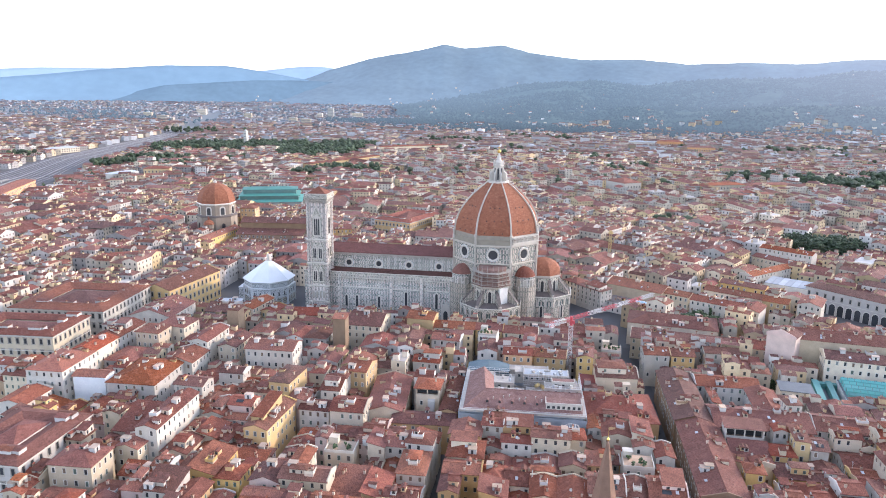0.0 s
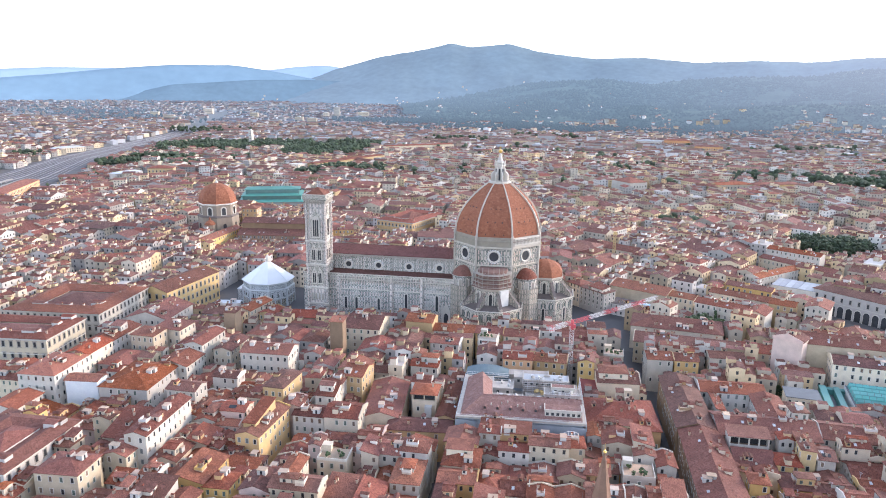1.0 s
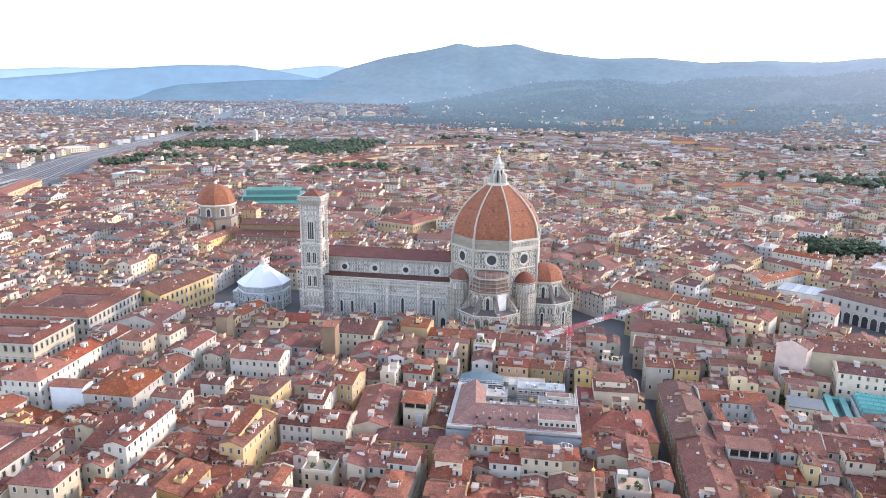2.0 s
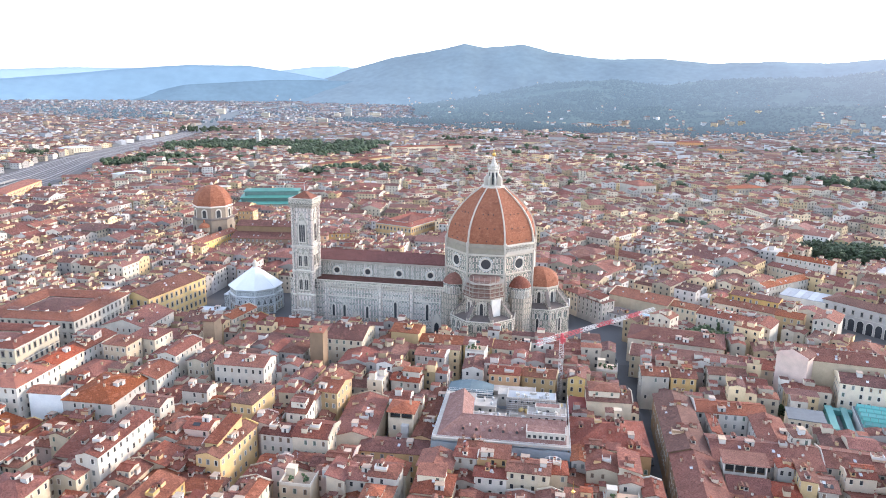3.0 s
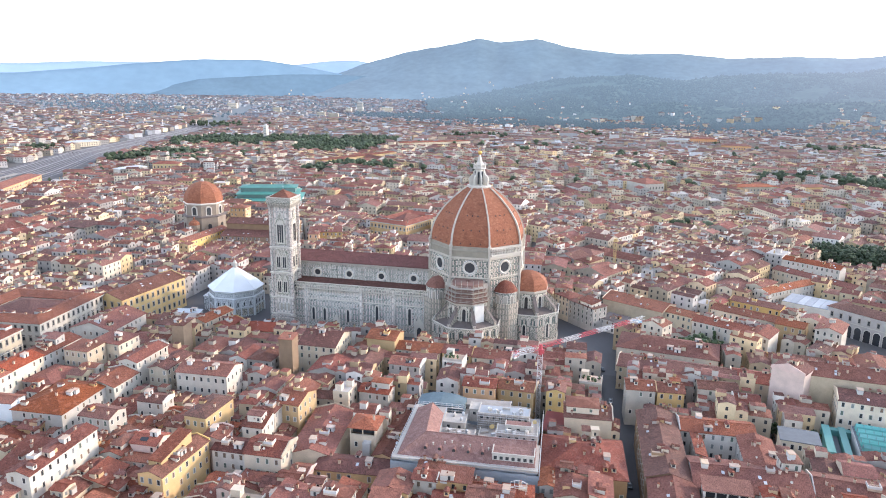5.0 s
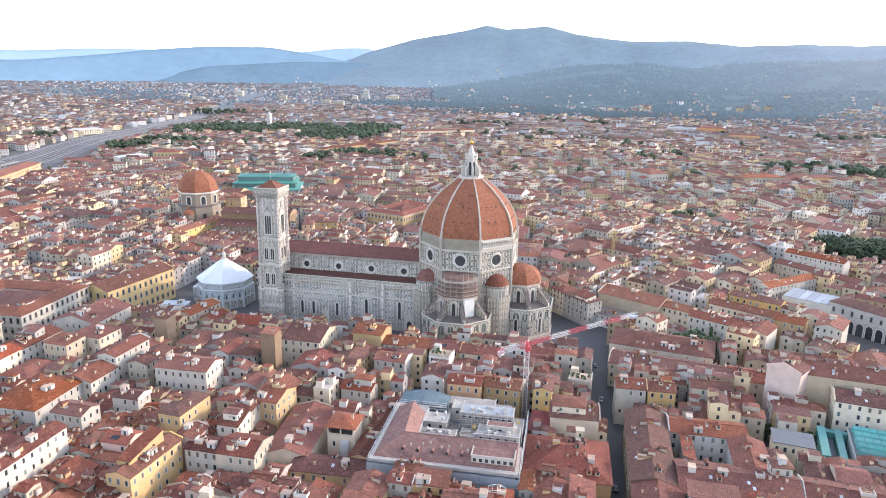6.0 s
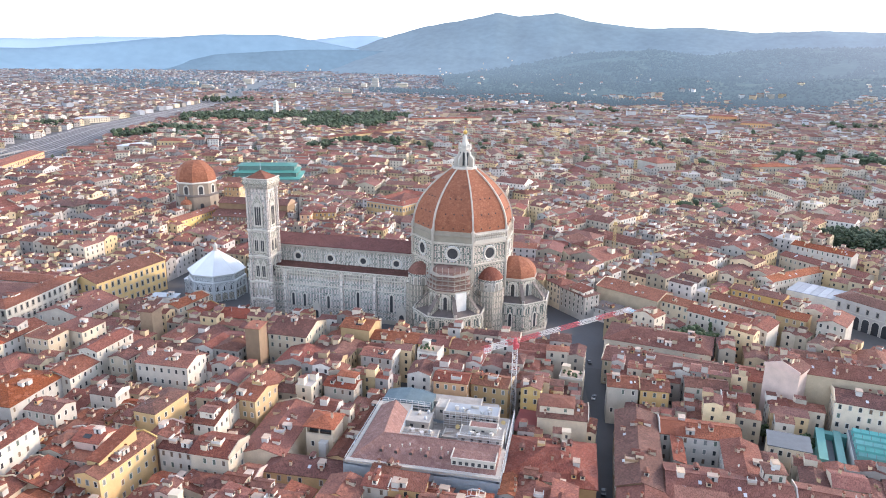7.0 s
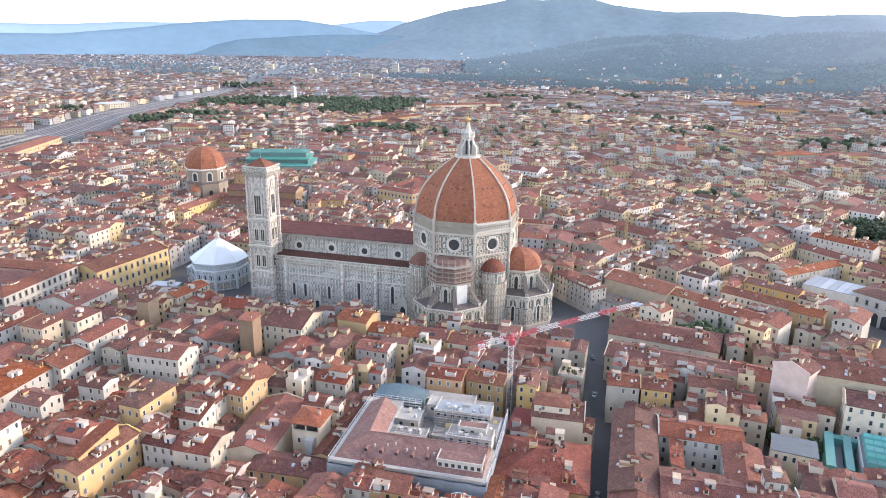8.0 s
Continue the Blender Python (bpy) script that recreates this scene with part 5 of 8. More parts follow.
def palazzo(x, y, w, d, h, tint, rot, roof=None, sunk=2.6):
    """A large town palace round a courtyard: four ranges under hipped roofs, with a heavy cornice."""
    t = min(13.0, w * 0.3, d * 0.3)
    p = tagged(new("palace"), f"Large {WORDS[tint]} town palace round a courtyard with red tiled roofs", "palace", "palaces")
    p.matrix_world = pose(x, y, 0, 0, 0, rot)
    b = Build()
    b.box(-w / 2, -d / 2, -0.3, w / 2, -d / 2 + t, h, 0, False).box(-w / 2, d / 2 - t, -0.3, w / 2, d / 2, h, 0, False)
    b.box(-w / 2, -d / 2 + t, -0.3, -w / 2 + t, d / 2 - t, h, 0, False).box(w / 2 - t, -d / 2 + t, -0.3, w / 2, d / 2 - t, h, 0, False)
    part("wall", b, PLASTER[tint], p)
    o = 0.9

    def rect(q, z):
        return [(-w / 2 + q, -d / 2 + q, z), (w / 2 - q, -d / 2 + q, z), (w / 2 - q, d / 2 - q, z), (-w / 2 + q, d / 2 - q, z)]
    b = Build().loft([rect(0.1, h - 0.7), rect(-0.5, h - 0.7), rect(-0.5, h - 0.2), rect(-o, h - 0.1), rect(-o, h + 0.25), rect(0.3, h + 0.25)], 0, cap=False)
    part("cornice", b, TRIM, p, "projecting pale stone cornice")
    for q in (h * 0.36, h * 0.66):
        part("string_course", Build().box(-w / 2 - 0.15, -d / 2 - 0.15, q, w / 2 + 0.15, -d / 2 - 0.01, q + 0.35).box(w / 2 + 0.01, -d / 2 - 0.15, q, w / 2 + 0.15, d / 2, q + 0.35), TRIM, p)
    # ring roof: outer eaves, ridge, inner eaves
    b = Build().loft([rect(-o, h + 0.25), rect(-o, h + 0.45), rect(t / 2, h + 0.45 + t * 0.17), rect(t + 0.4, h + 0.45), rect(t + 0.4, h + 0.2)], 0, cap=False)
    part("roof", b, roof or ROOF_OLD, p)
    cw, cd = w - 2 * t, d - 2 * t
    part("court_wing", Build().box(-cw / 2 + 0.3, -cd / 2 + 0.3, -0.3, cw / 2 - 0.3, cd / 2 - 0.3, h - sunk), PLASTER[tint], p, "inner wings of the palace")
    rb, _ = roof_build("hip", cw - 1.4, cd - 1.4, 0.3, 0.3)
    part("court_roof", rb, ROOF_OLD, p, "low tiled roof in the courtyard", pose(0, 0, h - sunk))
    for _ in range(5):
        s = HERO.uniform(-0.4, 0.4)
        px, py = (s * w, -d / 2 + t * 0.62) if HERO.random() < 0.5 else (w / 2 - t * 0.62, s * d)
        a, c = HERO.uniform(1.5, 3.4), HERO.uniform(1.4, 2.4)
        part("roof_room", Build().box(-a, -c, 0, a, c, 3.4).add([(-a - 0.3, -c - 0.3, 3.4), (a + 0.3, -c - 0.3, 3.4), (a + 0.3, c + 0.3, 3.4), (-a - 0.3, c + 0.3, 3.4), (-a - 0.3, 0, 4.1), (a + 0.3, 0, 4.1)], [(0, 1, 5, 4), (2, 3, 4, 5), (1, 2, 5), (3, 0, 4), (3, 2, 1, 0)], 1), [PLASTER["dim"], ROOF_OLD], p, "small pale roof room", pose(px, py, h - 0.4))
    rows = max(2, round(h / 6.2))
    for side, span, half, a in (("S", w, d / 2, 0), ("E", d, w / 2, 90)):
        cols = round(span / 4.1)
        for r in range(rows):
            for c in range(cols):
                m = pose(0, 0, 0, 0, 0, a) @ pose(-span / 2 + span * (c + 0.5) / cols, -half, h * (r + 0.28) / rows)
                part("window", GRAND_WINDOW, None, p, "", m)
    for _ in range(7):
        s = HERO.uniform(-0.45, 0.45)
        px, py = (s * w, -d / 2 + t / 2) if HERO.random() < 0.5 else (w / 2 - t / 2, s * d)
        part("chimney", CHIMNEY, None, p, "", pose(px, py, h + t * 0.17 - 0.2, 0, 0, HERO.choice([0, 90])))
    keep_along(x, y, max(w, d), min(w, d), rot if w > d else rot + 90)
    return p


palazzo(-269.4, 372.5, 56.2, 53.0, 22, "white", 3.2, ROOF_OLD, 0.4)
palazzo(-262.4, 316.5, 50.0, 32.0, 24, "cream", 4.0, ROOF_OLD, 0.6)
palazzo(-182.0, 213.0, 30.0, 38.0, 22, "grey", 0.0, ROOF_OLD, -1.0)
hero(-168.6, 364.5, 6.6, 8.4, 23.4, "brown", "shed", "x", 2.0, slope=0.06, drop=9.0, windows=False)
hero(-216.8, 282.4, 17.8, 25.2, 21.2, "white", "hip", "y", 1.9, roof_mat=ROOF_NEW)
hero(-215.0, 304.7, 12.4, 19.1, 21.2, "cream", "gable", "y", 1, roof_mat=ROOF_NEW)
hero(-216.9, 328.0, 13.4, 26.1, 20.2, "grey", "gable", "y", 0, altana=2.2)
o = hero(-236.0, 428.0, 21.0, 54.0, 19.8, "yellow", "gable", "y", -8.0, roof_mat=ROOF_OLD, windows=False)
for k in range(12):
    for z in (2.6, 8.8, 14.8):
        part("window", GRAND_WINDOW, None, o, "", pose(10.5, -24.8 + k * 4.5, z, 0, 0, 90))
for k in range(4):
    for z in (8.8, 14.8):
        part("window", GRAND_WINDOW, None, o, "", pose(-8.0 + k * 5.3, -27.0, z))
hero(-171.5, 399.5, 10.0, 24.0, 15.8, "cream", "gable", "y", -9.0, floors=4)
hero(-157.5, 393.0, 9.5, 13.0, 15.0, "yellow", "gable", "y", -9.0)
hero(-136.0, 392.5, 15.0, 15.0, 14.6, "cream", "gable", "x", 6.0)
hero(-197.0, 416.0, 15.0, 5.5, 10.5, "grey", "shed", "x", 8.0, slope=0.08, roof_mat=METAL)
hero(-190.0, 393.0, 15.0, 20.0, 14.0, "grey", "gable", "x", 3.0, roof_mat=ROOF_OLD)
hero(-196.6, 327.0, 13, 12, 22.2, "cream", "shed", "x", -3, slope=0.05, roof_mat=ROOF_OLD)
hero(-190.7, 341.9, 15, 15, 21.2, "cream", "shed", "y", -3, slope=0.05, roof_mat=ROOF_OLD)
hero(-217.2, 371.5, 24.7, 30, 18.2, "white", "gable", "y", 1.1)
hero(-176.1, 286.5, 22.8, 29.5, 17.2, "grey", "hip", "y", 1.6, roof_mat=ROOF_NEW)
hero(-136.6, 236.6, 8.5, 32, 25.2, "white", "gable", "y", 0.6, floors=6)
hero(-150.7, 203.7, 15.6, 13.2, 22.2, "cream", "hip", "x", 2.7)
hero(-140.6, 219.1, 9, 9.2, 20.2, "cream", "gable", "y", -2.4)
hero(-105.8, 283.0, 9.4, 18.8, 22.6, "yellow", "hip", "y", -4.2, drop=11.0, floors=4, slope=0.26)
hero(-101.7, 252.1, 9.8, 26, 18.7, "yellow", "gable", "y", -4.3, altana=1.4, floors=4, drop=7.0)
hero(-128.4, 322.0, 24.3, 14.8, 20.2, "white", "gable", "x", 1.4, floors=4, drop=10.0)
hero(-166.3, 328.8, 9.6, 23.2, 21.2, "white", "gable", "y", -1.8)
hero(-151.2, 327.2, 9.4, 19.8, 19.2, "cream", "gable", "y", -1.3)
hero(-168.3, 307.5, 15.6, 16.7, 17.2, "white", "gable", "y", -1.2)
hero(-144.7, 271.4, 13.1, 9.9, 21.2, "white", "gable", "x", -1.9)
hero(-134.9, 290.6, 11.7, 7.9, 19.2, "white", "gable", "x", -0.3)
hero(-60.9, 289.2, 16, 36, 14.2, "cream", "gable", "y", 5.5, roof_mat=ROOF, windows=False, free=False)
hero(-42.1, 270.2, 26, 11, 13.2, "ochre", "hip", "x", 3.1, roof_mat=ROOF_OLD)
hero(-32.6, 299.1, 7.4, 46, 14.2, "ochre", "gable", "y", -0.4, roof_mat=ROOF_OLD, windows=False, free=False)
hero(-72.5, 267.3, 14, 14, 18.2, "cream", "gable", "x", 0.7, roof_mat=ROOF)
hero(-87.2, 268.2, 13, 10, 16.2, "grey", "gable", "x", -0.7, roof_mat=ROOF_OLD)
hero(-96.1, 271.1, 8.3, 9.5, 18.2, "pink", "gable", "y", 3.7)
hero(-50.0, 325.1, 13.1, 9, 17.2, "white", "gable", "x", -2.3, altana=2.4)
hero(-77.3, 302.2, 9.6, 15.8, 21.2, "yellow", "gable", "x", -5.4, floors=5, drop=10.0)
hero(-101.3, 347.8, 6.7, 8, 28.2, "brown", "shed", "x", 2.9, slope=0.06, windows=False)
hero(-92.4, 372.9, 19.4, 24.2, 19.2, "cream", "gable", "x", -0.7)
hero(-63.1, 382.0, 15.1, 14, 20.2, "yellow", "gable", "x", -4.1, windows=False)
hero(-44.1, 381.4, 22.4, 12.6, 15.8, "white", "gable", "x", 0.2)
hero(-24.5, 382.5, 15.0, 12, 15.4, "yellow", "gable", "x", -1.0)
hero(-7.0, 381.5, 19.0, 12.5, 15.2, "cream", "gable", "x", -1.0, floors=4)
hero(-45.6, 360.0, 15.1, 10, 16.2, "grey", "gable", "x", -3.4)
hero(-6.4, 338.0, 14, 10, 19.2, "ginger", "gable", "x", 0.9, floors=4)
hero(9.8, 343.1, 15.4, 11, 17.2, "ochre", "gable", "x", -4.3)
hero(26.5, 340.8, 7.8, 10, 19.2, "yellow", "gable", "y", -0.4)
hero(40.2, 325.1, 18.7, 14, 17.2, "cream", "gable", "x", 3.1, altana=1.5, windows=False)
hero(38.5, 294.2, 31, 28, 13.7, "ochre", "hip", "x", 3.0, roof_mat=ROOF_OLD, slope=0.36)
hero(68.0, 307.5, 15.0, 51.0, 15.8, "brown", "gable", "y", 0.6, roof_mat=ROOF_OLD, free=False)
hero(69.0, 253.5, 16.0, 55.0, 15.2, "brown", "gable", "y", -0.6, roof_mat=ROOF_OLD, free=False)
hero(90.5, 327.0, 28.0, 13.0, 15.4, "grey", "gable", "x", 0.6, roof_mat=ROOF, free=False)
hero(103.0, 308.0, 12.0, 24.0, 15.6, "grey", "gable", "y", -2.0, roof_mat=ROOF_OLD, free=False)
hero(95.5, 290.5, 38.0, 21.0, 15.2, "grey", "gable", "x", 1.0, roof_mat=ROOF_OLD, free=False)
hero(82.0, 311.0, 3.6, 16.0, 14.6, "grey", "shed", "y", 0.6, roof_mat=ROOF, free=False)
hero(110.0, 296.5, 6.2, 6.0, 21.0, "white", "hip", "x", 4.0, roof_mat=ROOF_OLD, free=False)
hero(105.3, 272.0, 5.2, 14.0, 18.8, "yellow", "shed", "y", -4.0, slope=0.08, roof_mat=ROOF_OLD, floors=4)
hero(111.2, 269.0, 6.0, 10.0, 16.4, "white", "gable", "x", -4.0, roof_mat=ROOF_OLD, floors=4)
hero(130.0, 290.5, 27.0, 16.0, 15.2, "grey", "gable", "x", -5.0, roof_mat=ROOF_OLD, free=False)
hero(86.0, 265.5, 14.0, 10.0, 12.4, "cream", "shed", "x", -2.0, roof_mat=ROOF_OLD, slope=0.3, free=False)
hero(97.8, 266.5, 8.6, 9.0, 14.0, "yellow", "hip", "y", -3.0, roof_mat=ROOF, floors=4)
hero(82.5, 246.5, 6.4, 7.0, 16.4, "yellow", "hip", "y", -3.0, roof_mat=ROOF)


def loggia_house(x, y, w, d, h, rot, z0, n, tint, label):
    """A house whose top floor is an open loggia towards the south, with dark bays between plain piers."""
    ob = tagged(new("loggia_house"), label, "house")
    ob.matrix_world = pose(x, y, 0, 0, 0, rot)
    top = h - 0.5
    b = Build().box(-w / 2, -d / 2, -0.2, w / 2, d / 2, z0)
    b.box(-w / 2, -d / 2 + 2.6, z0, w / 2, d / 2, h).box(-w / 2, -d / 2, top, w / 2, -d / 2 + 2.6, h)
    b.box(-w / 2, -d / 2, z0, -w / 2 + 0.5, -d / 2 + 2.6, top).box(w / 2 - 0.5, -d / 2, z0, w / 2, -d / 2 + 2.6, top)
    part("wall", b, PLASTER[tint], ob)
    # a dark panel gives the open loggia its shade
    part("recess", Build().box(-w / 2 + 0.5, -d / 2 + 2.35, z0, w / 2 - 0.5, -d / 2 + 2.58, top), DARK, ob, "dark back panel painted for the loggia's shade")
    part("loggia_floor", Build().box(-w / 2 + 0.5, -d / 2 + 0.25, z0, w / 2 - 0.5, -d / 2 + 2.3, z0 + 0.05), SHUTTER_B, ob, "dark brown loggia floor")
    part("railing", Build().box(-w / 2 + 0.5, -d / 2 + 0.02, z0, w / 2 - 0.5, -d / 2 + 0.2, z0 + 0.5), PLASTER[tint], ob)
    for k in range(1, n):
        px = -w / 2 + w * k / n
        part("pier", Build().box(px - 0.22, -d / 2 + 0.05, z0 + 0.5, px + 0.22, -d / 2 + 0.45, top), PLASTER[tint], ob)
    keep(x - w / 2, y - d / 2, x + w / 2, y + d / 2)
    return ob


o = loggia_house(86.0, 276.6, 14.6, 7.0, 18.4, -1.0, 14.6, 4, "white", "White house with a wide dark loggia over an arched floor")
rb, _ = roof_build("shed", 14.6, 7.0, 0.16, 0.7)
part("roof", rb, ROOF_OLD, o, "", pose(0, 0, 18.4))
for k in range(7):
    part("window", Build().sweep(arch(0.9, 1.1, False), -0.03, 0.05), DARK, o, "small arched window", pose(-6.3 + k * 2.1, -3.5, 12.9))
keep(84, 302, 97, 320)
keep(75.5, 302, 80.2, 320)
hero(62.8, 356.9, 12.3, 12, 17.2, "white", "gable", "x", 2.8)
hero(75.5, 356.8, 11.4, 11, 17.2, "yellow", "gable", "x", 2.1, altana=1.8)
hero(97.0, 366.3, 16.6, 10, 16.2, "white", "gable", "x", 0.5)
hero(107.8, 357.8, 10.3, 10, 15.2, "white", "gable", "x", -2.9)
hero(82.4, 393.0, 54.4, 18, 12.4, "cream", "gable", "x", -9.3, roof_mat=ROOF_OLD, free=False)
hero(81.0, 418.5, 50.0, 24.0, 14, "cream", "hip", "x", -9.3, roof_mat=ROOF_OLD, windows=False, free=False)
hero(124.5, 388.0, 34, 15, 12.8, "cream", "gable", "x", -10, roof_mat=ROOF, free=False)
# church with a pink west gable, and its yellow wing
hero(165.0, 376.3, 62, 15.5, 23.2, "cream", "gable", "x", -7.0, roof_mat=ROOF_OLD, slope=0.42, windows=False, free=False)
hero(129.3, 372.8, 14, 11, 25.7, "pink", "gable", "y", -33.0, roof_mat=ROOF_OLD, slope=0.4, windows=False)
hero(168.0, 359.3, 46, 14, 19.2, "cream", "gable", "x", -9.4, roof_mat=ROOF_OLD)
hero(113.9, 452.5, 31.0, 12.0, 17, "white", "gable", "x", -29.0, floors=4)
hero(133.0, 444.0, 11.0, 18.0, 17, "white", "gable", "y", -29.0)
hero(70.5, 495.0, 40.0, 20.0, 13.5, "cream", "gable", "x", -30.0, roof_mat=ROOF_NEW, windows=False)
hero(94.0, 482.0, 20.0, 12.0, 13.0, "cream", "gable", "x", -30.0, roof_mat=ROOF_NEW)
hero(38.6, 478.6, 22.0, 11.0, 15.0, "white", "shed", "x", -46.0, slope=0.05, roof_mat=ROOF_OLD, altana=1.6, floors=5)
hero(26.8, 491.8, 13.0, 12.0, 15.6, "cream", "hip", "x", -46.0, roof_mat=ROOF_OLD, floors=5)
hero(55.5, 474.5, 14.0, 12.0, 8.0, "grey", "shed", "x", -30.0, slope=0.05, roof_mat=LEAD_ROOF)
o = hero(70.0, 465.0, 15.0, 11.0, 8.5, "cream", "shed", "x", -30.0, slope=0.05, roof_mat=ROOF_OLD)
light = part("roof_light", Build().box(-5.2, -2.4, 8.4, 5.2, 2.4, 10.1), WHITE_STEEL, o, "large white-framed roof light")
part("pane", Build().box(-4.6, -1.8, 10.0, 4.6, 1.8, 10.2), SKY_GLASS, light, "blue glass pane")
hero(170.0, 454.0, 13.0, 20.0, 20, "white", "gable", "y", -26.0)
hero(152.3, 463.2, 14.9, 12.0, 17, "yellow", "gable", "x", -26.0)
hero(132.0, 483.0, 38.0, 12.0, 15, "cream", "gable", "x", -29.0)
hero(169.0, 546.0, 52.0, 10.0, 16, "white", "gable", "x", 42.0, roof_mat=ROOF_NEW)
hero(197.0, 580.0, 60.0, 12.0, 15, "cream", "gable", "x", -47.0, roof_mat=ROOF_OLD)
hero(205.0, 616.0, 42.0, 12.0, 17, "white", "gable", "x", -37.0, roof_mat=ROOF_NEW)
hero(143.0, 506.0, 30.0, 11.0, 15, "yellow", "gable", "x", -29.0)
keep(55.4, 150, 60.4, 266)
keep(53.6, 266, 60.4, 350)
keep(47, 345, 55, 402)
keep(24, 412, 54, 482)
keep(-224, 401, -214, 470)
keep(40, 402, 54, 414)
keep_along(178, 522, 30, 24, -29)
keep(86, 430, 112, 449)


def stair_tower(x, y):
    """A slim stepped roof tower over a hipped roof, with a small terrace room."""
    o = tagged(new("stair_tower"), "Slim pale stepped stair tower above a tiled roof", "tower")
    o.matrix_world = pose(x, y, 0, 0, 0, 3)
    part("shaft", Build().box(-1.4, -1.4, -0.2, 1.4, 1.4, 20.6).box(-1.6, -1.6, 20.6, 1.6, 1.6, 20.9), PLASTER["cream"], o)
    part("lower_step", Build().box(-1.3, -4.2, -0.2, 1.3, -1.41, 17.6).box(-1.45, -4.35, 17.6, 1.45, -1.41, 17.85), PLASTER["cream"], o)
    part("foot", Build().box(-1.1, -6.4, -0.2, 1.1, -4.21, 16.0), PLASTER["white"], o)
    part("side_room", Build().box(-4.6, 0.4, -0.2, -1.41, 3.2, 19.0).add([(-4.9, 0.1, 19.0), (-1.2, 0.1, 19.0), (-1.2, 3.5, 19.9), (-4.9, 3.5, 19.9)], [(0, 1, 2, 3)], 1), [PLASTER["cream"], ROOF_OLD], o)
    for z in (18.4, 15.0):
        part("window", Build().box(-0.4, -0.05, 0, 0.4, 0.1, 1.3), DARK, o, "", pose(0.1, -1.4 if z > 18 else -4.2, z))


def sheet_roof(x, y, w, d, h, rot):
    """A low yard building under a plain dark red roof."""
    o = part("yard_building", Build().box(-w / 2, -d / 2, -0.2, w / 2, d / 2, h), PLASTER["ochre"], None, "", pose(x, y, 0, 0, 0, rot))
    tagged(o, "Low yard building under a plain dark red sheet roof", "building")
    part("roof", Build().add([(-w / 2 - 0.2, -d / 2 - 0.2, h), (w / 2 + 0.2, -d / 2 - 0.2, h), (w / 2 + 0.2, d / 2 + 0.2, h + 1.2), (-w / 2 - 0.2, d / 2 + 0.2, h + 1.2), (-w / 2 - 0.2, -d / 2 - 0.2, h + 0.2), (w / 2 + 0.2, -d / 2 - 0.2, h + 0.2), (w / 2 + 0.2, d / 2 + 0.2, h + 1.4), (-w / 2 - 0.2, d / 2 + 0.2, h + 1.4)],
         [(0, 1, 5, 4), (1, 2, 6, 5), (2, 3, 7, 6), (3, 0, 4, 7), (4, 5, 6, 7), (3, 2, 1, 0)]), RED_SHEET, o, "dark red roof sheet")
    keep(x - w / 2, y - d / 2, x + w / 2, y + d / 2)


def roof_frame(x, y, z):
    """A white steel canopy frame on a rooftop terrace."""
    o = tagged(new("roof_canopy"), "White steel canopy frame on a rooftop", "canopy")
    o.matrix_world = pose(x, y, z, 0, 0, 4)
    for px in (-2.6, 2.6):
        for py in (-1.6, 1.6):
            part("post", Build().beam((px, py, -1.2), (px, py, 1.4), 0.16), WHITE_STEEL, o)
    for py in (-1.6, 1.6):
        part("rafter", Build().beam((-2.7, py, 1.4), (-1.2, py, 2.1), 0.18).beam((-1.2, py, 2.1), (1.2, py, 2.1), 0.18).beam((1.2, py, 2.1), (2.7, py, 1.4), 0.18), WHITE_STEEL, o)
    part("tie", Build().beam((-1.2, -1.6, 2.1), (-1.2, 1.6, 2.1), 0.14).beam((1.2, -1.6, 2.1), (1.2, 1.6, 2.1), 0.14).beam((-2.7, -1.6, 1.4), (2.7, -1.6, 1.4), 0.14), WHITE_STEEL, o)


RED_SHEET = material("red_roof_sheet", (0.19, 0.042, 0.035), 0.7, 0.3, 0.2, 2, 0.1, "none")
stair_tower(43.0, 303.5)
sheet_roof(27.8, 321.0, 9.5, 15.0, 12.0, -4.0)
hero(18.5, 261.0, 10.0, 9.0, 16.4, "cream", "hip", "x", 4.0, slope=0.3)
roof_frame(18.5, 260.2, 18.0)


PALE_SHEET = material("pale_blue_sheet", (0.78, 0.83, 0.90), 0.6, 0.3, 0.12, 1.5, 0.15, "none")


def covered_front():
    b = Build().box(-7.6, -4, -0.2, 7.6, 4, 18.0)
    ob = part("sheeted_house", b, PALE_SHEET, None, "", pose(-197.4, 277.6, 0, 0, 0, 4))
    tagged(ob, "House front wrapped in pale blue-grey building sheets", "house")
    rb, _ = roof_build("gable", 15.2, 8, 0.3)
    part("roof", rb, ROOF_NEW, ob, "", pose(0, 0, 17.9))
    keep(-206, 272, -189, 282)
    STAND_OUT.append((-197.4, 277.6, 15.2, 8.0, 18.0, 11.5))


covered_front()


def lookout_house():
    """A square tower house: two dark loggia bays under a hipped roof."""
    ob = loggia_house(-43.2, 289.5, 10.2, 10.4, 19.9, 1.3, 16.9, 2, "cream", "Cream tower house with a dark loggia under a hipped roof")
    rb, _ = roof_build("hip", 10.4, 10.2, 0.36, 0.9)
    part("roof", rb, ROOF_NEW, ob, "", pose(0, 0, 19.9, 0, 0, 90))
    part("chimney", CHIMNEY, None, ob, "", pose(3, 0, 22.0))
    part("stair_box", Build().box(0.6, -7.6, 0, 3.4, -5.21, 15.0).box(0.5, -7.7, 15.0, 3.5, -5.21, 15.2), PLASTER["dim"], ob, "narrow grey lift shaft")
    for x in (-2.6, 2.6):
        part("window", WINDOWS[0], None, ob, "", pose(x, -5.2, 12.2))


lookout_house()


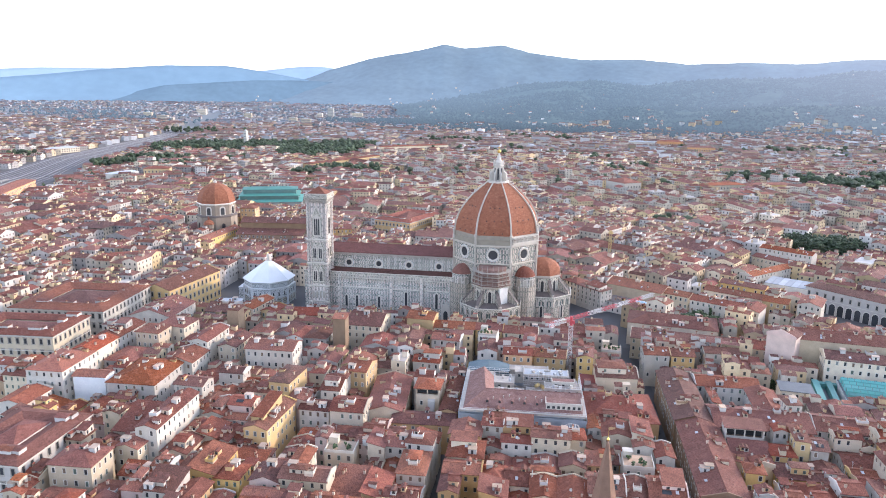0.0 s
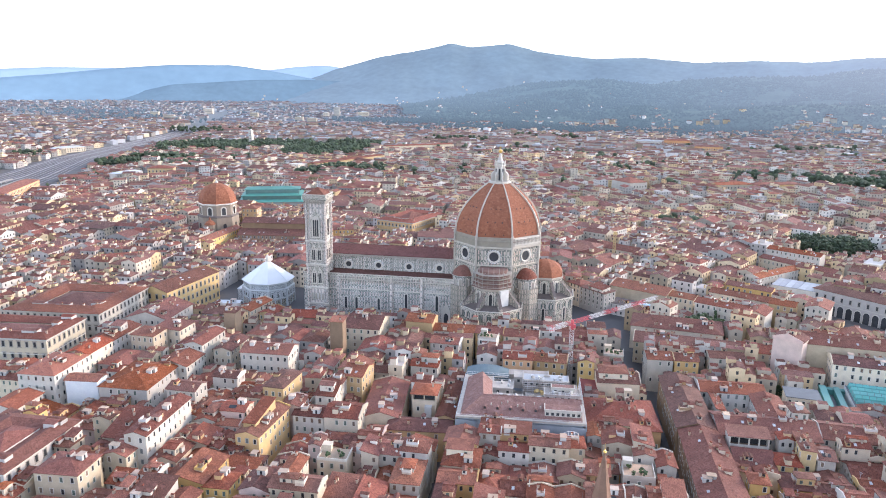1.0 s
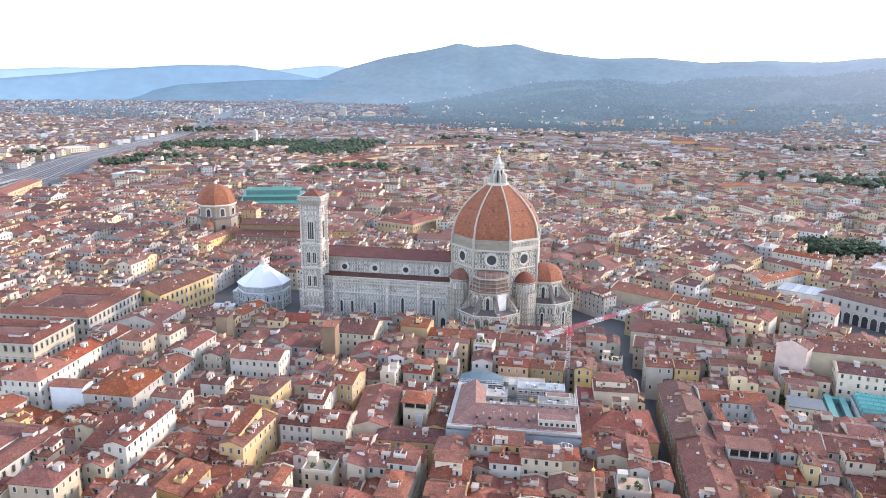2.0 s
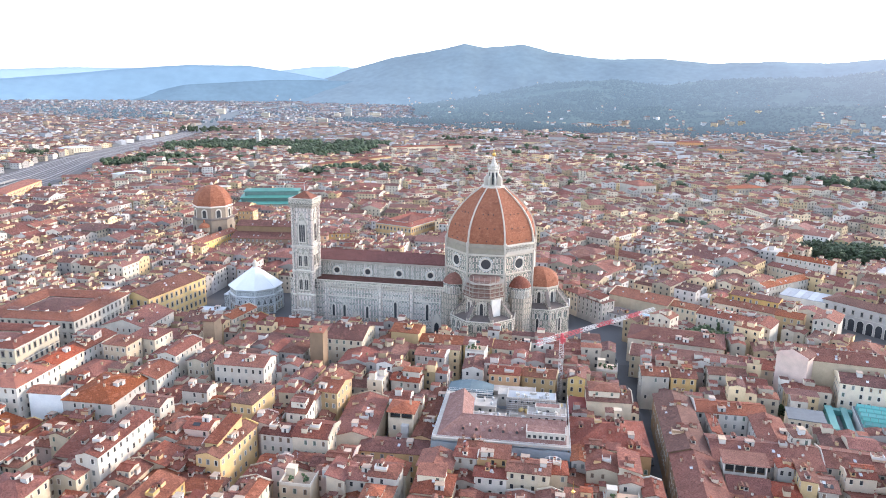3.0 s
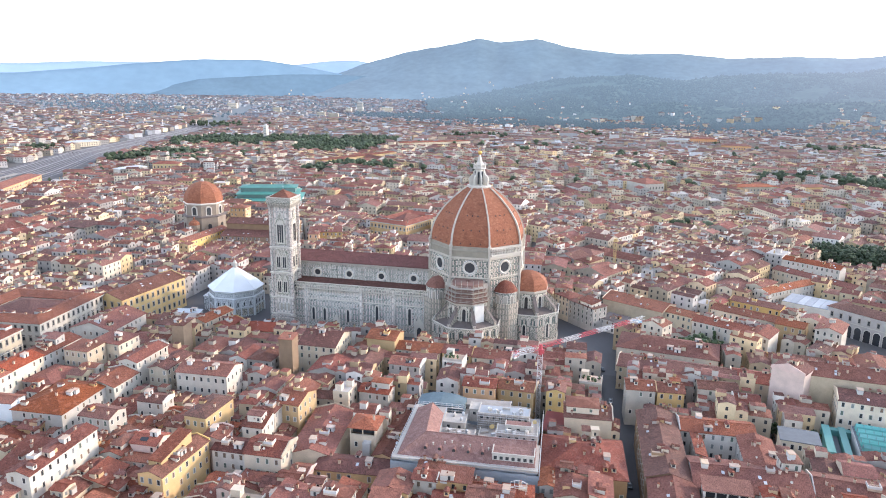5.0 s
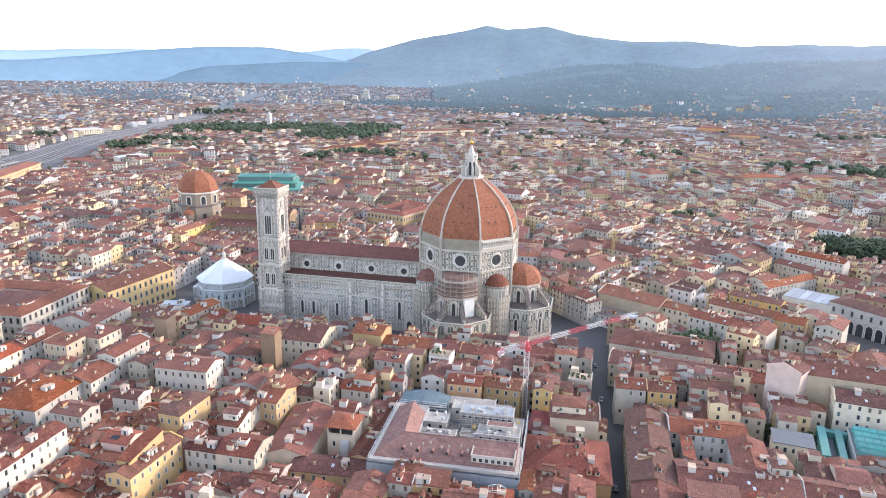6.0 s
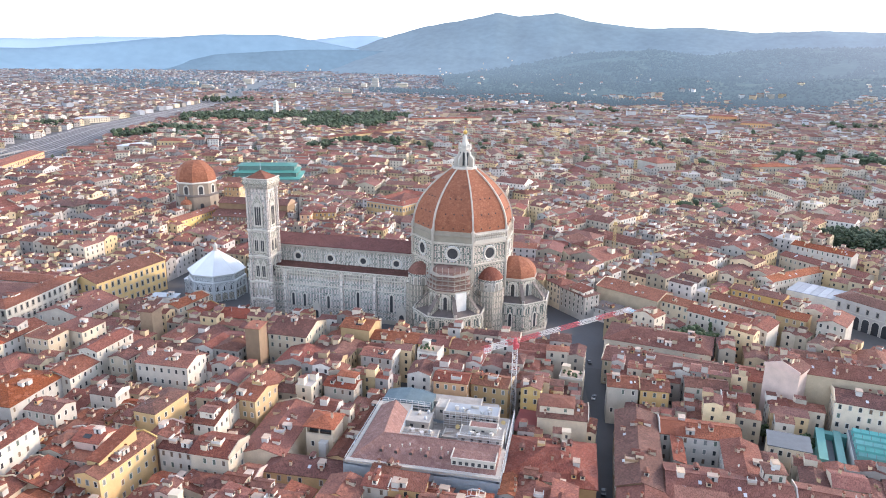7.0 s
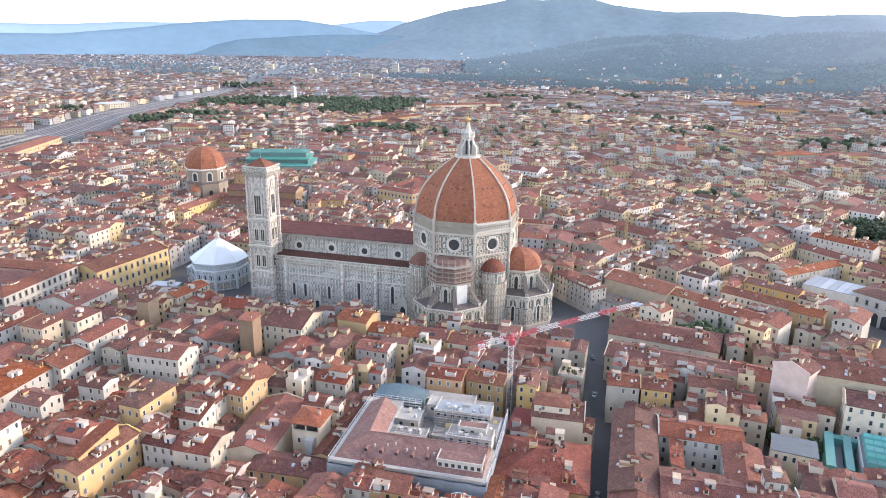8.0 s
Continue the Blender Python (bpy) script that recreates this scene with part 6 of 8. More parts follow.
DUST = material("dusty_screed", (0.35, 0.315, 0.28), 0.9, 0.35, 0.35, 2.5, 0.2, "none")
BOARD = material("scaffold_boards", (0.46, 0.42, 0.37), 0.85, 0.6, 0.3, 4, 0.1, "none")
NETTING = material("blue_grey_netting", (0.11, 0.155, 0.175), 0.8, 0.3, 0.3, 2.0, 0.2, "none")
CHUTE = material("yellow_chute", (0.52, 0.38, 0.16), 0.6, 0.8, 0.25, 3, 0, "none")


def restored_palace():
    """A large palace under repair: sheeted walls, faded roofs, decks and scaffolds round a cluttered court."""
    FADED = tiles("faded_roof_tiles", (0.255, 0.14, 0.118), "none", 0.28, 0.35)
    p = tagged(new("palace_under_repair"), "Large palace under repair with faded mauve roof and sheeted walls", "palace")
    p.matrix_world = pose(-2.4, 298.3, 0, 0, 0, 2.2)
    w, d, h, t = 49.4, 58.0, 19.4, 17.0
    for a, c, e, f, z in ((-w / 2, -d / 2, w / 2, -d / 2 + t, h), (-w / 2, -d / 2 + t, -w / 2 + 12, 12, h), (w / 2 - 10, -d / 2 + t, w / 2, 16, h - 3.5), (-w / 2 + 2, 12, w / 2 - 6, d / 2, h - 5.0)):
        q = part("range", Build().box(a, c, -0.3, e, f, z), SHEET, p, "walls wrapped in pale grey-blue sheet")
        part("deck", Build().box(a + 0.3, c + 0.3, z + 0.01, e - 0.3, f - 0.3, z + 0.2), DUST, q, "dusty grey roof deck")
    part("court", Build().box(-w / 2 + 12, -d / 2 + t, -0.3, w / 2 - 10, 12, 13.0), DUST, p, "dusty decks in the courtyard")
    c = Build()
    o = 0.8
    c.box(-w / 2 - o, -d / 2 - o, h - 0.6, w / 2 + o, -d / 2 + 0.4, h + 0.35)
    c.box(-w / 2 - o, -d / 2 + 0.4, h - 0.6, -w / 2 + 0.4, 12, h + 0.35).box(w / 2 - 0.4, -d / 2 + 0.4, h - 0.6, w / 2 + o, -d / 2 + t, h + 0.35)
    part("cornice", c, BOARD, p, "pale scaffold deck along the eaves")
    part("guard_rail", Build().beam((-w / 2 - o, -d / 2 - o, h + 1.3), (w / 2 + o, -d / 2 - o, h + 1.3), 0.12).beam((-w / 2 - o, -d / 2 - o, h + 1.3), (-w / 2 - o, 12, h + 1.3), 0.12), WHITE_STEEL, p)
    r = Build()
    x0, x1, y0, y1 = -w / 2 + 0.6, w / 2 - 0.4, -d / 2 + 0.6, -d / 2 + t
    m = (y0 + y1) / 2 + 2.5
    e = 4.8
    r.add([(x0, y0, h + 0.36), (x1, y0, h + 0.36), (x1, y1, h + 0.36), (x0 + 12, y1, h + 0.36), (x0 + 8.5, m, h + e), (x1, m, h + e), (x0, 9, h + 0.36), (x0 + 6.5, 6, h + e), (x0 + 11, 6, h + 0.36)],
          [(0, 1, 5, 4), (2, 3, 4, 5), (6, 0, 4, 7), (3, 8, 7, 4), (1, 2, 5), (8, 6, 7)])
    r.beam((x0 + 8.5, m, h + e), (x1, m, h + e), 0.35).beam((x0, y0, h + 0.4), (x0 + 8.5, m, h + e), 0.3)
    part("roof", r, FADED, p, "faded mauve-brown hipped roof")
    for k in range(5):
        px, py = -14.5 + k * 5.1, -d / 2 + 4.6
        z = h + 0.36 + (py + d / 2 - 0.6) * e / 10.4
        dm = part("dormer", Build().sweep(arch(1.3, 1.3, False), -0.7, 1.4), FADED, p, "small round-headed dormer", pose(px, py, z - 0.35))
        part("opening", Build().sweep(arch(0.95, 1.0, False), -0.76, -0.6), DARK, dm, "", pose(0, 0, 0.1))
    for k in range(7):
        px, py = -12.0 + k * 3.3 + (k % 2) * 0.8, -d / 2 + 6.2 + (k % 3) * 0.7
        z = h + 0.36 + (py + d / 2 - 0.6) * e / 10.4
        part("roof_vent", Build().box(-0.18, -0.25, -0.3, 0.18, 0.15, 0.5).box(-0.26, -0.33, 0.5, 0.26, 0.23, 0.6), BOARD, p, "small pale roof vent", pose(px, py, z, 0, 0, HERO.uniform(-8, 8)))

    def block(x0, y0, x1, y1, z0, z1, mat, deck, wins, label):
        b = Build().box(x0, y0, z0, x1, y1, z1)
        s = part("roof_structure", b, mat, p, label)
        q = Build().box(x0 - 0.25, y0 - 0.25, z1, x1 + 0.25, y0 + 0.15, z1 + 0.5).box(x1 - 0.15, y0 + 0.15, z1, x1 + 0.25, y1, z1 + 0.5).box(x0 - 0.25, y0 + 0.15, z1, x0 + 0.15, y1, z1 + 0.5)
        part("parapet", q, BOARD, s)
        part("deck", Build().box(x0 + 0.16, y0 + 0.16, z1 + 0.004, x1 - 0.16, y1, z1 + 0.15), deck, s)
        for j in range(wins):
            part("opening", Build().box(-0.55, -0.05, 0, 0.55, 0.1, 1.2), DARK, s, "square dark opening", pose(x0 + (j + 0.5) * (x1 - x0) / wins, y0, z1 - 2.0))
        return s
    PALE, GREY = material("dusty_plaster", (0.47, 0.435, 0.385), 0.85, 0.5, 0.3, 3, 0.1, "none"), DUST
    block(0.5, 8, 20.5, 15.5, 12, 20.2, GREY, METAL, 8, "long grey attic with a row of square openings")
    block(9.5, -12.2, 24.3, -5.0, 18, 23.0, PALE, DUST, 5, "pale attic block with small windows")
    block(9.5, -26.4, 23.9, -20.5, 19.5, 22.9, PALE, FADED, 7, "pale dormer block with a row of small windows")
    block(12.5, -8.5, 22.0, -4.5, 23.0, 24.6, PALE, FADED, 3, "pale upper attic")
    block(-12.6, -7.0, 0.5, -1.0, 12, 17.4, GREY, DUST, 4, "grey block in the courtyard")
    block(-12.6, 1.0, -4.0, 9.0, 12, 18.6, PALE, BOARD, 2, "pale stair block")
    block(2.0, -3.0, 8.5, 3.5, 12, 16.2, PALE, DUST, 2, "low pale terrace block")
    block(14.6, -2.5, 24.0, 6.5, 15.8, 18.8, GREY, DUST, 3, "grey terrace on the east range")
    block(-20.0, 22.0, 12.0, 28.5, 14, 16.4, GREY, DUST, 6, "grey north terrace")
    block(-3.5, 12.0, 0.3, 19.0, 14, 19.5, PALE, BOARD, 1, "pale stair head")
    # clutter on the decks: boards, crates, chutes
    for k in range(110):
        px, py = HERO.uniform(-12, 24), HERO.uniform(-11, 18)
        zz = 13.2
        for a, b0, c0, d0, z1 in ((0.5, 8, 20.5, 15.5, 20.35), (9.5, -12.2, 24.3, -5, 23.15), (12.5, -8.5, 22, -4.5, 24.75), (-12.6, -7, 0.5, -1, 17.55), (-12.6, 1, -4, 9, 18.75), (2, -3, 8.5, 3.5, 16.35), (14.6, -2.5, 24, 6.5, 18.95)):
            if a - 1 < px < c0 + 1 and b0 - 1 < py < d0 + 1:
                zz = z1 if a + 1 < px < c0 - 1 and b0 + 1 < py < d0 - 1 else None
        if zz is None or zz == 13.2 and (px > 13.5 or py > 11 or py < -10.5):
            continue
        kind = HERO.random()
        if kind < 0.35:
            part("pallet", Build().box(-1.5, -0.4, 0, 1.5, 0.4, 0.5).box(-1.3, -0.3, 0.5, 1.6, 0.3, 0.8), BOARD, p, "wooden pallet with scaffold timber", pose(px, py, zz, 0, 0, HERO.choice((0, 90, 20))))
        elif kind < 0.75:
            part("crate", Build().box(-0.6, -0.5, 0, 0.6, 0.5, 0.9).box(-0.7, -0.6, 0.9, 0.7, 0.6, 1.05), HERO.choice((METAL, PALE, WHITE_STEEL)), p, "covered crate", pose(px, py, zz, 0, 0, HERO.uniform(0, 90)))
        else:
            part("roof_unit", Build().turned(0, 0, [(0.55, 0), (0.6, 0.5), (0.6, 1.1), (0.2, 1.5)], 8), METAL, p, "grey ventilation unit", pose(px, py, zz))
    for a, b0, L, ang in ((6.0, 5.0, 5.5, 60), (8.5, 5.5, 5.0, 75), (22.0, 10.5, 5.5, 55)):
        q = Build()
        for k in range(5):
            q.turned(0, 0, [(0.75, k * L / 5), (0.85, (k + 0.9) * L / 5)], 8)
        part("rubble_chute", q, CHUTE, p, "dull yellow rubble chute", pose(a, b0, 16.4, ang, 0, 10))

    def scaffold(xa, ya, xb, yb, z0, z1, mat):
        q = Build()
        n = max(2, int(math.hypot(xb - xa, yb - ya) / 2.2))
        for k in range(n + 1):
            fx, fy = xa + (xb - xa) * k / n, ya + (yb - ya) * k / n
            q.beam((fx, fy, z0), (fx, fy, z1), 0.11)
        z = z0 + 1.9
        while z < z1:
            q.beam((xa, ya, z), (xb, yb, z), 0.16).beam((xa, ya, z + 0.9), (xb, yb, z + 0.9), 0.08)
            z += 1.9
        part("scaffold", q, mat, p, "tube scaffold with plank decks")
    scaffold(-w / 2 - 1.1, -d / 2 - 1.1, w / 2 + 1.1, -d / 2 - 1.1, 0, h + 0.8, METAL)
    for xa, ya, xb, yb, n in ((-w / 2 - 1.2, -d / 2 - 1.3, w / 2 + 1.2, -d / 2 - 1.2, 12), (-w / 2 - 1.3, -d / 2 - 1.2, -w / 2 - 1.2, 12, 9), (w / 2 + 1.2, -d / 2 - 1.2, w / 2 + 1.3, 16, 9)):
        for k in range(n):
            ax, bx = (xa + (xb - xa) * k / n, xa + (xb - xa) * (k + 1) / n - 0.08) if xb - xa > 1 else (xa, xb)
            ay, by = (ya, yb) if xb - xa > 1 else (ya + (yb - ya) * k / n, ya + (yb - ya) * (k + 1) / n - 0.08)
            part("scaffold_sheet", Build().box(ax, ay, 0.2, bx, by, h - 0.9 - 0.25 * (k % 2)), SHEET, p, "pale grey-blue scaffold sheet")
    scaffold(w / 2 + 1.1, -d / 2, w / 2 + 1.1, 16, 0, h + 0.8, WHITE_STEEL)
    scaffold(-w / 2 - 1.1, -d / 2, -w / 2 - 1.1, 12, 0, h + 0.8, METAL)
    scaffold(0.2, 7.2, 20.8, 7.2, 12, 21.4, WHITE_STEEL)
    scaffold(9.2, -12.9, 24.6, -12.9, 20, 24.6, WHITE_STEEL)
    scaffold(-12.9, -7.5, 0.8, -7.5, 13, 18.8, WHITE_STEEL)
    scaffold(-25, 13.2, -6, 13.2, 14, 20.5, WHITE_STEEL)
    scaffold(24.8, -5, 24.8, 7, 15.8, 20.4, WHITE_STEEL)
    # the north-west range, netted all round under a low temporary roof
    cv = Build().sweep([(-9.8, 0), (9.8, 0), (9.8, 4.6), (5, 5.9), (0, 6.4), (-5, 5.9), (-9.8, 4.6)], -5.6, 5.6)
    part("temporary_cover", cv, NETTING, p, "blue-grey netted temporary cover", pose(-16.2, 19.8, h - 6))
    for z in (15.8, 17.2, 18.4):
        part("scaffold_deck", Build().box(-26, 13.4, z, -6.4, 14.1, z + 0.3), BOARD, p, "pale plank deck")
    keep(-29, 270, 25, 340)
    return p


restored_palace()


def tower_crane():
    c = tagged(new("tower_crane"), "Red and white lattice tower crane over the rooftops", "crane")
    px, py, top = 19.0, 340.0, 36.2
    c.matrix_world = pose(px, py, 0)

    def lattice(b, a, e, w, n, slots):
        a, e = Vector(a), Vector(e)
        dv = (e - a)
        ax = dv.normalized()
        s = ax.cross(Vector((0, 0, 1)) if abs(ax.z) < 0.9 else Vector((1, 0, 0))).normalized() * w / 2
        u = ax.cross(s).normalized() * w / 2
        cor = [-s - u, s - u, s + u, -s + u]
        for i in range(n):
            p0, p1 = a + dv * i / n, a + dv * (i + 1) / n
            sl = slots(i)
            for j in range(4):
                b.beam(p0 + cor[j], p1 + cor[j], 0.13, sl)
                q = cor[(j + 1) % 4]
                b.beam(p0 + (cor[j] if i % 2 else q), p1 + (q if i % 2 else cor[j]), 0.085, sl)
                b.beam(p0 + cor[j], p0 + q, 0.075, sl)

    b = Build()
    lattice(b, (0, 0, 0), (0, 0, top), 1.9, 22, lambda i: 0)
    part("mast", b, [WHITE_STEEL], c, "white lattice mast")
    dx, dy = 46.3, 54.2
    L = math.hypot(dx, dy)
    ux, uy = dx / L, dy / L
    b = Build()
    lattice(b, (ux * 2, uy * 2, top + 1.2), (dx, dy, top + 0.2), 1.4, 36, lambda i: 1 if (i // 6) % 2 == 0 else 0)
    part("jib", b, [WHITE_STEEL, RED_STEEL], c, "long red and white lattice jib")
    b = Build()
    lattice(b, (-ux * 1.5, -uy * 1.5, top + 1.2), (-ux * 17, -uy * 17, top + 1.6), 1.7, 9, lambda i: 0 if 1 < i < 7 else 1)
    part("counter_jib", b, [WHITE_STEEL, RED_STEEL], c, "red and white counter jib")
    part("slewing_ring", Build().turned(0, 0, [(1.15, top - 2.2), (1.15, top + 0.3), (0.9, top + 0.3), (0.7, top + 2.4)], 12), RED_STEEL, c, "red slewing unit")
    part("cab", Build().box(-0.6, -0.6, 0, 0.6, 0.6, 1.7), RED_STEEL, c, "red operator cab", pose(1.1, -1.2, top - 1.2))
    for k in range(3):
        part("counterweight", Build().box(-0.7, -0.32, -1.3, 0.7, 0.32, 0.5), WHITE_STEEL, c, "pale concrete counterweight slab", pose(-ux * (13.8 + k * 0.9), -uy * (13.8 + k * 0.9), top + 1.0, 0, 0, math.degrees(math.atan2(uy, ux)) + 90))
    part("base", Build().box(-2.4, -2.4, -0.2, 2.4, 2.4, 1.0), GREY_MARBLE, c, "concrete base")
    keep(px - 3, py - 3, px + 3, py + 3)


tower_crane()


def chapel(x, y):
    """Domed octagonal chapel with tall round-headed windows."""
    c = tagged(new("domed_chapel"), "Octagonal stone chapel with a terracotta dome and arched windows", "chapel")
    part("body", Build().loft([octagon(x, y, 17.4, z) for z in (-0.3, 24)], 0), CHAPEL_STONE, c)
    part("lower_roof", Build().loft([octagon(x, y, r, z) for r, z in ((18.2, 24), (18.2, 24.5), (16.2, 25.6))], 0), LEAD_ROOF, c)
    part("drum", Build().loft([octagon(x, y, 16.0, z) for z in (24, 36)], 0), CHAPEL_STONE, c, "brown stone drum")
    part("cornice", Build().loft([octagon(x, y, r, z) for r, z in ((16, 35), (17, 35.8), (17, 36.6), (16, 36.8))], 0, cap=False), TRIM, c)
    part("dome", Build().loft([octagon(x, y, 16.3 * math.cos(t * 1.47), 36.5 + 18.5 * math.sin(t * 1.47)) for t in [i / 9 for i in range(10)]], 0), DOME_TILE, c, "red-orange tiled dome")
    part("finial", Build().turned(x, y, [(1.6, 54.6), (1.6, 56), (0.2, 57.6)], 8), WHITE_MARBLE, c)
    for k in (-2, -1, 0, 1, 2):
        a = k * 45
        s, q = math.sin(radians(a)), -math.cos(radians(a))
        fr = part("window", Build().sweep(arch(5.6, 8.6, False), -0.4, 0.05), WHITE_MARBLE, c, "large round-headed window", on_wall(x + s * 16, y + q * 16, 25.6, a))
        part("pane", Build().sweep(arch(3.6, 7.0, False), -0.46, 0), DARK, fr, "dark glass", pose(0, 0, 0.4))
        part("lower_window", Build().sweep(arch(3.2, 8, False), -0.3, 0.05), DARK, c, "", on_wall(x + s * 17.4, y + q * 17.4, 10, a))
    part("side_drum", Build().turned(x + 1, y - 19.5, [(4.6, -0.3), (4.6, 17.5), (5.0, 17.8), (5.0, 18.3)], 12), CHAPEL_STONE, c)
    part("side_dome", Build().turned(x + 1, y - 19.5, [(5.1, 18.2), (4.3, 20.2), (2.4, 21.8), (0.9, 22.3), (0.9, 24.2), (0.1, 25.4)], 12), DOME_TILE, c, "small tiled dome with a pale lantern")
    keep(x - 17, y - 25, x + 17, y + 17)


chapel(-312.0, 633.0)
hero(-249.0, 626.0, 62.0, 19.0, 21.5, "brown", "gable", "x", 6.0, roof_mat=ROOF_OLD, windows=False, slope=0.36)
hero(-248.0, 609.5, 62.0, 13.0, 13.0, "brown", "shed", "x", 6.0, roof_mat=ROOF_OLD, slope=0.3)
hero(-294.5, 598.0, 13.0, 62.0, 13.5, "yellow", "gable", "y", -3.0, floors=3)
hero(-192.0, 630.0, 28.0, 20.0, 17, "yellow", "shed", "x", 20.0, slope=0.05, roof_mat=ROOF_OLD)
palazzo(-139.0, 712.0, 42.0, 64.0, 15.0, "ochre", -20.0, ROOF, 0.4)
hero(-196.0, 612.0, 9.0, 12.0, 18, "orange", "hip", "y", 15.0)
hero(-294.0, 668.0, 15.0, 15.0, 26, "ochre", "hip", "x", 6.0)


def market_hall(x, y):
    m = tagged(new("market_hall"), "Iron market hall with a stepped green roof", "market hall")
    m.matrix_world = pose(x, y, 0, 0, 0, 18)
    part("wall", Build().box(-36, -28, -0.3, 36, 28, 15), PLASTER["grey"], m)
    for k, (w, d, z) in enumerate(((37, 29, 15), (34, 21, 21), (31, 12, 27))):
        rb, _ = roof_build("hip", 2 * w, 2 * d, 0.16, 0.8, 0.4)
        part("roof", rb, GREEN_ROOF, m, "green metal roof tier", pose(0, 0, z))
        if k < 2:
            w2, d2 = w - 4.0, d - 8.5
            part("clerestory", Build().box(-w2, -d2, z, w2, d2, z + 6.1), MARKET_GLASS, m, "glazed clerestory band")
    for k in range(16):
        part("window", Build().sweep(arch(3, 8, False), -0.15, 0.05), DARK, m, "", pose(-33 + k * 4.4, -28, 3))
    keep(x - 42, y - 36, x + 42, y + 36)


market_hall(-322.0, 790.0)


SPIRE = material("spire_brick", (0.21, 0.12, 0.08), 0.85, 0.5, 0.3, 3, 0.2, "none")


def spire(x, y):
    s = tagged(new("church_spire"), "Slender pointed brown brick church spire", "spire")
    part("tower", Build().turned(x, y, [(4.2, 0), (4.2, 34), (4.6, 34.4), (4.6, 35.2)], 6), SPIRE, s)
    part("cone", Build().turned(x, y, [(4.2, 35.2), (0.25, 57.5)], 6), SPIRE, s, "tall hexagonal brick cone")
    for k in range(6):
        a = k * 60 + 30
        part("belfry_window", Build().sweep(arch(1.5, 5), -0.15, 0.1), DARK, s, "", on_wall(x + math.sin(radians(a)) * 3.64, y - math.cos(radians(a)) * 3.64, 26, a))
    for k in range(6):
        a = k * 60 + 30
        for z in (40.0, 46.0):
            r = 3.64 * (57.5 - z) / 22.3
            part("lucarne", Build().turned(0, 0, [(0.32, -0.2), (0.32, 0.1), (0.22, 0.1)], 8), DARK, s, "small round opening", pose(x + math.sin(radians(a)) * r, y - math.cos(radians(a)) * r, z, 0, 0, a) @ pose(0, 0, 0, 80))
    part("finial", Build().turned(x, y, [(0.1, 57.4), (0.45, 58.0), (0.1, 58.6), (0.05, 60.5)], 6), GOLD, s)
    keep(x - 5, y - 5, x + 5, y + 5)


spire(24.0, 179.0)


def green_skylights(x, y):
    g = tagged(new("glass_roof"), "Ridged turquoise glass roof over a courtyard", "roof")
    g.matrix_world = pose(x, y, 0, 0, 0, -10)
    part("wall", Build().box(-11, -11, 0, 14, 13, 11.5), PLASTER["dim"], g)
    # dark base, so that the gaps between the ridges come out dark
    part("flat_roof", Build().box(-10.8, -10.8, 11.51, 13.8, 12.8, 11.65), SLATE, g, "dark flat roof between the skylights")
    for k in range(5):
        yy = -10 + k * 4.6
        part("skylight", Build().add([(-10, yy, 11.6), (13, yy, 11.6), (13, yy + 3.6, 11.6), (-10, yy + 3.6, 11.6), (-10, yy + 0.4, 13.4), (13, yy + 0.4, 13.4), (13, yy + 1.5, 14.3), (-10, yy + 1.5, 14.3)],
             [(0, 1, 5, 4), (4, 5, 6, 7), (7, 6, 2, 3), (1, 2, 6, 5), (3, 0, 4, 7)]), COPPER, g, "turquoise ridged skylight")
        for j in range(9):
            part("glazing_bar", Build().beam((-10 + j * 2.87, yy + 0.4, 13.45), (-10 + j * 2.87, yy + 1.5, 14.36), 0.14), SLATE, g)
    for xx, ww in ((-14.6, 2.0), (-20.5, 2.4)):
        part("walkway", Build().box(xx - ww / 2, -12, 0, xx + ww / 2, 12, 10.2).box(xx - ww / 2 - 0.3, -12.2, 10.2, xx + ww / 2 + 0.3, 12.2, 10.5), [COPPER], g, "green roofed walkway")
    part("walkway_end", Build().box(-22, 9, 0, -11.1, 12, 10.0), COPPER, g)
    part("court", Build().box(-19, -11, 0, -16, 9, 7.5), SLATE, g, "dark strip between the walkways")
    keep(x - 24, y - 13, x + 16, y + 15)
    s = part("flat_hall", Build().box(-7, -5.5, 0, 7, 5.5, 14.6), PLASTER["cream"], None, "", pose(121.8, 327.6, 0, 0, 0, -8))
    tagged(s, "Cream house under a dark slate-grey flat roof", "house")
    part("roof", Build().box(-7.4, -5.9, 14.6, 7.4, 5.9, 14.95), SLATE, s, "dark grey sheet roof")
    for k in range(5):
        part("window", WINDOWS[0], None, s, "", pose(-5.6 + k * 2.8, -5.5, 11.4))
    keep(114, 321, 129, 334)


SLATE = material("slate_sheet", (0.13, 0.14, 0.15), 0.6, 0.4, 0.25, 2, 0.1, "none")
green_skylights(156.0, 334.0)


ZINC = material("weathered_zinc", (0.34, 0.36, 0.39), 0.6, 0.3, 0.2, 2, 0.1)


def metal_roof(x, y, w, d, h, rot, label):
    o = part("flat_hall", Build().box(-w / 2, -d / 2, -0.2, w / 2, d / 2, h, 0), PLASTER["white"], None, "", pose(x, y, 0, 0, 0, rot))
    tagged(o, label, "building")
    n = int(w / 4)
    for k in range(n):
        a = -w / 2 + k * w / n
        part("roof_sheet", Build().box(a + 0.1, -d / 2 - 0.2, h + 0.01, a + w / n - 0.1, d / 2 + 0.2, h + 0.3), ZINC, o, "pale blue-grey roof sheet")


metal_roof(179.0, 522.0, 30, 22, 13.5, -29, "Low hall with a pale metal sheet roof")


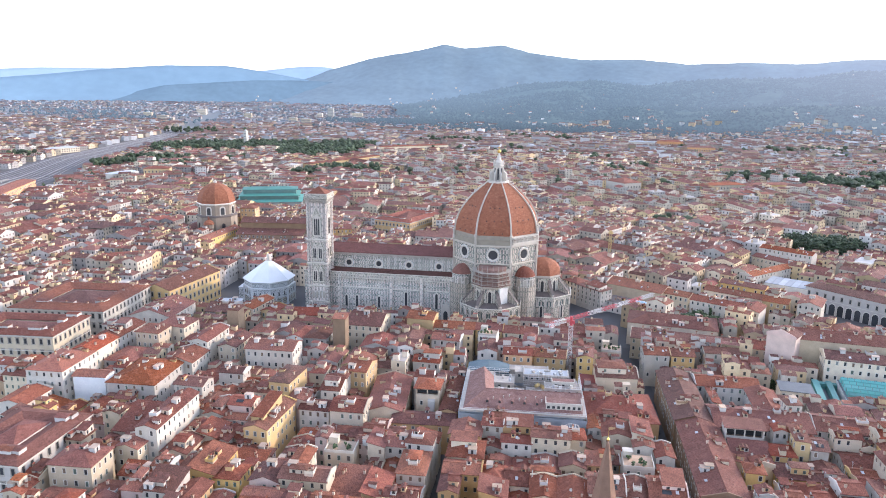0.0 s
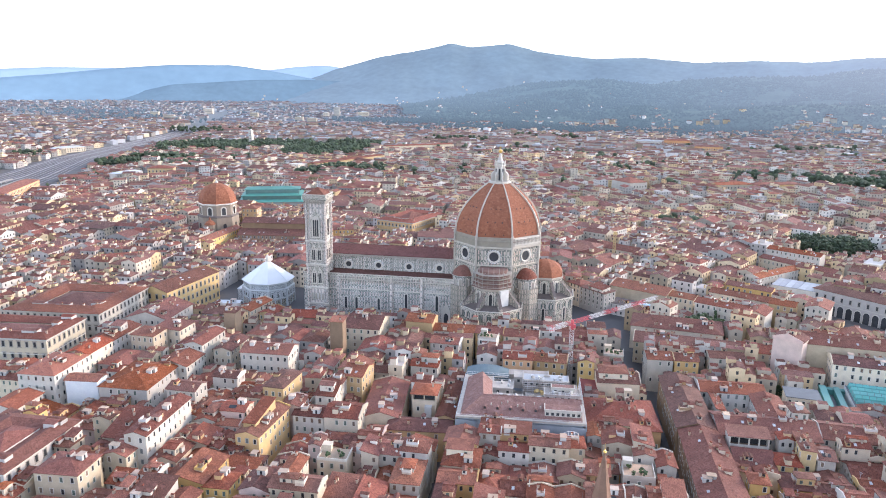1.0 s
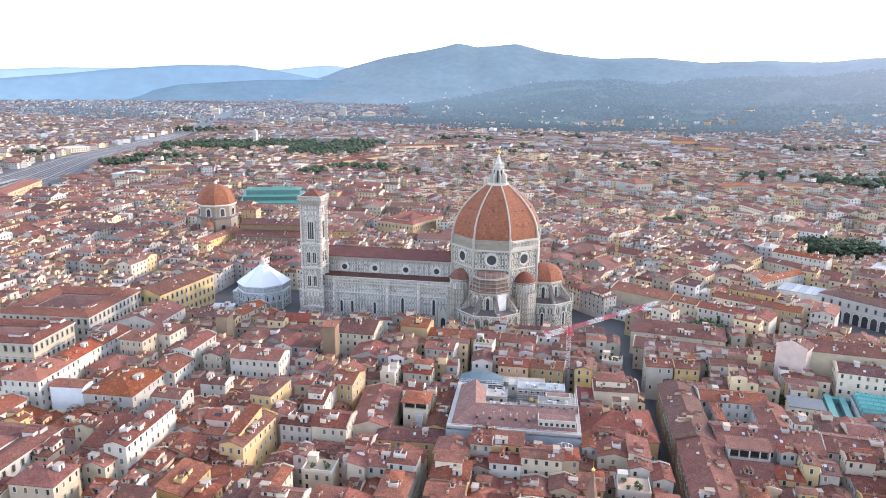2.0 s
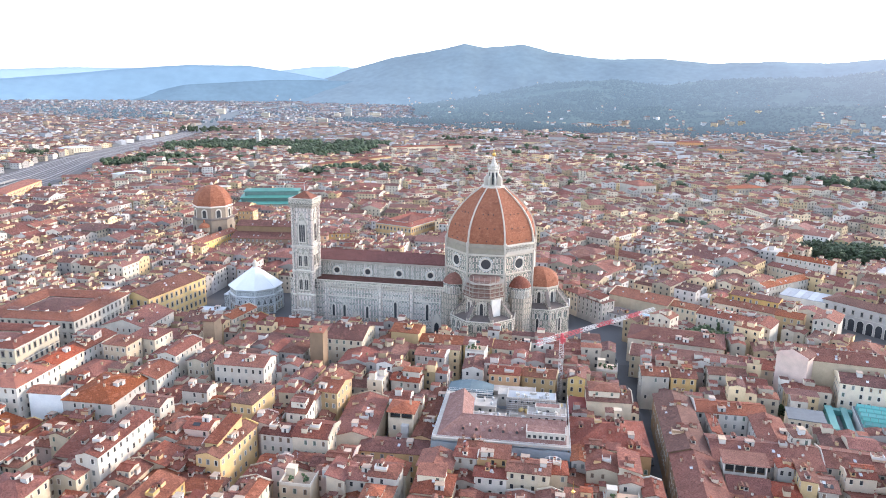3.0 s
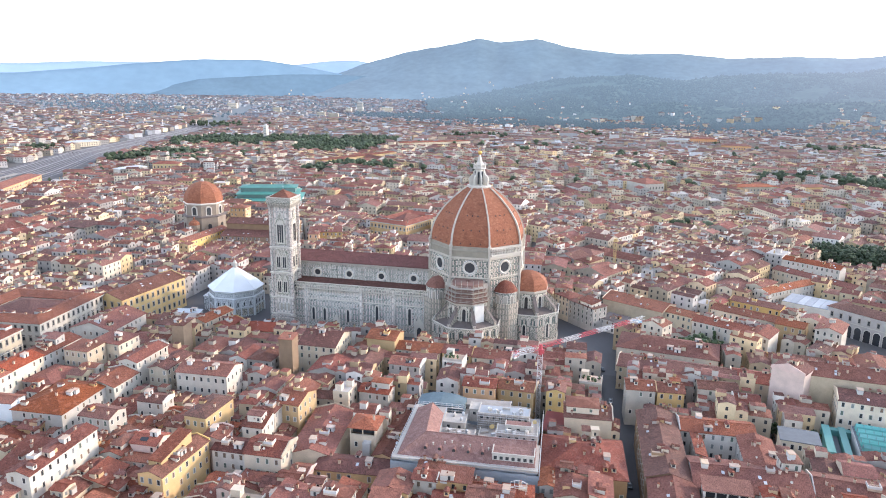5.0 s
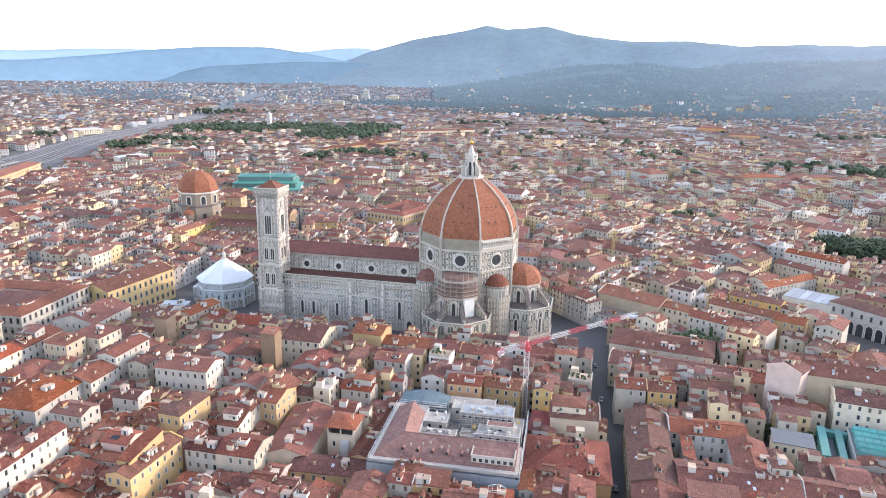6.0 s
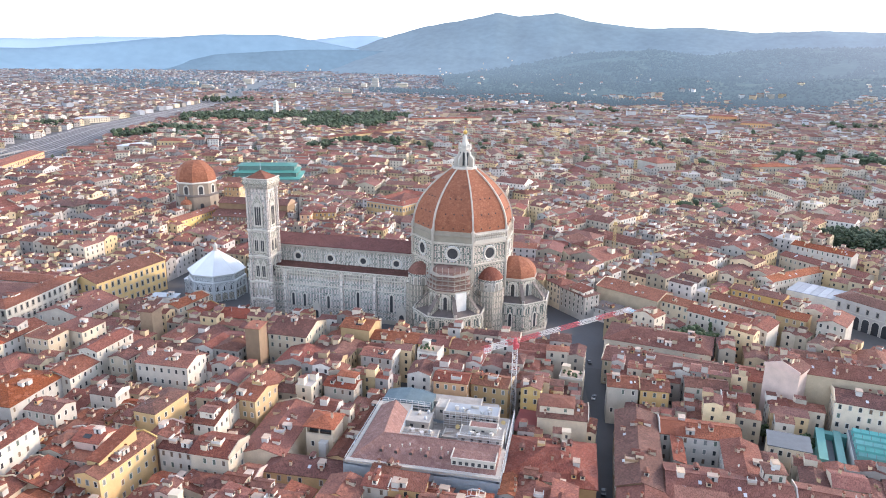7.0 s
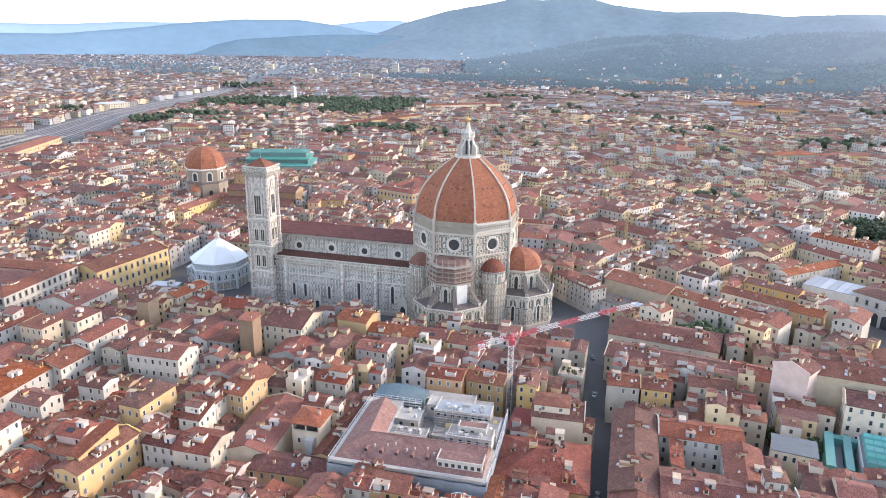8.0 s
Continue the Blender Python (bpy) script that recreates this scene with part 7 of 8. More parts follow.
def arcade_hall(x, y, w, d, h, rot):
    """A long hall over a round-arched portico."""
    o = part("arcaded_hall", Build().box(-w / 2, -d / 2, -0.2, w / 2, d / 2, h), PLASTER["grey"], None, "", pose(x, y, 0, 0, 0, rot))
    tagged(o, "Long grey hall with a row of dark round arches", "building")
    rb, _ = roof_build("hip", w, d, 0.28, 0.8)
    part("roof", rb, ROOF_OLD, o, "", pose(0, 0, h))
    n = int(w / 5.2)
    part("string_course", Build().box(-w / 2, -d / 2 - 0.25, h * 0.56, w / 2, -d / 2 + 0.02, h * 0.56 + 0.4), TRIM, o)
    for k in range(n):
        px = -w / 2 + (k + 0.5) * w / n
        a = part("arch", Build().sweep(arch(4.6, h * 0.5, False), -0.2, 0.05), TRIM, o, "", pose(px, -d / 2, 0))
        # dark plate for the portico's shade, the bay is not cut
        part("opening", Build().sweep(arch(3.8, h * 0.47, False), -0.24, 0.0), DARK, a, "dark portico bay")
        part("window", GRAND_WINDOW, None, o, "", pose(px, -d / 2, h * 0.66))
    keep_along(x, y, w, d, rot)


arcade_hall(211.0, 491.5, 60.0, 16.0, 16.0, -45.0)
keep_along(196.0, 476.0, 60.0, 14.0, -45.0)
keep(182, 450, 216, 476)


def lattice_mast(x, y, h):
    """A slim yellow site mast of four posts with rungs and braces."""
    m = tagged(new("site_mast"), "Slim yellow lattice mast over the rooftops", "mast")
    m.matrix_world = pose(x, y, 0)
    b = Build()
    n = int(h / 2)
    for sx, sy in ((-1, -1), (1, -1), (1, 1), (-1, 1)):
        b.beam((sx, sy, 0), (sx, sy, h), 0.25)
        for k in range(n):
            tx, ty = -sy, sx
            b.beam((sx, sy, k * 2), (tx, ty, k * 2), 0.16).beam((sx, sy, k * 2), (tx, ty, k * 2 + 2), 0.14)
    part("mast", b, CHUTE, m)
    part("platform", Build().box(-1.8, -1.8, h, 1.8, 1.8, h + 0.4).box(-1.2, -1.2, h + 0.4, 1.2, 1.2, h + 2.2), CHUTE, m)
    part("base", Build().box(-1.8, -1.8, -0.2, 1.8, 1.8, 0.8), GREY_MARBLE, m, "concrete base")
    keep(x - 3, y - 3, x + 3, y + 3)


lattice_mast(57.5, 597.0, 29.0)


# ---- trees ----
def clump(b, x, y, z, r, rng, slot=0):
    """A small uneven tuft of leaves."""
    t = (1 + 5 ** 0.5) / 2
    P = [(-1, t, 0), (1, t, 0), (-1, -t, 0), (1, -t, 0), (0, -1, t), (0, 1, t), (0, -1, -t), (0, 1, -t), (t, 0, -1), (t, 0, 1), (-t, 0, -1), (-t, 0, 1)]
    F = [(0, 11, 5), (0, 5, 1), (0, 1, 7), (0, 7, 10), (0, 10, 11), (1, 5, 9), (5, 11, 4), (11, 10, 2), (10, 7, 6), (7, 1, 8), (3, 9, 4), (3, 4, 2), (3, 2, 6), (3, 6, 8), (3, 8, 9), (4, 9, 5), (2, 4, 11), (6, 2, 10), (8, 6, 7), (9, 8, 1)]
    k = r / 1.9
    b.add([(x + p[0] * k * rng.uniform(0.6, 1.35), y + p[1] * k * rng.uniform(0.6, 1.35), z + p[2] * k * rng.uniform(0.5, 1.1)) for p in P], F, slot)


def tree(x, y, h, rng, tall=False, z=0.0):
    t = tagged(new("tree"), "Dark green cypress rising between the roofs" if tall else "Broad leafy green tree in a courtyard", "tree", "courtyard trees")
    t.matrix_world = pose(x, y, z)
    b = Build().turned(0, 0, [(0.35, -0.2), (0.28, h * 0.3), (0.12, h * 0.62)], 7)
    if not tall:
        for k in range(5):
            a = k * 1.257 + rng.uniform(-0.4, 0.4)
            b.beam((0, 0, h * 0.3), (math.cos(a) * h * 0.25, math.sin(a) * h * 0.25, h * 0.62), 0.16)
    part("trunk", b, BARK, t)
    c = Build()
    for k in range(70):
        f = rng.random()
        a = rng.uniform(0, 6.283)
        if tall:
            r = 0.13 * h * (1 - f) ** 0.7 * rng.random() ** 0.5
            clump(c, math.cos(a) * r, math.sin(a) * r, h * (0.1 + 0.88 * f), h * 0.05, rng)
        else:
            q = rng.random() ** 0.4
            e = math.acos(rng.uniform(-0.5, 1))
            R = h * 0.36 * q
            clump(c, math.cos(a) * math.sin(e) * R * 1.15, math.sin(a) * math.sin(e) * R * 1.15, h * 0.62 + math.cos(e) * R * 0.85, h * rng.uniform(0.06, 0.11), rng)
    part("crown", c, LEAF, t, "crown of many leaf tufts")


TR = random.Random(5)
for x, y, h, tall in ((91, 434, 15, False), (97, 435, 16, False), (103, 433, 15, False), (109, 434, 14, False), (100, 440, 15, False), (108.4, 446, 15, True), (120, 432, 8, False), (127, 429, 9, False), (134, 346, 9, False), (128, 350, 8, False), (119, 352, 8, False), (155, 515, 13, True), (-232, 560, 10, False), (196, 560, 9, False), (188, 566, 10, False)):
    tree(x, y, h, TR, tall)


def garden_terrace(x, y, w, d, h, rot, tint):
    """A house with a flat roof garden behind a low white parapet."""
    o = tagged(new("terrace_house"), f"{WORDS[tint].capitalize()} house with a planted roof terrace", "house", "terrace houses")
    o.matrix_world = pose(x, y, 0, 0, 0, rot)
    part("wall", Build().box(-w / 2, -d / 2, -0.2, w / 2, d / 2, h), PLASTER[tint], o)
    b = Build().box(-w / 2, -d / 2, h, w / 2, -d / 2 + 0.25, h + 1).box(w / 2 - 0.25, -d / 2 + 0.25, h, w / 2, d / 2, h + 1).box(-w / 2, -d / 2 + 0.25, h, -w / 2 + 0.25, d / 2, h + 1)
    part("parapet", b, PLASTER["white"], o)
    part("deck", Build().box(-w / 2 + 0.26, -d / 2 + 0.26, h + 0.004, w / 2 - 0.26, d / 2, h + 0.1), CHIM, o, "tiled terrace floor")
    part("stair_head", Build().box(-w / 2 + 0.3, d / 2 - 3, h + 0.1, -w / 2 + 3.6, d / 2 - 0.1, h + 2.7).box(-w / 2 + 0.2, d / 2 - 3.2, h + 2.7, -w / 2 + 3.8, d / 2, h + 2.9), PLASTER[tint], o)
    for k in range(6):
        px, py = TR.uniform(-0.4, 0.42) * w, TR.uniform(-0.4, 0.1) * d
        t = part("planter", Build().turned(0, 0, [(0.35, 0), (0.5, 0.6)], 8), CHIM, o, "clay pot with a green shrub", pose(px, py, h + 0.1))
        c = Build()
        for _ in range(7):
            clump(c, TR.uniform(-0.5, 0.5), TR.uniform(-0.5, 0.5), TR.uniform(0.8, 1.9), TR.uniform(0.35, 0.6), TR)
        part("shrub", c, LEAF, t, "leafy green shrub")
    for k in range(max(2, int(w / 3.2))):
        for z in (h - 2.9, h - 6.5):
            part("window", WINDOWS[(k + 1) % 4], None, o, "", pose(-w / 2 + (k + 0.5) * w / max(2, int(w / 3.2)), -d / 2, z))
    keep(x - w / 2, y - d / 2, x + w / 2, y + d / 2)
    STAND_OUT.append((x, y, w, d, max(h, 16.1), 4.0))


garden_terrace(41.5, 364.0, 10.0, 10.0, 14.0, -4.0, "cream")
garden_terrace(-24.0, 369.0, 10.0, 9.0, 16.6, -6.0, "white")
garden_terrace(42.0, 246.0, 11.0, 10.0, 15.0, 0.0, "white")
garden_terrace(-67.0, 236.0, 11.0, 9.0, 16.0, 2.0, "cream")


def grove(name, label, spots, rng, size, mat=None, pieces=3, fine=1.0):
    b = Build()
    for x, y, c, d, n in spots:
        for _ in range(n):
            a, r = rng.uniform(0, 6.283), math.sqrt(rng.random())
            px, py = x + c * r * math.cos(a), y + d * r * math.sin(a)
            s = rng.uniform(0.7, 1.3) * size
            gz = land(px, py)
            for _k in range(pieces):
                clump(b, px + rng.uniform(-1, 1) * s, py + rng.uniform(-1, 1) * s, gz + s * rng.uniform(0.8, 2.9), s * rng.uniform(0.6, 1.0) * fine, rng)
    tagged(part(name, b, mat or LEAF_FAR), label, "trees", kind="stuff")


grove("park_trees", "Dark green park trees among the roofs", [(-800, 1500, 75, 110, 430), (-690, 1530, 75, 110, 420), (-595, 1560, 45, 95, 230), (-490, 1480, 85, 150, 620), (-470, 1650, 70, 50, 160), (-771, 1150, 26, 40, 50), (-720, 1215, 70, 55, 130), (-650, 1140, 40, 30, 60), (-592, 1250, 30, 22, 40), (-380, 1085, 20, 28, 45), (-315, 1150, 75, 18, 110), (345, 1205, 75, 26, 140), (470, 1160, 80, 42, 190), (590, 1250, 120, 40, 150), (76, 1476, 26, 22, 45), (117, 1265, 18, 14, 24), (165, 1318, 34, 14, 40), (135, 768, 26, 9, 34), (-1010, 1230, 30, 24, 40)], random.Random(8), 4.6)
grove("square_trees", "Broad dark green trees of a planted square", [(258, 693, 35, 22, 300)], random.Random(10), 4.0, None, 12, 0.36)
grove("wood_edge", "Dark green woods at the foot of the hills", [(250, 2420, 700, 150, 700), (800, 2520, 420, 150, 420), (-420, 2640, 330, 130, 480), (-40, 2340, 260, 70, 300), (600, 2180, 420, 100, 150), (-500, 2250, 420, 130, 130), (-760, 2660, 120, 60, 120), (-1500, 2400, 300, 160, 130), (-1900, 2700, 400, 200, 200)], random.Random(9), 5.0, LEAF_HAZED)
grove("avenue_trees", "Green trees along the outer avenues", [(300, 1500, 500, 250, 70), (-100, 1300, 500, 300, 60), (1050, 1950, 260, 90, 160), (-1050, 2000, 160, 30, 60), (0, 2000, 120, 25, 60), (-250, 1850, 90, 20, 50), (600, 1750, 160, 40, 70)], random.Random(14), 5.0)


# ---- railway and far landmarks ----
def strip(x0, y0, x1, y1, w, z, mat, name, label):
    dx, dy = x1 - x0, y1 - y0
    L = math.hypot(dx, dy)
    nx, ny = -dy / L * w / 2, dx / L * w / 2
    b = Build().add([(x0 - nx, y0 - ny, z), (x0 + nx, y0 + ny, z), (x1 + nx, y1 + ny, z), (x1 - nx, y1 - ny, z)], [(3, 2, 1, 0)])
    b.add([(x0 - nx, y0 - ny, z - 1), (x0 + nx, y0 + ny, z - 1), (x1 + nx, y1 + ny, z - 1), (x1 - nx, y1 - ny, z - 1), (x0 - nx, y0 - ny, z), (x0 + nx, y0 + ny, z), (x1 + nx, y1 + ny, z), (x1 - nx, y1 - ny, z)], [(0, 1, 5, 4), (3, 0, 4, 7), (1, 2, 6, 5)])
    return tagged(part(name, b, mat), label, "railway", kind="structure")


LINE = [(-700, 640, 150), (-767, 843, 135), (-813, 990, 120), (-918, 1243, 95), (-978, 1500, 86), (-1079, 1895, 66), (-1277, 2418, 50), (-1480, 2950, 40)]
for (xa, ya, wa), (xb, yb, wb) in zip(LINE, LINE[1:]):
    strip(xa, ya, xb, yb, (wa + wb) / 2, 0.5, RAIL, "railway", "Broad grey railway ballast between the houses")
b = Build()
for k in range(12):
    o = -0.42 + k * 0.076
    for (xa, ya, wa), (xb, yb, wb) in zip(LINE[:-2], LINE[1:-1]):
        b.beam((xa + o * wa, ya, 0.7), (xb + o * wb, yb, 0.7), 1.6 if k % 4 == 1 else 0.6)
tagged(part("rails", b, STEEL_RAIL), "Dark steel rails along the railway", "rails", kind="structure")


def platform_roof(x, y, length, rot):
    p = part("platform_roof", Build().box(-length / 2, -3.2, 4.6, length / 2, 3.2, 5.2), STONE, None, "", pose(x, y, 0, 0, 0, rot))
    tagged(p, "Long pale canopy over a railway platform", "canopy", "platform canopies")
    part("platform", Build().box(-length / 2, -2.6, -0.2, length / 2, 2.6, 1.4), PAVE, p)
    for k in range(int(length / 14)):
        part("post", Build().box(-0.25, -0.25, 1.4, 0.25, 0.25, 4.6), METAL, p, "", pose(-length / 2 + 7 + k * 14, 0, 0))


for k in range(5):
    platform_roof(-806 + k * 19, 850 + k * 4, 150, 108)


def long_hall(x, y, w, d, h, rot, wall, roof, label, name="building"):
    o = part(name, Build().box(-w / 2, -d / 2, -1, w / 2, d / 2, h), wall, None, "", pose(x, y, land(x, y), 0, 0, rot))
    tagged(o, label, "building")
    for k in range(-4, 5):
        px, py = x + math.cos(radians(rot)) * w * k / 9, y + math.sin(radians(rot)) * w * k / 9
        keep(px - d / 2, py - d / 2, px + d / 2, py + d / 2)
    rb, _ = roof_build("hip", w, d, 0.26, 0.7, 0.3)
    part("roof", rb, roof, o, "", pose(0, 0, h))
    n = int(w / 5)
    for k in range(n):
        for z in (h * 0.2, h * 0.6):
            part("window", WINDOWS[0], None, o, "", pose(-w / 2 + (k + 0.5) * w / n, -d / 2, z) @ Matrix.Diagonal((1.5, 1, 1.5, 1)))
    return o


long_hall(-362, 1222, 190, 15, 17, 66, PLASTER["yellow"], ROOF_OLD, "Long yellow barrack building beside dark trees")
long_hall(290, 1815, 60, 24, 20, -8, PLASTER["orange"], ROOF_NEW, "Long orange apartment block")
long_hall(222, 1800, 62, 16, 18, -8, PLASTER["white"], METAL, "Long pale apartment block")
long_hall(-690, 815, 130, 24, 13, 112, PLASTER["orange"], ROOF, "Long orange railway building beside the tracks")
long_hall(-640, 985, 46, 16, 13, 70, PLASTER["white"], METAL, "White station hall with a flat roof")
long_hall(-1015, 1352, 66, 20, 10, 66, PLASTER["cream"], METAL, "Pale station depot with a flat metal roof")
long_hall(316, 1078, 74, 18, 14, 22, PLASTER["yellow"], ROOF, "Long yellow building beside park trees")
long_hall(250, 1062, 62, 20, 14, 22, PLASTER["cream"], ROOF_NEW, "Long cream building under a red roof beside park trees")
long_hall(341, 1690, 60, 26, 17, -10, PLASTER["orange"], ROOF_OLD, "Orange apartment block with flat fronts")
long_hall(-640, 1372, 150, 13, 9, 20, PLASTER["orange"], ROOF, "Long low orange building before the park")
long_hall(-295, 1530, 165, 15, 18, 38, PLASTER["cream"], ROOF, "Long cream building behind the park")
long_hall(-325, 500, 48, 15, 15, 33, PLASTER["cream"], ROOF_NEW, "Long cream house under a bright red roof")
long_hall(-613, 1038, 38, 24, 15, 20, PLASTER["yellow"], ROOF, "Square yellow villa among trees")
long_hall(108, 1030, 30, 40, 18, 35, PLASTER["white"], ROOF, "Pale church front with a gabled roof")
for x, y, w, h in ((-905, 2850, 24, 44), (-935, 2800, 22, 24), (-880, 2480, 34, 22), (-960, 2560, 30, 20), (-698, 1560, 7, 40), (-1200, 2700, 30, 24), (-1450, 2500, 40, 20), (-1380, 2420, 36, 18), (-820, 2950, 44, 20), (-1500, 2900, 40, 22), (-1600, 2650, 34, 20)):
    o = part("apartment_tower", Build().box(-w / 2, -8, -1, w / 2, 8, h), PLASTER["white"] if h > 38 else PLASTER["cream"], None, "", pose(x, y, land(x, y), 0, 0, 8))
    tagged(o, "Tall pale apartment tower over the far roofs", "tower block", "tower blocks")
    part("roof_room", Build().box(-w / 6, -4, h, w / 6, 4, h + 3), METAL, o)
    for k in range(int(h / 6)):
        part("window_band", Build().box(-w / 2 + 1, -8.06, k * 6 + 3, w / 2 - 1, -7.9, k * 6 + 4.4), SHUTTER_G, o)

def tuft(b, x, y, z, r, rng, slot=0):
    """A far tree crown: eight uneven facets."""
    k = len(b.v)
    for px, py, pz in ((1, 0, 0), (0, 1, 0), (-1, 0, 0), (0, -1, 0), (0, 0, 1), (0, 0, -0.8)):
        b.v.append((x + px * r * rng.uniform(0.6, 1.3), y + py * r * rng.uniform(0.6, 1.3), z + pz * r * rng.uniform(0.6, 1.1)))
    b.f += [(k + i, k + (i + 1) % 4, k + 4) for i in range(4)] + [(k + (i + 1) % 4, k + i, k + 5) for i in range(4)]
    b.s += [slot] * 8


def on_hill(rows, i, j, rng):
    p, q, r = Vector(rows[i][j]), Vector(rows[i + 1][j]), Vector(rows[i][j + 1])
    return p + (q - p) * rng.random() + (r - p) * rng.random()


W = random.Random(41)
b = Build()
for name, count, big in (("backdrop_wooded_hills", 15000, 10.0), ("backdrop_foothills", 9000, 5.2)):
    rows = RIDGES[name]
    for _ in range(count):
        i = min(len(rows) - 2, int(W.random() ** 1.2 * (len(rows) - 1)))
        c = on_hill(rows, i, W.randrange(len(rows[0]) - 1), W)
        if noise.noise(Vector((c.x * 0.0045, c.y * 0.0045, 7))) < 0.22 + 0.2 * W.random():
            tuft(b, c.x, c.y, c.z + 2, W.uniform(0.6, 1.3) * big, W)
tagged(part("hill_woods", b, LEAF_HAZED), "Dark green woods covering the near hillsides", "woods", kind="stuff")
V = random.Random(31)
b = Build()
# villa walls and tiles carry the hills' painted haze as a glow
VILLA = [flat_glow("hazed_villa_cream", (0.40, 0.35, 0.27), (0.40, 0.46, 0.52), 0.08, 0.22, 0.03, 0.2), flat_glow("hazed_villa_white", (0.45, 0.44, 0.43), (0.42, 0.47, 0.54), 0.08, 0.24, 0.03, 0.2), flat_glow("hazed_villa_tiles", (0.20, 0.11, 0.085), (0.36, 0.40, 0.46), 0.08, 0.22, 0.03, 0.25)]
for name, n, s0 in (("backdrop_wooded_hills", 200, 4.2), ("backdrop_foothills", 520, 4.6), ("backdrop_low_hill", 50, 4), ("backdrop_mountain", 120, 4)):
    rows = RIDGES[name]
    towns = [V.randrange(len(rows[0]) - 2) for _ in range(14)]
    for _ in range(n):
        i = min(len(rows) - 2, int(abs(V.gauss(0, 0.3 if name != "backdrop_mountain" else 0.14)) * len(rows)))
        j = min(len(rows[0]) - 2, max(0, V.choice(towns) + round(V.gauss(0, 2)))) if V.random() < 0.78 else V.randrange(len(rows[0]) - 1)
        c = on_hill(rows, i, j, V)
        w, h = V.uniform(0.5, 1.5) * s0, V.uniform(0.7, 1.2) * s0
        b.box(c.x - w, c.y - 6, c.z - 8, c.x + w, c.y + 6, c.z + h, V.choice((0, 0, 1)))
        if V.random() < 0.75:
            b.add([(c.x - w, c.y - 7, c.z + h + 0.1), (c.x + w, c.y - 7, c.z + h + 0.1), (c.x + w, c.y + 6, c.z + h + 3), (c.x - w, c.y + 6, c.z + h + 3)], [(0, 1, 2, 3)], 2)
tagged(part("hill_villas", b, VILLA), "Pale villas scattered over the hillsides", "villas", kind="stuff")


# ---- parked cars ----
def car(x, y, rot, paint, label):
    c = part("car", Build().loft([[(-0.85, -2.1, 0.35), (0.85, -2.1, 0.35), (0.85, 2.1, 0.35), (-0.85, 2.1, 0.35)], [(-0.9, -2.15, 0.6), (0.9, -2.15, 0.6), (0.9, 2.15, 0.6), (-0.9, 2.15, 0.6)], [(-0.85, -2.05, 0.92), (0.85, -2.05, 0.92), (0.85, 2.05, 0.92), (-0.85, 2.05, 0.92)]]), paint, None, "", pose(x, y, 0, 0, 0, rot))
    tagged(c, label, "car", "cars in the street")
    part("cabin", Build().loft([[(-0.8, -1.2, 0.92), (0.8, -1.2, 0.92), (0.8, 1.5, 0.92), (-0.8, 1.5, 0.92)], [(-0.65, -0.6, 1.45), (0.65, -0.6, 1.45), (0.65, 1.0, 1.45), (-0.65, 1.0, 1.45)]]), DARK, c, "dark glazed cabin")
    for px in (-0.8, 0.8):
        for py in (-1.35, 1.35):
            part("wheel", Build().loft([[(px + q, py + 0.33 * math.cos(k * 0.785), 0.33 + 0.33 * math.sin(k * 0.785)) for k in range(8)] for q in (-0.1, 0.1)]), ASPHALT, c)


car(57.5, 268, 2, METAL, "Grey car parked in the narrow street")
car(54.6, 283, 0, DARK, "Black car standing in the narrow street")
car(57.3, 300, 1, DARK, "Black car standing in the narrow street")
car(51.5, 372, -4, WHITE_STEEL, "White van-like car in the narrow street")
car(48.0, 410, 10, DARK, "Black car at the edge of the square")


# ---- town ----
XS = [-400, -338, -292, -226, -158, -92, -30, 57.4, 118, 182, 250, 320]
YS = [110, 162, 204, 248, 296]
CITY = random.Random(11)
MX = [-640, -560, -470, -400, -338, -280, -226, -158, -92, -30, 56, 118, 190, 262, 340, 420, 520, 620, 720]
MY = [297, 340, 374, 406, 428, 464, 500, 552, 610, 668, 730, 800]


LOW = [(104, 337, 152, 370, 14.5), (150, 338, 200, 352, 10.5), (86, 425, 114, 452, 8.0), (44, 446, 100, 484, 8.5), (176, 424, 240, 452, 8.0), (-285, 535, -212, 606, 8.0), (-185, 640, -95, 690, 7.5), (205, 612, 330, 668, 7.5)]     # low courtyards


def in_view(x, y, slack):
    return abs(x - 25 + 0.15 * y) < 0.74 * y + slack


def open_side(x, y, w, d, h):
    """Plots south and east of a house that stands out stay below its eaves."""
    for a, c, e, f, top in LOW:
        if a < x < e and c < y < f:
            h = min(h, top)
    for p, q, r, s, t, drop in STAND_OUT:
        if t > 16 and -r / 2 - 2 < x - p < r / 2 + w / 2 + (9 if r * s < 620 else 20) and -s / 2 - d / 2 - (9 if r * s < 620 else 20) < y - q < s / 2:
            h = min(h, max(9.0, t - drop))
    return h


def free_plots(x0, y0, x1, y1, rng, big):
    """Plots of a block, cut down where something already stands."""
    for a, b, c, e in lots(x0, y0, x1, y1, rng, big):
        stack = [(a, b, c, e)]
        while stack:
            a, b, c, e = stack.pop()
            w, d = c - a, e - b
            if is_free((a + c) / 2, (b + e) / 2, w, d, 0.5):
                yield a, b, c, e
            elif max(w, d) > 9:
                if w > d:
                    stack += [(a, b, (a + c) / 2, e), ((a + c) / 2, b, c, e)]
                else:
                    stack += [(a, b, c, (b + e) / 2), (a, (b + e) / 2, c, e)]


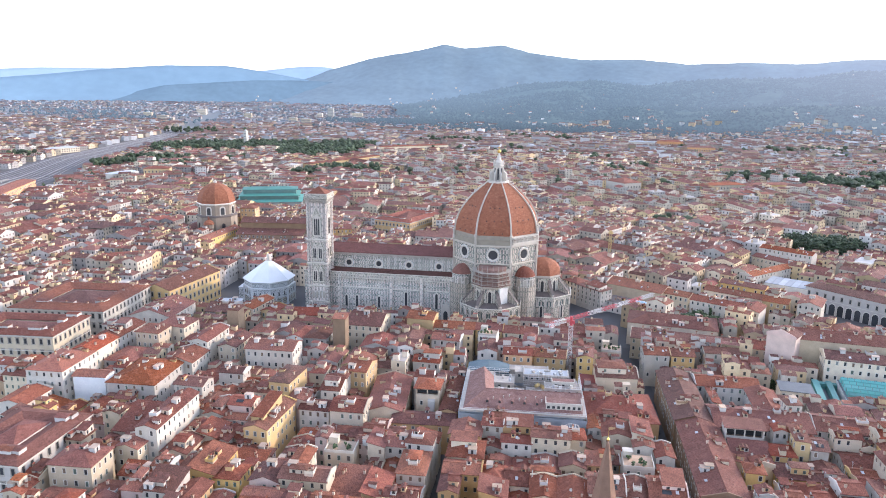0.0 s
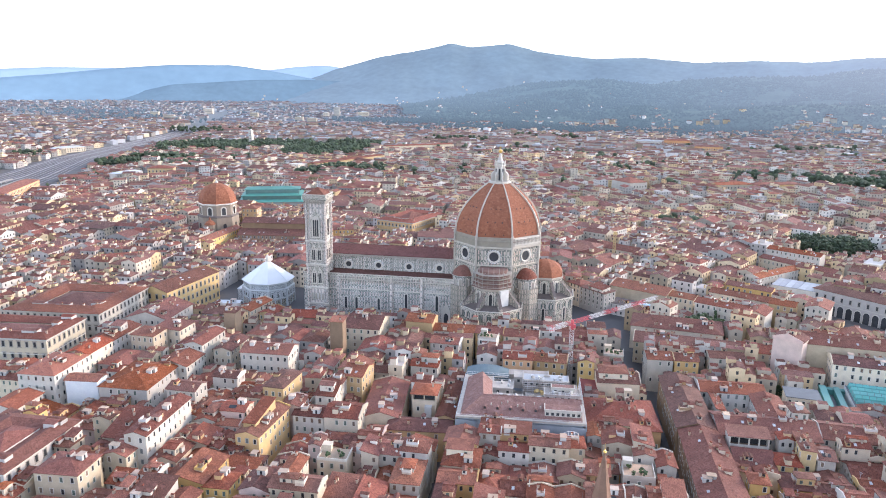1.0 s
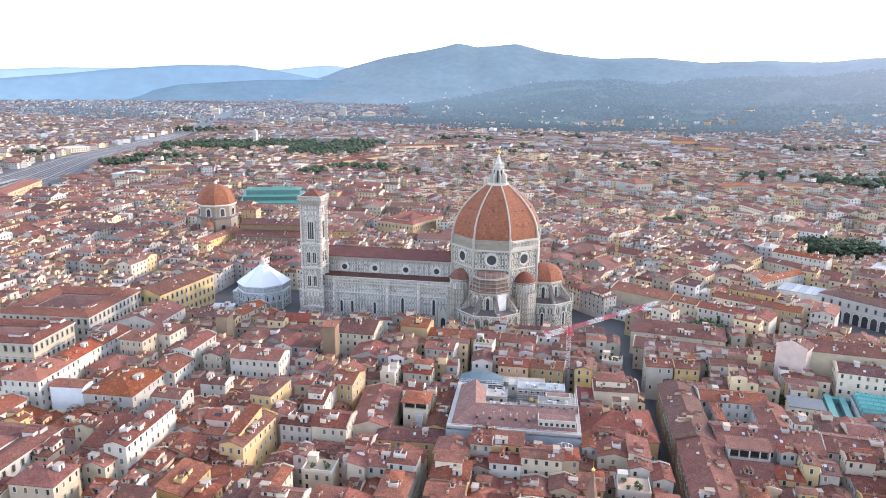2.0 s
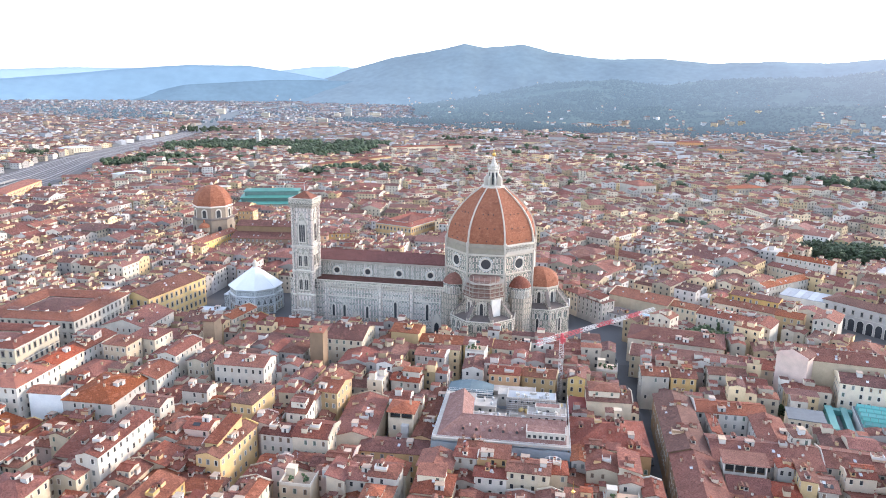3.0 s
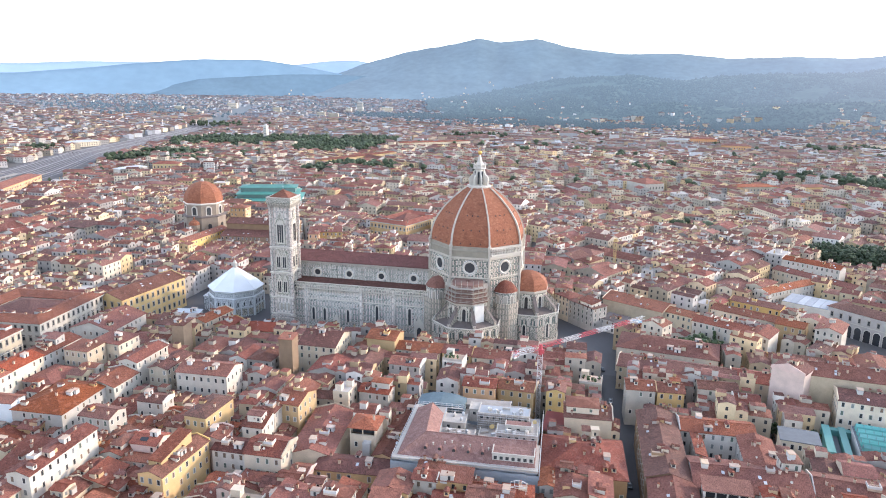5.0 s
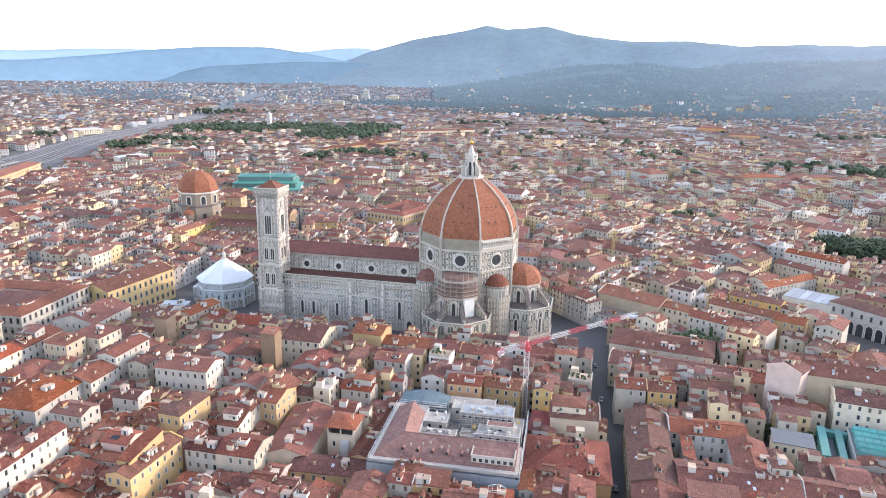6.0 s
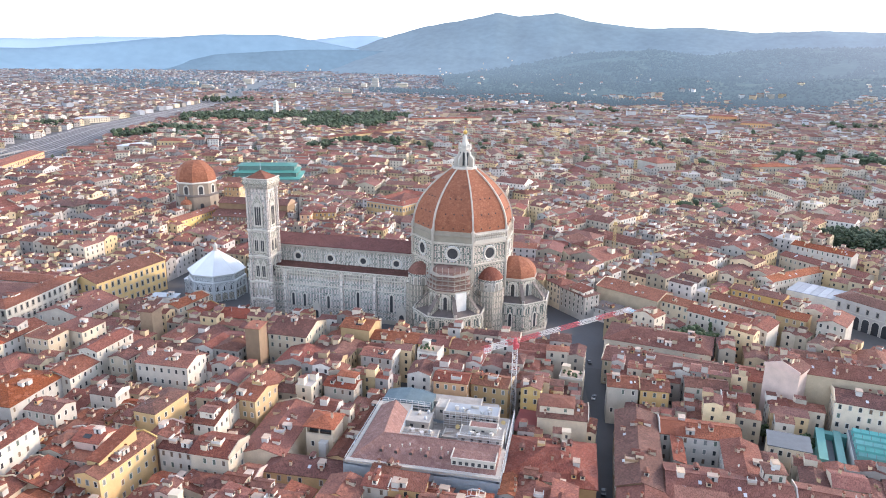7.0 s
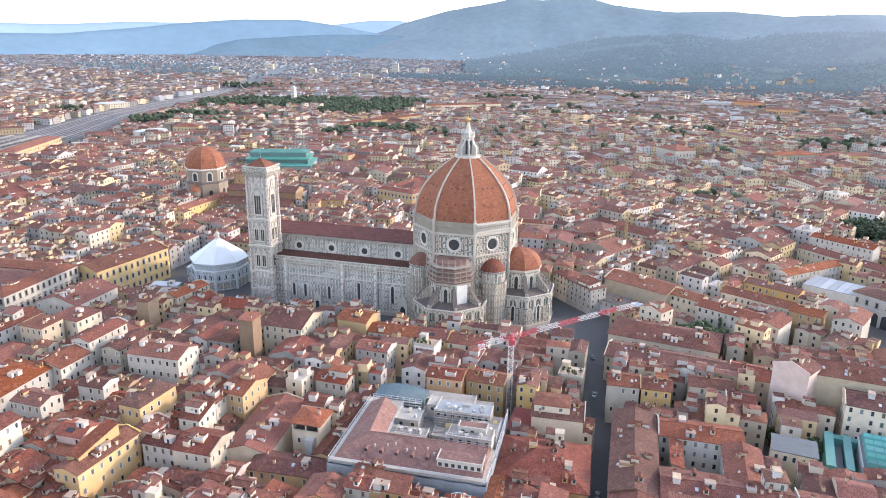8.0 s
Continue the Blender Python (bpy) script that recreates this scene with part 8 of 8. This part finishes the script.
def fill_town():
    for i in range(len(XS) - 1):
        for j in range(len(YS) - 1):
            x0, x1, y0, y1 = XS[i] + CITY.uniform(1.5, 3), XS[i + 1] - CITY.uniform(1.5, 3), YS[j] + 1.4, YS[j + 1] - 1.4
            base = CITY.uniform(13.5, 16.5)
            for a, b, c, e in free_plots(x0, y0, x1, y1, CITY, 13.2):
                w, d = c - a, e - b
                x, y = (a + c) / 2, (b + e) / 2
                if not in_view(x, y, 22) or y < 165:
                    continue
                if CITY.random() < 0.03:
                    continue
                h = base + CITY.uniform(-4.2, 4.4)
                h = open_side(x, y, w, d, h)
                kind = CITY.choices(["gable", "hip", "shed"], [0.66, 0.12, 0.22])[0]
                house(x, y, w, d, h, CITY.choice(TINTS if x > -110 else TINTS_WEST), kind, CITY.choice("xy") if abs(w - d) < 4 else ("x" if w > d else "y"), CITY.uniform(-1.5, 1.5),
                      True, False, CITY.uniform(0.26, 0.36), None, CITY.uniform(0.8, 2.4) if CITY.random() < 0.45 else 0, CITY)


fill_town()


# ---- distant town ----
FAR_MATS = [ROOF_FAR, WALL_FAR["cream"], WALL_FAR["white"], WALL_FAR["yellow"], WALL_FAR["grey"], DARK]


def plain_house(b, x, y, z, w, d, h, a, rng, wins, tops, flat=0.012):
    """A small tiled house in a crowd of others."""
    ca, sa = math.cos(a), math.sin(a)

    def P(px, py, pz):
        return (x + ca * px - sa * py, y + sa * px + ca * py, z + pz)
    west = x < -0.16 * y - 40 and y > 470
    mat = rng.choices((1, 2, 3, 4), (3.2, 0.8, 2.8, 4.6) if west else (4.2, 3.0, 3.8, 1.0))[0]
    k = len(b.v)
    base = [(-w / 2, -d / 2), (w / 2, -d / 2), (w / 2, d / 2), (-w / 2, d / 2)]
    along = w > d if abs(w - d) > 3 else rng.random() < 0.5
    slope = rng.uniform(0.26, 0.36)
    r = slope * (d if along else w) / 2
    hip = rng.random() < 0.2
    rid = [(-w / 2 * (0.45 if hip else 1), 0), (w / 2 * (0.45 if hip else 1), 0)] if along else [(0, -d / 2 * (0.45 if hip else 1)), (0, d / 2 * (0.45 if hip else 1))]
    b.v += [P(*q, -2) for q in base] + [P(*q, h) for q in base]
    b.f += [(k, k + 1, k + 5, k + 4), (k + 1, k + 2, k + 6, k + 5), (k + 2, k + 3, k + 7, k + 6), (k + 3, k, k + 4, k + 7)]
    b.s += [mat] * 4
    if rng.random() < flat:
        b.f.append((k + 4, k + 5, k + 6, k + 7))
        b.s.append(4)
    else:
        o = 1.1 if west else 1.05
        k2 = len(b.v)
        b.v += [P(q[0] * o, q[1] * o, h + 0.02) for q in base] + [P(*q, h + r) for q in rid]
        if along:
            fs, en = [(0, 1, 5, 4), (2, 3, 4, 5)], [(1, 2, 5), (3, 0, 4)]
        else:
            fs, en = [(1, 2, 5, 4), (3, 0, 4, 5)], [(0, 1, 4), (2, 3, 5)]
        b.f += [tuple(k2 + i for i in f) for f in fs]
        b.s += [0, 0]
        if hip:
            b.f += [tuple(k2 + i for i in f) for f in en]
            b.s += [0, 0]
        else:
            # gable walls stand on the wall's own corners
            k3 = len(b.v)
            b.v += [P(*rid[0], h + r - 0.1), P(*rid[1], h + r - 0.1)]
            ends = [(k + 5, k + 6, k3 + 1), (k + 7, k + 4, k3)] if along else [(k + 4, k + 5, k3), (k + 6, k + 7, k3 + 1)]
            b.f += ends
            b.s += [mat] * 2
    for _ in range(tops):
        px, py, s = rng.uniform(-0.35, 0.35) * w, rng.uniform(-0.35, 0.35) * d, rng.choice((0.4, 0.4, 0.5, 0.5, 0.6, 1.7) if west else (0.4, 0.5, 0.6, 1.4, 2.0))
        hh = h + r * 0.6 + (1.4 if s < 1 else 2.0) + rng.uniform(-0.3, 0.3)
        k4 = len(b.v)
        c = [(px - s, py - s), (px + s, py - s), (px + s, py + s), (px - s, py + s)]
        b.v += [P(*q, h - 0.5) for q in c] + [P(*q, hh) for q in c]
        b.f += [(k4, k4 + 1, k4 + 5, k4 + 4), (k4 + 1, k4 + 2, k4 + 6, k4 + 5), (k4 + 3, k4, k4 + 4, k4 + 7)]
        b.s += [mat if s > 1 else 3] * 3
        k5 = len(b.v)
        b.v += [P(q[0], q[1], hh + 0.01) for q in c]
        b.f.append((k5, k5 + 1, k5 + 2, k5 + 3))
        b.s.append(0)
    if wins:
        # dark windows set 4 cm proud as closed shutters on the faces that are seen
        for sx, span, half in ((0, w, d / 2), (1 if x < 60 or a < -0.3 else -1, d, w / 2)):
            n = max(1, int(span / 3.8))
            for row in range(max(2, int(h / 3.9))):
                zz = h - 2.9 - row * 3.7
                if zz < 1:
                    break
                for c in range(n):
                    u = -span / 2 + span * (c + 0.5) / n
                    q = [(u - 0.55, zz), (u + 0.55, zz), (u + 0.55, zz + 1.7), (u - 0.55, zz + 1.7)]
                    kk = len(b.v)
                    if sx == 0:
                        b.v += [P(i, -half - 0.04, j) for i, j in q]
                    elif sx == 1:
                        b.v += [P(half + 0.04, i, j) for i, j in q]
                    else:
                        b.v += [P(-half - 0.04, -i, j) for i, j in q]
                    b.f.append((kk, kk + 1, kk + 2, kk + 3))
                    b.s.append(5)


SKEW = -0.56


def askew(x, y):
    return y > 426 and x > 54 - (y - 426) * 0.25


def middle_town():
    b = Build()
    rng = random.Random(12)
    for i in range(len(MX) - 1):
        for j in range(len(MY) - 1):
            x0, x1, y0, y1 = MX[i] + 2.5, MX[i + 1] - 2.5, MY[j] + 1.8, MY[j + 1] - 1.8
            sh = 22 * math.sin(j * 2.1 + i * 0.4) if j > 4 else 0
            base = rng.uniform(13.5, 17)
            for a, c, e, f in free_plots(x0 + sh, y0, x1 + sh, y1, rng, rng.choice((11.5, 13.5, 13.5, 20)) if j < 6 else rng.choice((12.5, 15, 18, 26))):
                w, d, x, y = e - a, f - c, (a + e) / 2, (c + f) / 2
                if askew(x, y) or not in_view(x, y, 60) or rng.random() < 0.03:
                    continue
                if any(((x - p) / r) ** 2 + ((y - q) / s) ** 2 < 1 for p, q, r, s in PARKS):
                    continue
                plain_house(b, x, y, 0, w, d, open_side(x, y, w, d, base + rng.uniform(-3.0, 3.0)), rng.uniform(-0.05, 0.05) - 0.1 * (x > 60), rng, True, rng.choice((1, 2, 2, 3)))
    # the streets east of the square run askew
    ca, sa = math.cos(SKEW), math.sin(SKEW)
    for i in range(-6, 9):
        for j in range(-2, 9):
            u0, v0 = i * 62 + 14 * math.sin(j * 1.7), j * 44
            base = rng.uniform(13, 16.5)
            for a, c, e, f in lots(u0 + 2.5, v0 + 1.8, u0 + 59.5, v0 + 42.2, rng, rng.choice((12, 14.5, 22)) if j < 3 else rng.choice((13, 16, 19, 27))):
                w, d, u, v = e - a, f - c, (a + e) / 2, (c + f) / 2
                x, y = 60 + ca * u - sa * v, 430 + sa * u + ca * v
                if not askew(x, y) or y > 806 or not in_view(x, y, 60) or rng.random() < 0.04:
                    continue
                if not is_free(x, y, w * 0.8, d * 0.8, 0.5) or any(((x - p) / r) ** 2 + ((y - q) / s) ** 2 < 1 for p, q, r, s in PARKS):
                    continue
                plain_house(b, x, y, 0, w, d, open_side(x, y, w, d, base + rng.uniform(-2.8, 3)), SKEW + rng.uniform(-0.04, 0.04), rng, True, rng.choice((1, 2, 2, 3)))
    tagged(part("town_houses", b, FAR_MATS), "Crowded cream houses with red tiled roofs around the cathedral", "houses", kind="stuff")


PARKS = [(-800, 1500, 80, 115), (-690, 1530, 80, 115), (-595, 1560, 50, 100), (-490, 1480, 90, 155), (-470, 1650, 74, 54), (-771, 1150, 24, 38), (-720, 1215, 60, 48), (-315, 1150, 76, 18), (258, 692, 42, 32), (345, 1205, 78, 28), (470, 1160, 82, 44), (590, 1250, 122, 42), (135, 768, 27, 10)]
middle_town()


def far_town(y0, y1, size, rng, label, sparse, wins, tops, flat=0.06, mats=None, high=(7.5, 17)):
    b = Build()
    lx, ly, lw = [p[0] for p in LINE], [p[1] for p in LINE], [p[2] for p in LINE]
    yv = y0
    while yv < y1:
        half = 0.80 * yv + 80
        xv = -half - 0.26 * yv
        row_h = rng.uniform(-1.5, 1.5)
        while xv < half - 0.14 * yv:
            w, d = size * rng.uniform(0.5, 1.4), size * rng.uniform(0.6, 1.1)
            if rng.random() < 0.09:
                w, d = w * rng.uniform(1.5, 2.8), d * rng.uniform(0.9, 1.5)
            x, y = xv + w / 2, yv + rng.uniform(-0.7, 0.7) * size
            xv += w * (1.02 if rng.random() < 0.85 else 1.5)
            if rng.random() < sparse(x, y) or any(((x - p) / r) ** 2 + ((y - q) / s) ** 2 < 1 for p, q, r, s in PARKS):
                continue
            rx = np.interp(y, ly, lx)
            clear = np.interp(y, ly, lw) / 2 + 8
            if -clear < x - rx < clear + 14 or y < 2000 and not is_free(x, y, 10, 10, 0):
                continue
            q = math.sin(math.floor(x / 170) * 12.9 + math.floor(y / 210) * 7.3)
            a = (-0.5 if x > -0.2 * y else 0.1) + 0.75 * q + rng.uniform(-0.12, 0.12)
            h = rng.uniform(*high) + row_h + (rng.uniform(3, 7) if rng.random() < 0.02 else 0)
            if -clear - 60 < x - rx < -clear:
                h = min(h, 10)
            if clear < x - rx < clear + 110:
                h = min(h, 6.5)
            plain_house(b, x, y, land(x, y), w, d, h, a, rng, wins, rng.choice(tops), flat)
        yv += size * rng.uniform(1.0, 1.45)
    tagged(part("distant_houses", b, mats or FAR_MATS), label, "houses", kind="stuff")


def wooded(x, y):
    """How much of the ground gardens and woods take from the houses."""
    g = 0.5 + 0.5 * noise.noise(Vector((x * 0.004, y * 0.004, 2.0)))
    edge = (y - 2080 - 0.16 * abs(x) - 260 * (g - 0.5)) / 420
    away = min(1.0, max(0.0, edge)) if x > -350 - (y - 2300) * 0.35 else 0.0
    return min(1.0, 0.12 + 0.4 * g * min(1.0, max(0.0, (y - 1500) / 1200)) + away)


# flat-roofed blocks out in the suburbs; tiles and walls greyed in colour for haze
HAZED_SUBURB = [tiles("suburb_tiles", (0.215, 0.118, 0.095), "island"), material("suburb_cream", (0.46, 0.41, 0.35), per="island"), material("suburb_white", (0.48, 0.475, 0.47), per="island"), material("suburb_ochre", (0.46, 0.36, 0.25), per="island"), material("suburb_grey", (0.36, 0.37, 0.39), per="island"), DARK]
# outskirts: blue-grey paints of low contrast, haze put into the colour
HAZE_SPREAD = (0.78, 1.18)
HAZED_OUTSKIRT = [tiles("outskirt_tiles", (0.19, 0.135, 0.13), "island"), material("outskirt_cream", (0.36, 0.35, 0.34), per="island", spread=HAZE_SPREAD), material("outskirt_white", (0.38, 0.40, 0.42), per="island", spread=HAZE_SPREAD), material("outskirt_ochre", (0.36, 0.325, 0.30), per="island", spread=HAZE_SPREAD), material("outskirt_grey", (0.28, 0.31, 0.35), per="island", spread=HAZE_SPREAD), DARK]
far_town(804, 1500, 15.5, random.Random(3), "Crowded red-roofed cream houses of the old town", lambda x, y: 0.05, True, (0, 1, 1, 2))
far_town(1500, 2400, 17, random.Random(4), "Red-roofed pale blocks of the outer town", wooded, False, (0, 0, 1), 0.12, HAZED_SUBURB, (7, 15))
far_town(2400, 4650, 17, random.Random(5), "Suburbs at the foot of the hills in colours faded for haze", lambda x, y: min(1.0, wooded(x, y) + 0.22), False, (0,), 0.25, HAZED_OUTSKIRT, (4.5, 10))

# the last houses climb into the foothills
b = Build()
rows = RIDGES["backdrop_foothills"]
C = random.Random(61)
for _ in range(3200):
    i = min(6, int(abs(C.gauss(0, 2.0))))
    c = on_hill(rows, i, C.randrange(len(rows[0]) - 1), C)
    if noise.noise(Vector((c.x * 0.005, c.y * 0.005, 9.0))) < -0.16 + 0.1 * i or not in_view(c.x, c.y, 200):
        continue
    plain_house(b, c.x, c.y, c.z, C.uniform(9, 26), C.uniform(9, 14), C.uniform(9, 15), C.uniform(-0.6, 0.6), C, False, 0, 0.1)
tagged(part("hillside_houses", b, HAZED_SUBURB), "Pale houses scattered up the foot of the hills", "houses", kind="stuff")

# gardens and avenues between the far houses
b, far = Build(), Build()
G = random.Random(51)
for _ in range(9000):
    y = 850 + 3750 * G.random() ** 0.8
    x = G.uniform(-1.02, 0.66) * y
    if noise.noise(Vector((x * 0.006, y * 0.006, 4.0))) < 0.12 - 0.25 * min(1.0, (y - 850) / 1500) or abs(x - np.interp(y, [p[1] for p in LINE], [p[0] for p in LINE])) < 80:
        continue
    r = G.uniform(2.4, 4.6) * (1 + (y - 850) / 3500)
    tuft(b if y < 2150 else far, x, y, land(x, y) + r * (1.6 if y < 2000 else 1.0), r, G)
tagged(part("garden_trees", b, LEAF_FAR), "Scattered green garden trees between the far houses", "trees", kind="stuff")
tagged(part("plain_trees", far, LEAF_HAZED), "Hazy green trees out on the plain", "trees", kind="stuff")
